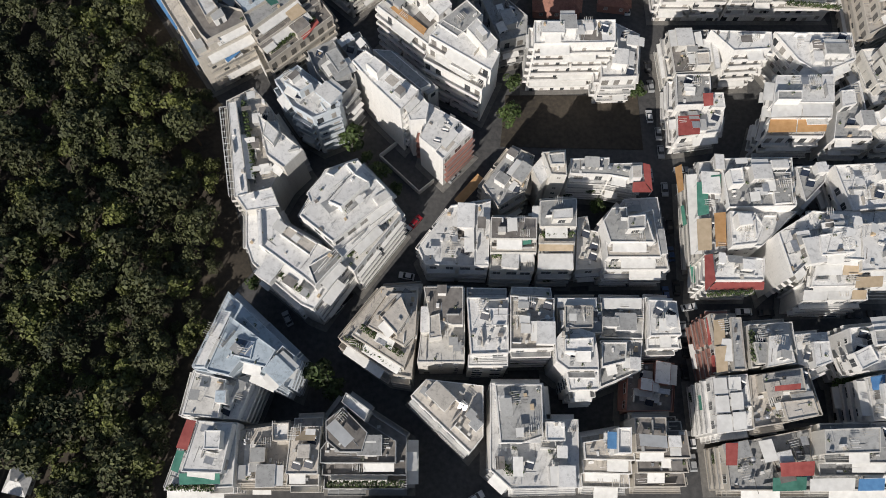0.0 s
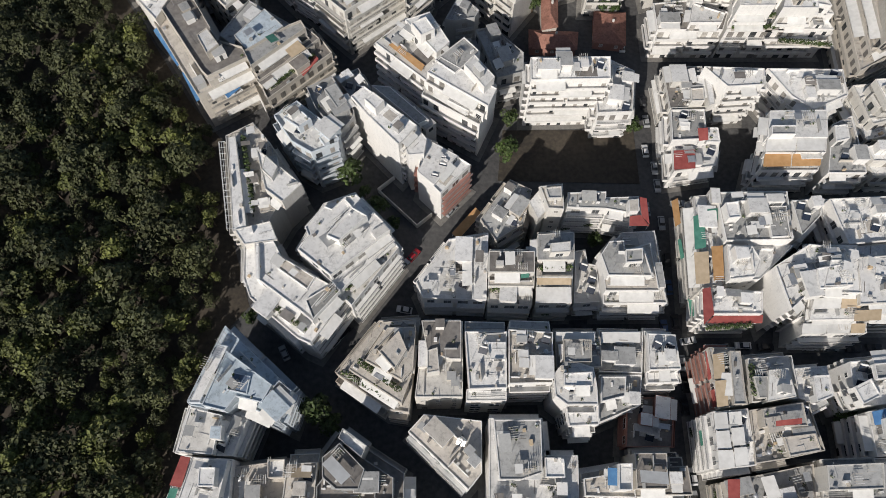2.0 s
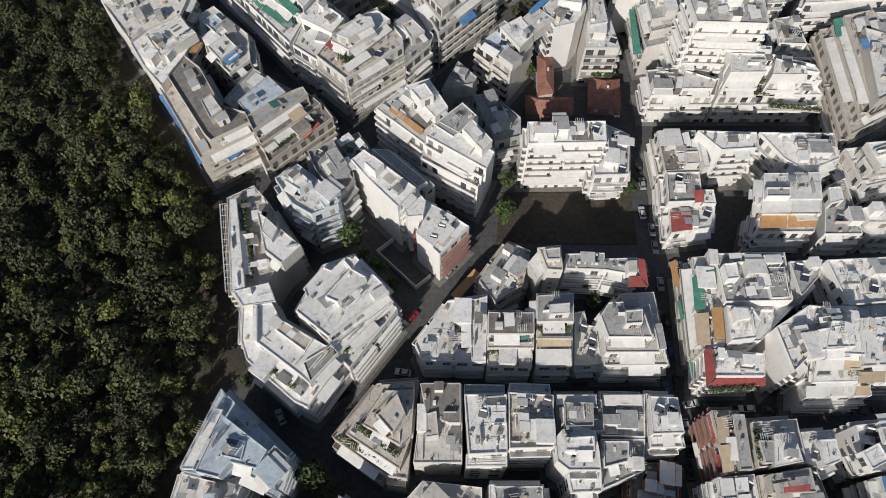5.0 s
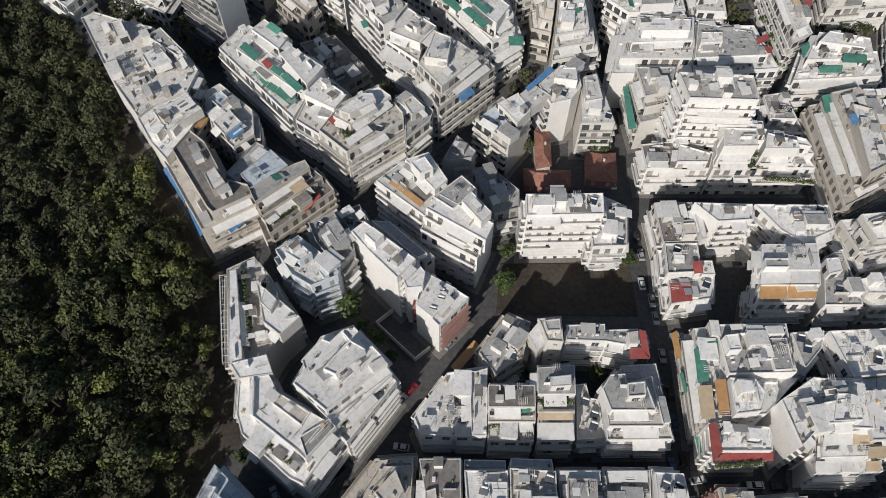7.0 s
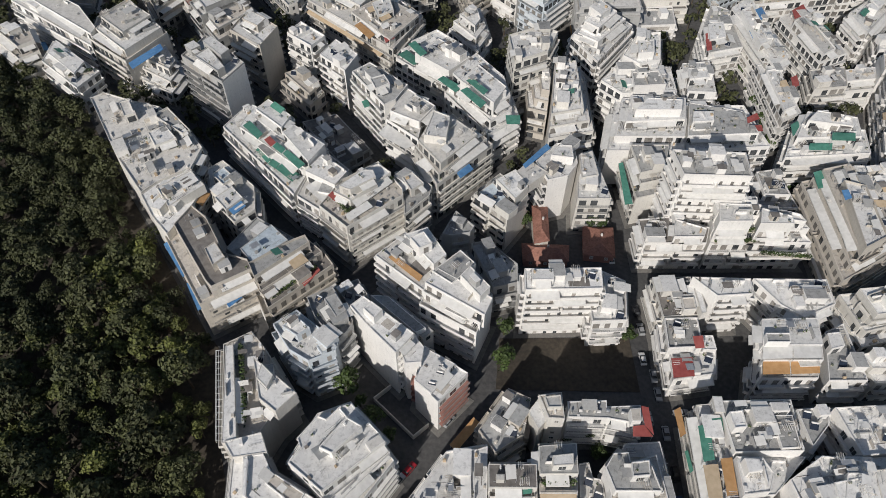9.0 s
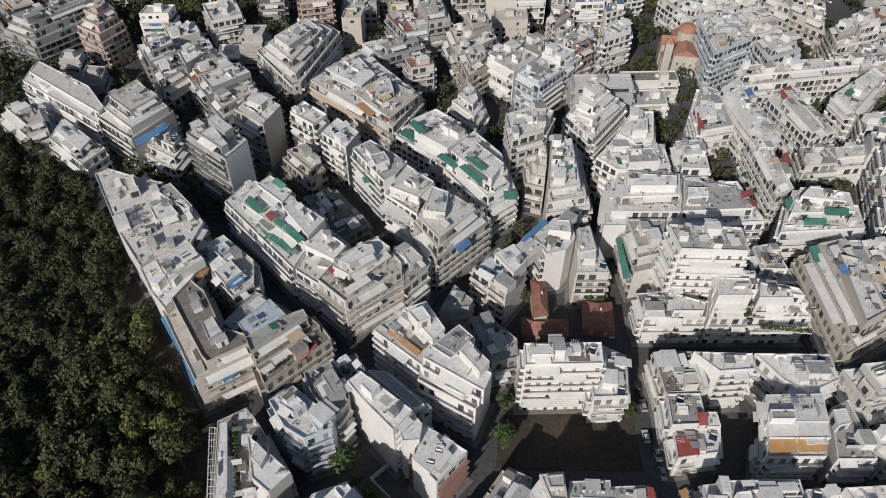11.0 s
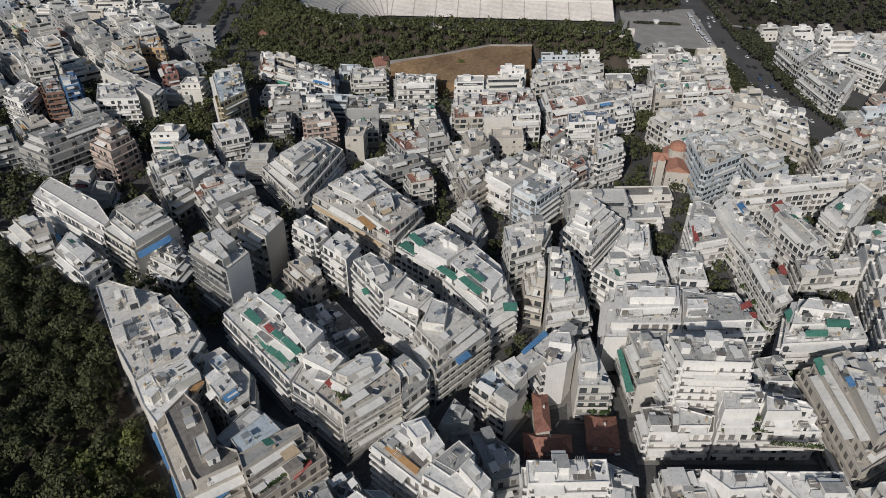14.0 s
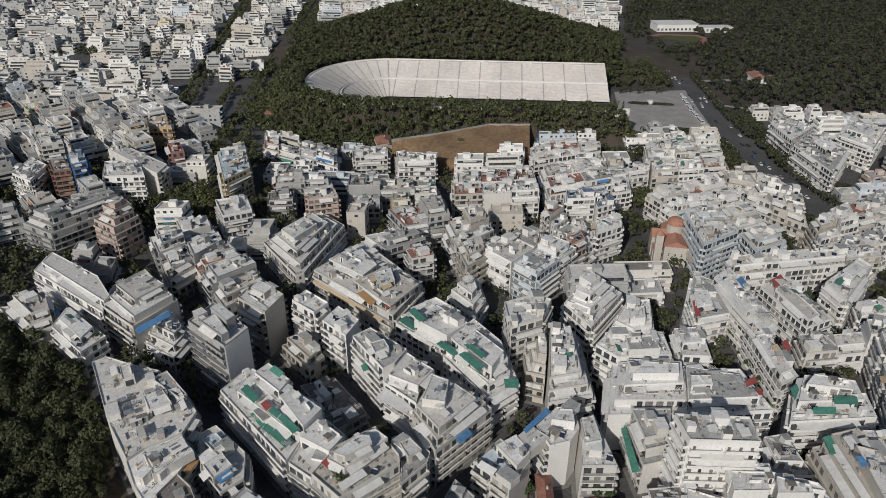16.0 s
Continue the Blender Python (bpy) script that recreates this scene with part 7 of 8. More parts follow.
block("w", "s", 6, 0, [(84.6, 327.0), (94.2, 332.7), (93.9, 353.8), (84.8, 349.1)])
block("b", "w", 7, 0, [(124.0, 280.3), (145.6, 294.2), (142.3, 323.8), (125.9, 315.5)])
block("r", "r", 5, 0, [(-168.3, 412.4), (-161.1, 416.5), (-168.8, 431.2), (-175.8, 427.9)])
block("c", "c", 6, 0, [(-161.7, 371.4), (-160.7, 385.5), (-206.2, 424.5), (-207.1, 412.0)])
block("w", "w", 5, 0, [(-110.5, 321.0), (-97.0, 327.9), (-104.5, 346.6), (-119.8, 340.5)])
block("w", "w", 6, 0, [(-228.3, 359.1), (-230.7, 383.0), (-246.0, 395.9), (-244.7, 370.6)])
block("g", "d", 4, 0, [(-92.6, 347.3), (-79.8, 348.9), (-81.3, 362.2), (-95.5, 358.1)])
block("p", "k", 6, 0, [(-68.9, 335.8), (-53.2, 340.4), (-56.8, 351.0), (-72.0, 348.5)])
block("c", "w", 5, 0, [(-51.3, 407.6), (-30.9, 410.8), (-31.7, 422.0), (-54.0, 426.0)])
block("w", "w", 5, 0, [(-23.9, 398.2), (-0.6, 400.3), (-1.7, 412.1), (-25.9, 415.9)])
block("g", "g", 6, 2, [(-222.9, 308.2), (-209.9, 315.9), (-222.2, 334.0), (-235.5, 326.9)])

# an unseen block, added behind the start of the walk to shade the street
block("c", "k", 5, 0, [(-22.0, -24.0), (4.0, -27.0), (4.0, -7.0), (-20.0, -5.0)], calm=True)

FIXED, PLAN = PLAN, []

def fill(floors, quad):
    """A stretch of the town further off: rows of lots between streets."""
    (ax, ay), (bx, by), (cx, cy), (dx, dy) = quad
    rng = random.Random(int(ax * 7 + ay * 13 + 5000))
    lot = 15.0 if cy < 360 else 19.0
    nu = max(1, round((math.dist(quad[0], quad[1]) + math.dist(quad[2], quad[3])) / 2 / lot))
    nv = max(1, round((math.dist(quad[1], quad[2]) + math.dist(quad[3], quad[0])) / 2 / lot))

    def at(u, v):
        return ((ax * (1 - u) + bx * u) * (1 - v) + (dx * (1 - u) + cx * u) * v, (ay * (1 - u) + by * u) * (1 - v) + (dy * (1 - u) + cy * u) * v)
    us = [(i + (rng.uniform(-0.15, 0.15) if 0 < i < nu else 0)) / nu for i in range(nu + 1)]
    vs = [(j + (rng.uniform(-0.1, 0.1) if 0 < j < nv else 0)) / nv for j in range(nv + 1)]
    for i in range(nu):
        for j in range(nv):
            q = [at(us[i], vs[j]), at(us[i + 1], vs[j]), at(us[i + 1], vs[j + 1]), at(us[i], vs[j + 1])]
            if area(q) < 0:
                q = q[::-1]
                cut = [3.5 if j % 2 and j < nv - 1 else 0.3, 4.0 if i % 4 == 0 and i else 0.05, 1.5 if j % 2 else 0.3, 4.0 if i % 4 == 3 and i < nu - 1 else 0.05]
            else:
                cut = [1.5 if j % 2 else 0.3, 4.0 if i % 4 == 3 and i < nu - 1 else 0.05, 3.5 if j % 2 and j < nv - 1 else 0.3, 4.0 if i % 4 == 0 and i else 0.05]
            q = inset(q, cut)
            if area(q) > 40:
                block((rng.choice("wwwwwwcck") if (ax + cx) > 40 else rng.choice("wwccckggg")) if rng.random() > 0.06 else rng.choice("pykbc"), rng.choice("wwwwccgkr" if (ax + cx) > 40 else "wwccggkkdr"), max(3, floors + (rng.choice((-2, -1, -1, 0, 0, 0, 1)) if cy < 330 else rng.choice((-1, -1, 0, 0, 0)) if ax + cx > 40 else rng.choice((-3, -2, -2, -1, -1, 0)))), rng.choice((0, 1, 1, 1)), [(round(x, 1), round(y, 1)) for x, y in q])


fill(6, [(-145.3, 309.3), (-118.2, 322.7), (-101.6, 289.6), (-118.1, 261.4)])
fill(6, [(-121.1, 289.5), (-102.6, 295.4), (-72.9, 258.2), (-88.0, 239.9)])
fill(6, [(-86.7, 299.7), (-64.5, 330.0), (-37.7, 300.1), (-62.4, 254.9)])
fill(6, [(-55.6, 273.4), (-39.6, 305.0), (-16.1, 281.7), (-34.0, 263.3)])
fill(5, [(-38.9, 310.9), (-16.5, 320.9), (10.2, 279.1), (-5.3, 266.1)])
fill(6, [(3.9, 314.8), (23.3, 326.4), (33.4, 290.4), (13.7, 268.6)])
fill(6, [(22.6, 281.9), (43.0, 304.3), (65.7, 282.2), (43.9, 256.4)])
fill(6, [(-51.5, 379.1), (1.1, 377.8), (2.7, 346.7), (-48.9, 344.7)])
fill(6, [(9.7, 375.3), (56.6, 381.9), (57.1, 347.1), (9.7, 342.2)])
fill(6, [(-25.8, 330.3), (4.1, 337.7), (6.9, 319.5), (-16.0, 310.2)])
fill(6, [(-95.7, 380.4), (-62.8, 379.0), (-56.1, 352.4), (-88.0, 345.9)])
fill(5, [(-124.2, 477.0), (-66.4, 436.2), (-62.1, 403.2), (-115.5, 437.8)])
fill(5, [(62.6, 439.8), (110.6, 451.8), (107.4, 425.1), (61.5, 406.4)])
fill(6, [(56.1, 328.8), (73.3, 351.1), (77.3, 293.6), (64.4, 282.1)])
fill(6, [(85.1, 355.2), (99.2, 361.7), (92.5, 305.8), (77.9, 296.6)])
fill(6, [(117.4, 351.5), (162.5, 376.7), (171.2, 348.1), (126.8, 325.8)])
fill(6, [(134.6, 322.5), (168.3, 336.8), (170.5, 294.2), (136.6, 277.1)])
fill(6, [(133.0, 274.4), (211.3, 288.6), (178.2, 215.0), (127.3, 207.6)])
fill(6, [(51.3, 256.4), (76.5, 276.8), (80.9, 251.8), (59.1, 226.0)])
fill(6, [(-241.4, 291.6), (-208.2, 310.1), (-237.7, 337.3), (-273.1, 322.9)])
fill(6, [(141.5, 441.2), (189.4, 447.5), (179.4, 390.3), (128.7, 380.8)])
fill(6, [(103.9, 406.8), (135.1, 417.3), (124.4, 365.2), (99.7, 356.9)])
fill(6, [(62.6, 389.2), (98.8, 399.0), (101.6, 365.0), (63.5, 348.7)])
fill(6, [(171.8, 388.4), (211.7, 371.1), (192.0, 316.2), (174.4, 344.3)])
fill(6, [(192.0, 316.2), (250.0, 352.6), (225.6, 294.5), (186.7, 282.9)])
fill(6, [(167.5, 211.3), (205.1, 222.6), (183.3, 163.1), (153.6, 173.6)])

# the nearest three hundred blocks are things of their own; the town beyond them is one mesh
FIRST = len(FIXED)
def clear(q):
    """True where a lot keeps off the blocks that stand already."""
    pts = q + [centre(q)]
    for b in FIXED:
        wide = inset(b[4], -1.0)
        if any(inside(wide, *v) for v in pts) or any(inside(q, *v) for v in b[4] + [centre(b[4])]):
            return False
    return not any(inside(g, *centre(q)) for g in GROVES)


# small stands of trees between the blocks
GROVES = [[(-163, 340), (-125, 340), (-128, 376), (-163, 372)], [(110, 358), (128, 358), (132, 380), (112, 380)], [(124, 396), (138, 396), (138, 412), (124, 412)], [(82, 438), (94, 438), (94, 452), (82, 452)], [(8, 334), (20, 334), (20, 345), (8, 345)]]
PLAN = FIXED + sorted([b for b in PLAN if clear(b[4])], key=lambda b: math.hypot(*centre(b[4])))


OPEN_LAND = [
    [(-260, -60), (-62, -60)] + EDGE + [(-260, 250)],
    [(-128, 470), (-60, 462), (-36, 460), (-30, 440), (0, 428), (26, 424), (62, 440), (68, 476), (135, 470), (145, 495), (232, 495), (250, 560), (330, 535), (500, 540), (700, 600), (800, 1200), (300, 1200), (235, 880), (120, 860), (-60, 870), (-160, 870), (-138, 600)],
    [(194, 300), (214, 300), (205, 400), (204, 470), (216, 500), (242, 500), (230, 440), (232, 330), (240, 300)],
    [(-132, 380), (-118, 380), (-138, 445), (-140, 613), (-160, 862), (-182, 1190), (-198, 1190), (-176, 862), (-154, 613), (-152, 445)],
    [(98, 292), (134, 288), (146, 350), (106, 352)],
    [(-203, 540), (-211, 540), (-248, 798), (-300, 1190), (-288, 1190), (-239, 798)],
    [(-172, 530), (-180, 530), (-190, 625), (-183, 625)],
] + GROVES


def free(x, y):
    return not any(inside(p, x, y) for p in OPEN_LAND) and not any(b[0] - 2 < x < b[1] + 2 and b[2] - 2 < y < b[3] + 2 and inside(p, x, y) for p, b in GRID.get((int(x // 40), int(y // 40)), ()))


GRID = {}
for b in PLAN:
    poly = inset(b[4], -1.2)
    xs, ys = [p[0] for p in poly], [p[1] for p in poly]
    box = (min(xs), max(xs), min(ys), max(ys))
    for i in range(int(box[0] // 40), int(box[1] // 40) + 1):
        for j in range(int(box[2] // 40), int(box[3] // 40) + 1):
            GRID.setdefault((i, j), []).append((poly, box))
rng = random.Random(77)
MORE, YARDS = [], []
SLANTED = [(-160, 300), (-160, 470), (-190, 540), (-450, 600), (-600, 560), (-420, 255)]
v0, row = 255.0, 0
while v0 < 1190:
    deep = rng.uniform(11.5, 15.0)
    side = -0.70 * v0 - 60 + rng.uniform(0, 20)
    run = 0
    while side < 0.72 * v0 + 60:
        w = rng.choice((9.5, 11, 12.5, 14, 17, 21, 26))
        lean = (0.16 if side > 0 else -0.3 if row % 5 < 3 else 0.12) + rng.uniform(-0.08, 0.08)
        x0, y0 = side, v0 + lean * side * 0.35 + rng.uniform(-1.0, 1.0)
        d = deep + rng.uniform(-1.5, 1.0)
        q = [(x0, y0), (x0 + w, y0 + lean * w * 0.35), (x0 + w + lean * 0.5 * d, y0 + d + lean * w * 0.35), (x0 + lean * 0.5 * d, y0 + d)]
        mid = centre(q)
        if inside(SLANTED, *mid):
            pass
        elif rng.random() < (0.2 if mid[0] < -60 else 0.13):
            YARDS.append(mid)
        elif all(free(*p) for p in q) and free(*mid):
            MORE.append(("", "w", rng.choice((2, 3, 3, 4, 4, 5, 5, 6)), rng.choice((0, 1, 2)), q, (), (), (), (), (), "", None, False))
        side += w + 0.15
        run += w
        if run > rng.uniform(45, 80):
            side += rng.uniform(6, 9)
            run = 0
    v0 += deep + (rng.uniform(0.3, 1.5) if row % 2 == 0 else rng.uniform(7, 10))
    row += 1
for i in range(-16, 17):
    for j in range(-26, 27):
        w, d = 15.0 + 3.0 * ((i * 7 + j * 3) % 3), 12.5
        u, v = i * 20.0 + rng.uniform(-1, 1), j * 13.2 + (7.5 if j % 2 else 0.0)
        q = [(-290 + 0.66 * a + 0.75 * b, 420 - 0.75 * a + 0.66 * b) for a, b in ((u, v), (u + w, v), (u + w, v + d), (u, v + d))]
        mid = centre(q)
        if inside(SLANTED, *mid) and abs(mid[0]) < 0.72 * mid[1] + 60:
            if rng.random() < 0.16:
                YARDS.append(mid)
            elif all(free(*p) for p in q) and free(*mid):
                MORE.append(("", "w", rng.choice((3, 4, 4, 5, 5, 6, 7)), rng.choice((0, 1, 2)), q, (), (), (), (), (), "", None, False))
PLAN += sorted(MORE, key=lambda b: math.hypot(*centre(b[4])))
NEAR = FIRST + 122
for k, (wall, roof, floors, back, poly, blinds, tops, volumes, canopies, hedges, fronts, blind, calm) in enumerate(PLAN):
    xs, ys = [p[0] for p in poly], [p[1] for p in poly]
    if k < NEAR + 100:
        FOOTPRINTS.append((poly, (min(xs), max(xs), min(ys), max(ys)), k, floors))
pavement, town = Shape(), Shape()
for k, (wall, roof, floors, back, poly, blinds, tops, volumes, canopies, hedges, fronts, blind, calm) in enumerate(PLAN):
    far = centre(poly)[1]
    if k < NEAR:
        building(wall, roof, floors, back, poly, blinds, tops, volumes, canopies, hedges, fronts, blind, calm, 2 if far < 88 else 1, k)
    else:
        far_block(town, poly, floors, rng, wall)
    if far < 300:
        pavement.prism(inset(poly, -1.5), 0.0, 0.12 + 0.004 * (k % 9), 0, True, False)
tagged(part("pavement", pavement, KERB), "worn concrete pavements along the blocks", "pavement", kind="structure")
tagged(part("distant_town", town, FAR_SLOTS), "distant white apartment blocks packed along narrow streets", "buildings", kind="stuff")

# ---------------------------------------------------------------- the wood
def left_of_edge(x, y):
    for (ax, ay), (bx, by) in zip(EDGE, EDGE[1:]):
        if ay <= y < by:
            return x < ax + (bx - ax) * (y - ay) / (by - ay) - 2.0
    return False


rng = random.Random(5)
spots = []
step = 4.8
for j in range(int(275 / step)):
    for i in range(int(150 / step)):
        x, y = -205 + i * step + rng.uniform(-1.5, 1.5) + (j % 2) * step / 2, -28 + j * step + rng.uniform(-1.5, 1.5)
        if left_of_edge(x, y) and x > -122 - 0.40 * max(0, y) and math.dist((x, y), (-99, 3)) > 6.5:
            spots.append((x, y))
spots.sort(key=lambda p: -p[0] * 1.0 + abs(p[1] - 80) * 0.25)
for x, y in spots[:300]:
    tree(PINES, x, y, rng, "dark green pine in a dense hillside wood", "trees of the wood")
far_v, far_f, base_index = [], [], 0
kinds = []
for trunk, crown in PINES:
    v = np.empty(len(crown.vertices) * 3)
    crown.vertices.foreach_get("co", v)
    f = np.empty(len(crown.polygons) * 3, int)
    crown.polygons.foreach_get("vertices", f)
    kinds.append((v.reshape(-1, 3), f.reshape(-1, 3)))
for x, y in spots[300:]:
    v, f = rng.choice(kinds)
    a, k = rng.uniform(0, 6.28), rng.choice((0.72, 0.9, 1.0, 1.15, 1.3, 1.5)) * rng.uniform(0.92, 1.08)
    co, si = math.cos(a) * k, math.sin(a) * k
    w = np.stack([v[:, 0] * co - v[:, 1] * si + x, v[:, 0] * si + v[:, 1] * co + y, v[:, 2] * k], 1)
    far_v.append(w)
    far_f.append(f + base_index)
    base_index += len(v)
if far_v:
    me = bpy.data.meshes.new("wood")
    me.from_pydata(np.concatenate(far_v).tolist(), [], np.concatenate(far_f).tolist())
    me.materials.append(LEAF["pine"])
    tagged(part("wood", me, None), "dense dark green wood on the hillside", "trees", kind="stuff")

# woods round the stadium and beyond the avenue
def scatter(poly, step, seed, keep=lambda x, y: True):
    r = random.Random(seed)
    xs, ys = [p[0] for p in poly], [p[1] for p in poly]
    out, y = [], min(ys)
    while y < max(ys):
        x = min(xs)
        while x < max(xs):
            p = (x + r.uniform(-0.4, 0.4) * step, y + r.uniform(-0.4, 0.4) * step)
            if inside(poly, *p) and keep(*p):
                out.append(p)
            x += step
        y += step
    return out


def off_road(x, y):
    return gap(ROUTE, x, y) > (13.0 if y < 735 else 8.0) and all(gap(p, x, y) > 5.5 for p in PATHS) and not inside(SPORTS, x, y) and not (262 < x < 368 and 868 < y < 925) and not (296 < x < 326 and 640 < y < 668)


woods("wood", "dark wooded hill behind the stadium", scatter([(-142, 590), (-60, 640), (150, 632), (168, 640), (205, 760), (205, 830), (120, 870), (-60, 880), (-160, 870), (-154, 740)], 6.2, 1, lambda x, y: axis_gap(x, y) > 73), LEAF["pine"], 1, (6.5, 10), 45, 1.3, rise)
woods("wood", "dark green trees on the bank round the stadium", scatter([(-138, 466), (-60, 458), (-36, 443), (5, 456), (38, 474), (69, 474), (75, 463), (141, 461), (143, 500), (60, 520), (-90, 640), (-150, 640), (-150, 470)], 4.4, 2, lambda x, y: 73 < axis_gap(x, y) < 118), LEAF["pine"], 2, (6.5, 11), 60, 0.9, rise)
# the park's cloud shade is in the leaf colour
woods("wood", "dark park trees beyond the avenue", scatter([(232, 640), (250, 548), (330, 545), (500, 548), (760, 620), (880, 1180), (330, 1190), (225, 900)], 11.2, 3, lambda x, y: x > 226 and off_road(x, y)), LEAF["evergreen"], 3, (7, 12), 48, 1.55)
woods("wood", "trees between the stadium and the avenue", scatter([(150, 622), (230, 628), (232, 690), (226, 745), (204, 800), (206, 890), (190, 900), (130, 860), (168, 640)], 7.0, 6, off_road), LEAF["pine"], 6, leaves=57)
for k in range(16):
    tree(CYPRESS, 20 + 8.3 * k + rng.uniform(-2, 2), 498.5 - 0.05 * (8.3 * k) + rng.uniform(-1, 1), rng, "slim dark cypress at the rim of the stadium", "cypresses", rise(20 + 8.3 * k, 498) - 0.5, 0.95)
for x, y in ((150, 540), (146, 530), (152, 612), (148, 604)):
    tree(CYPRESS, x, y, rng, "slim dark cypress at the rim of the stadium", "cypresses", 0.0, 1.0)
woods("wood", "dark green trees between the blocks", [q for k, g in enumerate(GROVES) for q in scatter(inset(g, 2.0), 4.8, 20 + k)], LEAF["pine"], 12, (8, 12), 90, 0.7)

woods("wood", "dark trees in yards between distant blocks", [(x + a, y + b) for x, y in YARDS if free(x, y) for a, b in ((-3, -3), (3, -2), (0, 4))], LEAF["pine"], 8, (6, 9), 45, 0.9)
woods("wood", "dark trees along a street far off", [(-207 - 0.142 * 7 * j + k, 545 + 7 * j) for j in range(90) for k in (-4, 4)] + [(-176 - 0.11 * 6 * j, 535 + 6 * j) for j in range(15)] + [(x + k, 440 + 7 * j) for j in range(100) for k, x in ((-8, -146 - 0.055 * 7 * j), (-3, -146 - 0.055 * 7 * j), (6, -146 - 0.055 * 7 * j), (11, -146 - 0.055 * 7 * j)) if (j * 7 + int(k)) % 5], LEAF["pine"], 9, (6, 9), 45, 0.9)
ALL = {}
for b in PLAN:
    poly = b[4]
    xs, ys = [p[0] for p in poly], [p[1] for p in poly]
    for i in range(int(min(xs) // 40), int(max(xs) // 40) + 1):
        for j in range(int(min(ys) // 40), int(max(ys) // 40) + 1):
            ALL.setdefault((i, j), []).append(poly)


def empty(x, y, r):
    """True where no block stands within r metres."""
    for k in range(8):
        u, v = x + r * math.cos(0.785 * k), y + r * math.sin(0.785 * k)
        if any(inside(p, u, v) for p in ALL.get((int(u // 40), int(v // 40)), ())):
            return False
    return gap(ROUTE, x, y) > 14 and not left_of_edge(x - 4, y) and y > 150 + 0.5 * abs(x) * (x < 0)


woods("wood", "dark trees in courtyards between the blocks", [p for p in scatter([(-300, 240), (-40, 160), (215, 160), (215, 330), (202, 490), (142, 478), (142, 455), (72, 455), (66, 425), (24, 405), (-36, 432), (-60, 455), (-130, 462), (-300, 462)], 5.4, 40) if empty(*p, 5.6) and not (106 < p[0] < 137 and 294 < p[1] < 328)], LEAF["pine"], 41, (6, 10), 54, 0.8)


def along(pts, offset, step, start=0.0):
    out, left = [], start
    for (ax, ay), (bx, by) in zip(pts, pts[1:]):
        d = math.dist((ax, ay), (bx, by))
        while left < d:
            f = left / d
            out.append((ax + (bx - ax) * f - (by - ay) / d * offset, ay + (by - ay) * f + (bx - ax) / d * offset, math.atan2(by - ay, bx - ax)))
            left += step
        left -= d
    return out


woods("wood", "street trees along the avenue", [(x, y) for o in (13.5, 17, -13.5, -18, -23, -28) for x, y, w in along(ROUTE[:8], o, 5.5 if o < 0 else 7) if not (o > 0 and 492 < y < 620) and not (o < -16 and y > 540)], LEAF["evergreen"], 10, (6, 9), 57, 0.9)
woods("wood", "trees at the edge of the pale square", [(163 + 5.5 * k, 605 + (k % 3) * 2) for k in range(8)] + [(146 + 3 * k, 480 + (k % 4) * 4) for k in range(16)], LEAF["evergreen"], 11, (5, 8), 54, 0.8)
for a, b in (((165, 576), (180, 574)), ((185, 573.5), (200, 571)), ((163, 512), (195, 505)), ((163, 508), (195, 501))):
    hedge(a, b, 4.2, 1.9, 0.14, "clipped dark green hedge on a pale square")
kiosk = thing("kiosk", 182.5, 576, "small white kiosk between hedges on the square", "kiosk", z=0.14)
hut, lid = Shape(), Shape()
hut.box((0, 0, 0), (4.0, 3.0, 2.6))
lid.box((0, 0, 2.6), (4.6, 3.6, 0.25))
part("wall", hut, WALL["w"], kiosk)
part("roof", lid, ROOF["w"], kiosk)
for x, y, big in ((124.8, 244, 1.0), (124.5, 234, 1.2), (123.7, 223, 1.1), (123, 211, 1.2), (122.8, 201, 1.0), (122.2, 191, 1.1), (122, 178, 1.2), (122.7, 169, 1.0), (-24.5, 91.5, 1.0), (-21, 87, 0.9), (-17, 82, 1.0), (-12.5, 77.5, 0.8), (28.7, 152, 0.9), (50, 151.5, 1.0), (53.5, 150.5, 0.9), (-30, 27.5, 1.6), (-26, 24, 1.3), (19.4, 110, 1.7), (18.2, 98.7, 1.5), (54.5, 107.5, 1.15), (41, 72.5, 0.9), (-48.5, 51, 0.7), (96.5, 25.5, 0.9), (74.5, 106.5, 0.7)):
    tree(STREET, x, y, rng, "green street tree between the blocks", "street trees", 0.0, big)


# ---------------------------------------------------------------- old houses and the church
house([(27.0, 135.5), (40.8, 135.1), (41.6, 141.1), (27.2, 142.0)], 3.5, 6, "r", "low old house under a red clay tile roof")
house([(46.5, 137.9), (55.7, 136.7), (56.9, 148.6), (47.7, 149.3)], 3.5, 6, "r", "low old house under a red clay tile roof")
house([(30.7, 140.4), (35.1, 141.4), (35.9, 156.1), (31.4, 156.1)], 6, 8, "k", "low old house under a red clay tile roof")
house([(-104.8, 499.6), (-82.8, 494.5), (-85.7, 520.5), (-109.2, 524.6)], 7, 9.5, "w", "low old house under a red clay tile roof")
house([(-134.9, 520.2), (-123.2, 510.5), (-128.6, 550.2), (-139.2, 550.0)], 6, 8.5, "c", "low old house under a red clay tile roof")
house([(-40.5, 448.1), (-31.1, 452.7), (-33.1, 466.7), (-44.0, 463.0)], 9, 11.5, "p", "low old house under a red clay tile roof")
house([(-280.6, 505.1), (-271.6, 513.5), (-285.2, 533.7), (-293.4, 524.7)], 8, 10, "w", "low old house under a red clay tile roof")
church(121, 310, radians(-12))
house([(298, 642), (310, 640), (312, 664), (300, 666)], 5, 8.5, "w", "low park house under a red clay tile roof")
house([(312, 645), (324, 643), (325, 652), (313, 654)], 4, 6.5, "w", "low park house under a red clay tile roof")
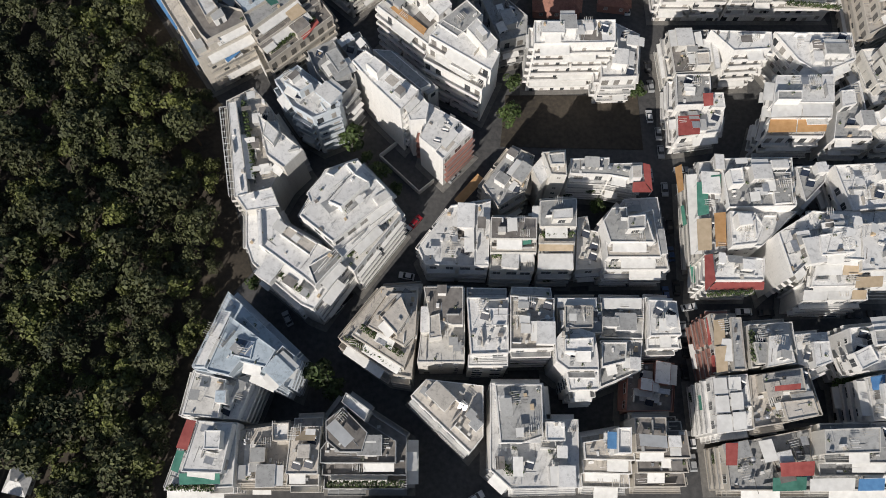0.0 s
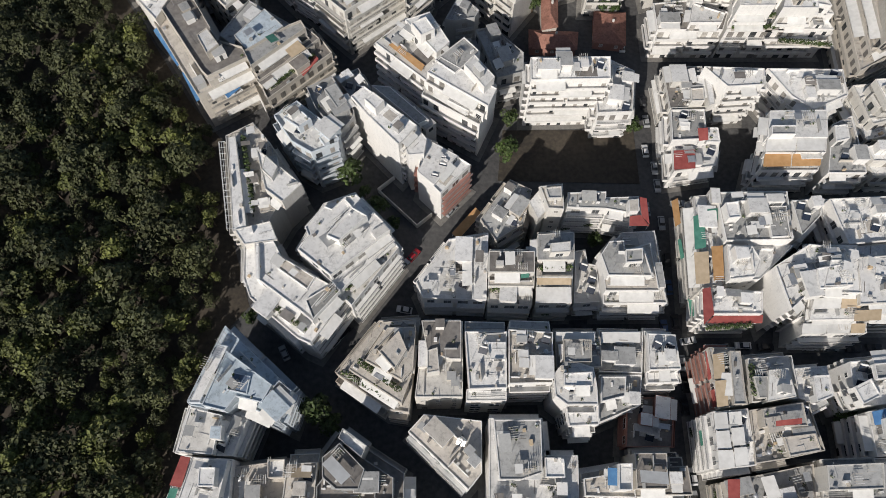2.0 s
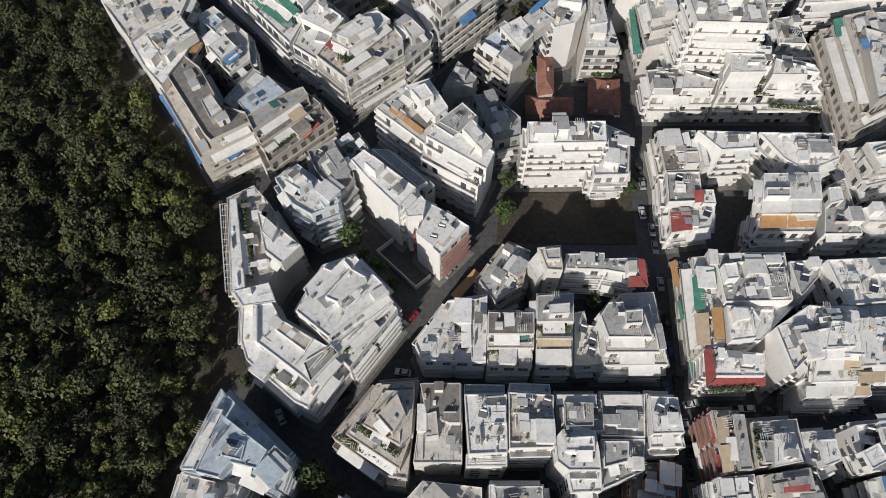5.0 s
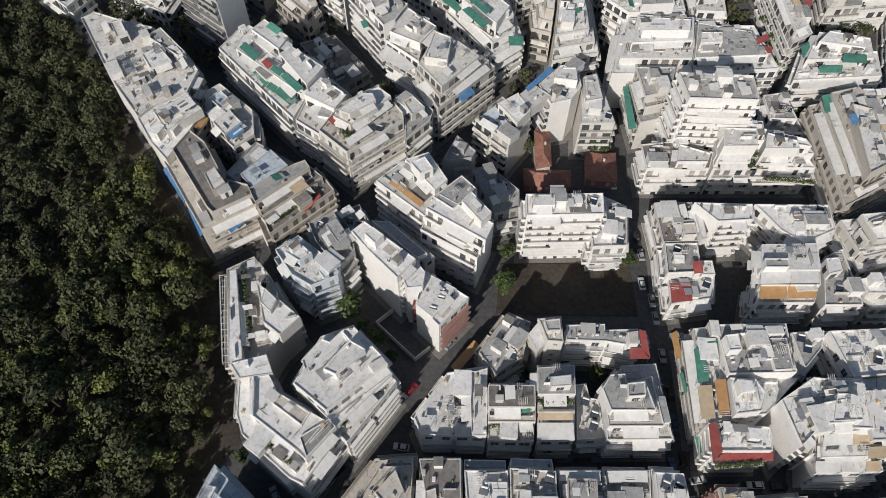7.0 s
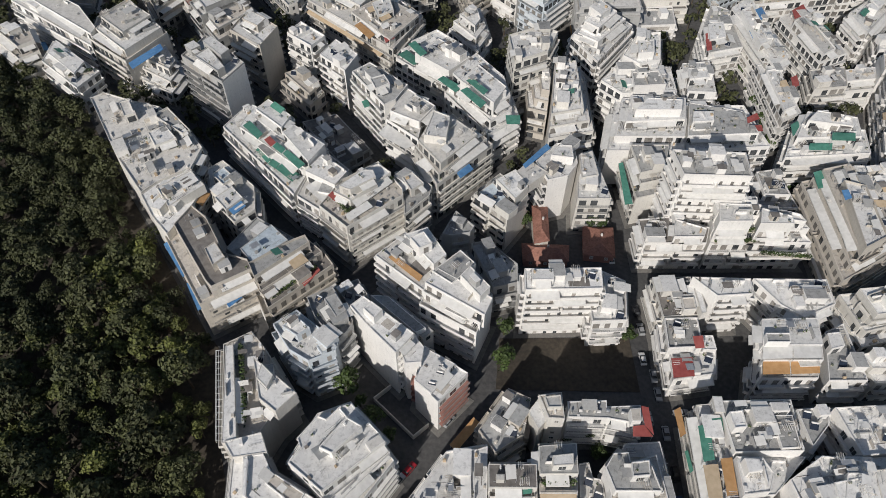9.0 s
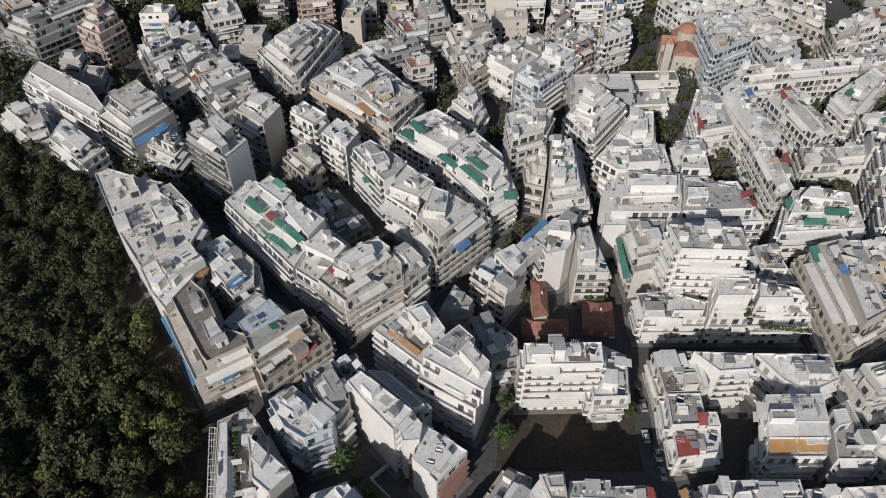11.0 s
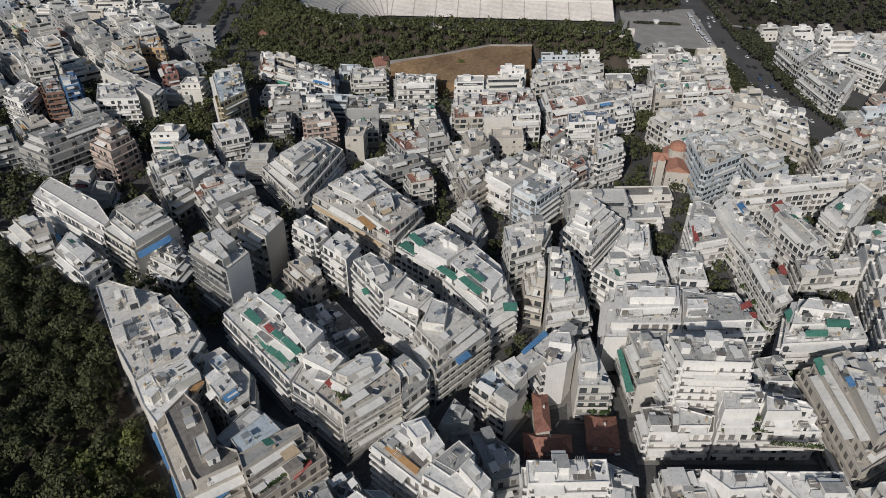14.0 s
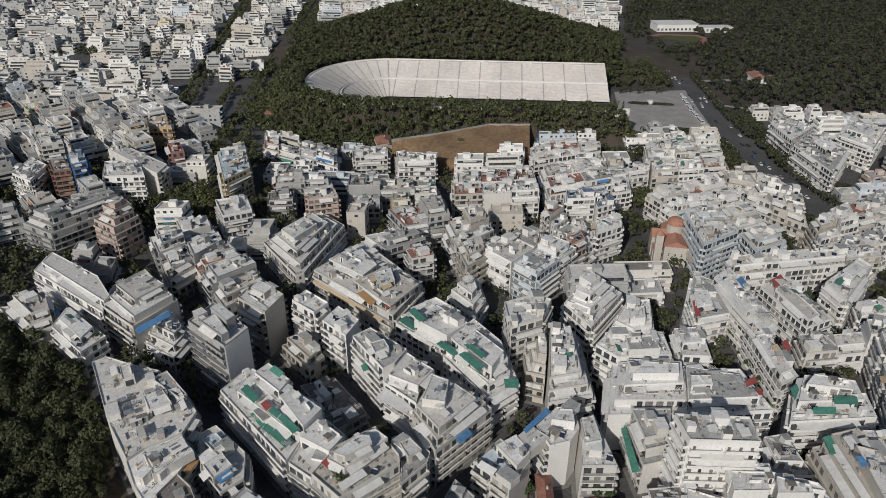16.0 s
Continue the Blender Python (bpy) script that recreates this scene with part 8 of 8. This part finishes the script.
# yard walls and the white lattice that leans out along the wood
yard = Shape()
for (ax, ay), (bx, by) in (((-17.5, 88.5), (-6.5, 77.5)), ((-6.5, 77.5), (-2.5, 81)), ((-17.5, 88.5), (-13, 92.5))):
    yard.box(((ax + bx) / 2, (ay + by) / 2, 0.0), (math.dist((ax, ay), (bx, by)), 0.25, 2.2), math.atan2(by - ay, bx - ax))
tagged(part("garden_wall", yard, WALL["c"]), "low plastered wall round a dark back yard", "wall", kind="structure")
lattice = thing("lattice_rail", 0, 0, "white lattice rail along the edge of a roof terrace", "railing", z=0.0)
ends = ((-55.6, 93.4), (-50.6, 68.9))
for k in range(15):
    f = k / 14
    x, y = ends[0][0] + (ends[1][0] - ends[0][0]) * f, ends[0][1] + (ends[1][1] - ends[0][1]) * f
    bar = Shape()
    bar.box((x - 0.8, y, 18.7), (1.7, 0.12, 0.12), 0.1)
    bar.box((x - 1.6, y - 0.1, 17.6), (0.12, 0.12, 1.2), 0.1)
    part("post", bar, FRAME, lattice)
for h, o in ((18.75, 1.62), (18.2, 1.62), (18.75, 0.9)):
    bar = Shape()
    bar.tube((ends[0][0] - o, ends[0][1], h), (ends[1][0] - o, ends[1][1], h), 0.07, 0.07, 5)
    part("rail", bar, FRAME, lattice)
house([(-102, 1), (-97, 0), (-96, 5), (-101, 6)], 2.8, 4.2, "w", "small pale hut under a sheet roof in a forest clearing", "w")
hall = thing("sports_hall", 318, 894, "long white sports hall among park trees", "sports hall")
for name, x, y, w, d, h in (("hall", -18, 4, 52, 26, 9), ("wing", 28, -6, 44, 16, 6)):
    hb, hr = Shape(), Shape()
    hb.box((x, y, 0), (w, d, h), 0.06)
    hr.box((x, y, h), (w + 1.5, d + 1.5, 0.5), 0.06)
    wall = part(name, hb, WALL["w"], hall)
    part("roof", hr, ROOF["w"], wall)
    for k in range(int(w / 5)):
        part("window", WINDOWS[0], None, wall, m=Matrix.Translation((x - w / 2 + 2.5 + 5 * k, y - d / 2 - 0.35 + (2.5 + 5 * k - w / 2) * 0.06, 1.5)) @ Matrix.Rotation(0.06 + math.pi, 4, "Z") @ Matrix.Diagonal((2.4, 1, 2.2, 1)))


# ---------------------------------------------------------------- vehicles
def car_template(paint, word):
    c = thing("car", 0, -900, "%s parked car at the kerb" % word, "car", "cars")
    body, cabin, wheel = Shape(), Shape(), Shape()
    prof = [(-2.05, 0.35), (2.05, 0.35), (2.08, 0.62), (1.9, 0.82), (0.95, 0.92), (-1.75, 0.95), (-2.05, 0.8)]
    for y, flip in ((-0.85, False), (0.85, True)):
        pts = [(x, y, z) for x, z in prof]
        body.face(pts[::-1] if flip else pts)
    for i in range(len(prof)):
        (x0, z0), (x1, z1) = prof[i], prof[(i + 1) % len(prof)]
        body.face([(x0, -0.85, z0), (x0, 0.85, z0), (x1, 0.85, z1), (x1, -0.85, z1)])
    lo, hi = [(-1.65, -0.78), (0.9, -0.78), (0.9, 0.78), (-1.65, 0.78)], [(-1.2, -0.62), (0.25, -0.62), (0.25, 0.62), (-1.2, 0.62)]
    for i in range(4):
        j = (i + 1) % 4
        cabin.face([(*lo[i], 0.93), (*lo[j], 0.93), (*hi[j], 1.42), (*hi[i], 1.42)])
    top = Shape()
    top.prism([(x * 1.02, y * 1.02) for x, y in hi], 1.42, 1.47)
    wheel.tube((0, -0.1, 0), (0, 0.1, 0), 0.32, 0.32, 10)
    wheel.face([(0.32 * math.cos(w), -0.1, 0.32 * math.sin(w)) for w in [k * math.pi / 5 for k in range(10)]])
    part("body", body, paint, c)
    part("cabin_glass", cabin, GLASS, c)
    part("car_roof", top, paint, c)
    me = wheel.mesh("wheel", [RUBBER])
    for x in (-1.3, 1.3):
        for y in (-0.78, 0.78):
            part("wheel", me, None, c, m=Matrix.Translation((x, y, 0.32)))
    return c


CARS = [car_template(p, w) for p, w in zip(CARPAINT, ("white", "silver", "red", "black", "blue"))]


def park(kind, x, y, degrees, z=0.005):
    return copy_thing(CARS[kind], Matrix.Translation((x, y, z)) @ Matrix.Rotation(radians(degrees), 4, "Z"))


PARKED = ((0, -10, 66.2, 51), (2, -7.3, 69.2, 51), (0, -26.8, 45.5, 51), (3, -25, 47.8, 51), (3, -15.6, 59.8, 51), (1, 2.8, 82.4, 51), (1, -39.7, 42.5, 118), (0, -9.5, 53.9, 170),
                      (0, 58.6, 101.4, 92), (1, 60, 111.4, 92), (3, 59.8, 118.1, 92), (0, 55.5, 138.2, 92), (3, 45.8, 51.9, 178), (1, 21.5, 52.6, 178), (1, 9, 53.1, 178), (3, 89.2, 55.4, 80),
                      (0, 63.2, 45.5, 10), (0, 59.8, 12.5, 92), (1, 59.4, 7.3, 92), (3, 60.1, 28.8, 92), (4, 60.1, 60, 92), (0, 7.7, -0.5, 30))
for kind, x, y, d in PARKED:
    park(kind, x, y, d)
LANES = [((-30, 43.5), (6, 87.5)), ((-33, 46), (-14, 69)), ((58.2, 8), (56.5, 90)), ((60.8, 4), (60.6, 130)), ((56.8, 112), (56.2, 190)), ((-4, 50.6), (54, 50.2)), ((64, 44.2), (112, 43.6)), ((64, 84.5), (112, 87)), ((-88, 180), (-50, 138)), ((-46, 131), (-30, 113)), ((-3, 144), (16, 166))]
kerb_rng = random.Random(41)
for a, b in LANES:
    for x, y, w in along([a, b], 0.0, 5.6, 2.0):
        if kerb_rng.random() < 0.55 and all(math.dist((x, y), (c[1], c[2])) > 5.0 for c in PARKED):
            park(kerb_rng.choice((0, 1, 1, 3, 3, 3, 4)), x + kerb_rng.uniform(-0.3, 0.3), y + kerb_rng.uniform(-0.3, 0.3), math.degrees(w) + kerb_rng.choice((0, 180)), 0.005)
for off, step, way in ((-9.5, 11, 180), (-6.2, 9, 180), (-2.8, 13, 180), (2.6, 10, 0), (6.0, 9.5, 0)):
    for x, y, w in along(ROUTE[1:10], off, step, 3.0):
        if rng.random() < 0.30:
            park(rng.choice((0, 0, 0, 1, 3, 4)), x + rng.uniform(-0.4, 0.4), y + rng.uniform(-3, 3), math.degrees(w) + way, 0.105)
for x, y, w in along(ROUTE[3:7], 9.7, 16, 8.0)[:8]:
    bus(x, y, 0.12, w)
for c in CARS:
    for o in (*c.children_recursive, c):
        bpy.data.objects.remove(o)
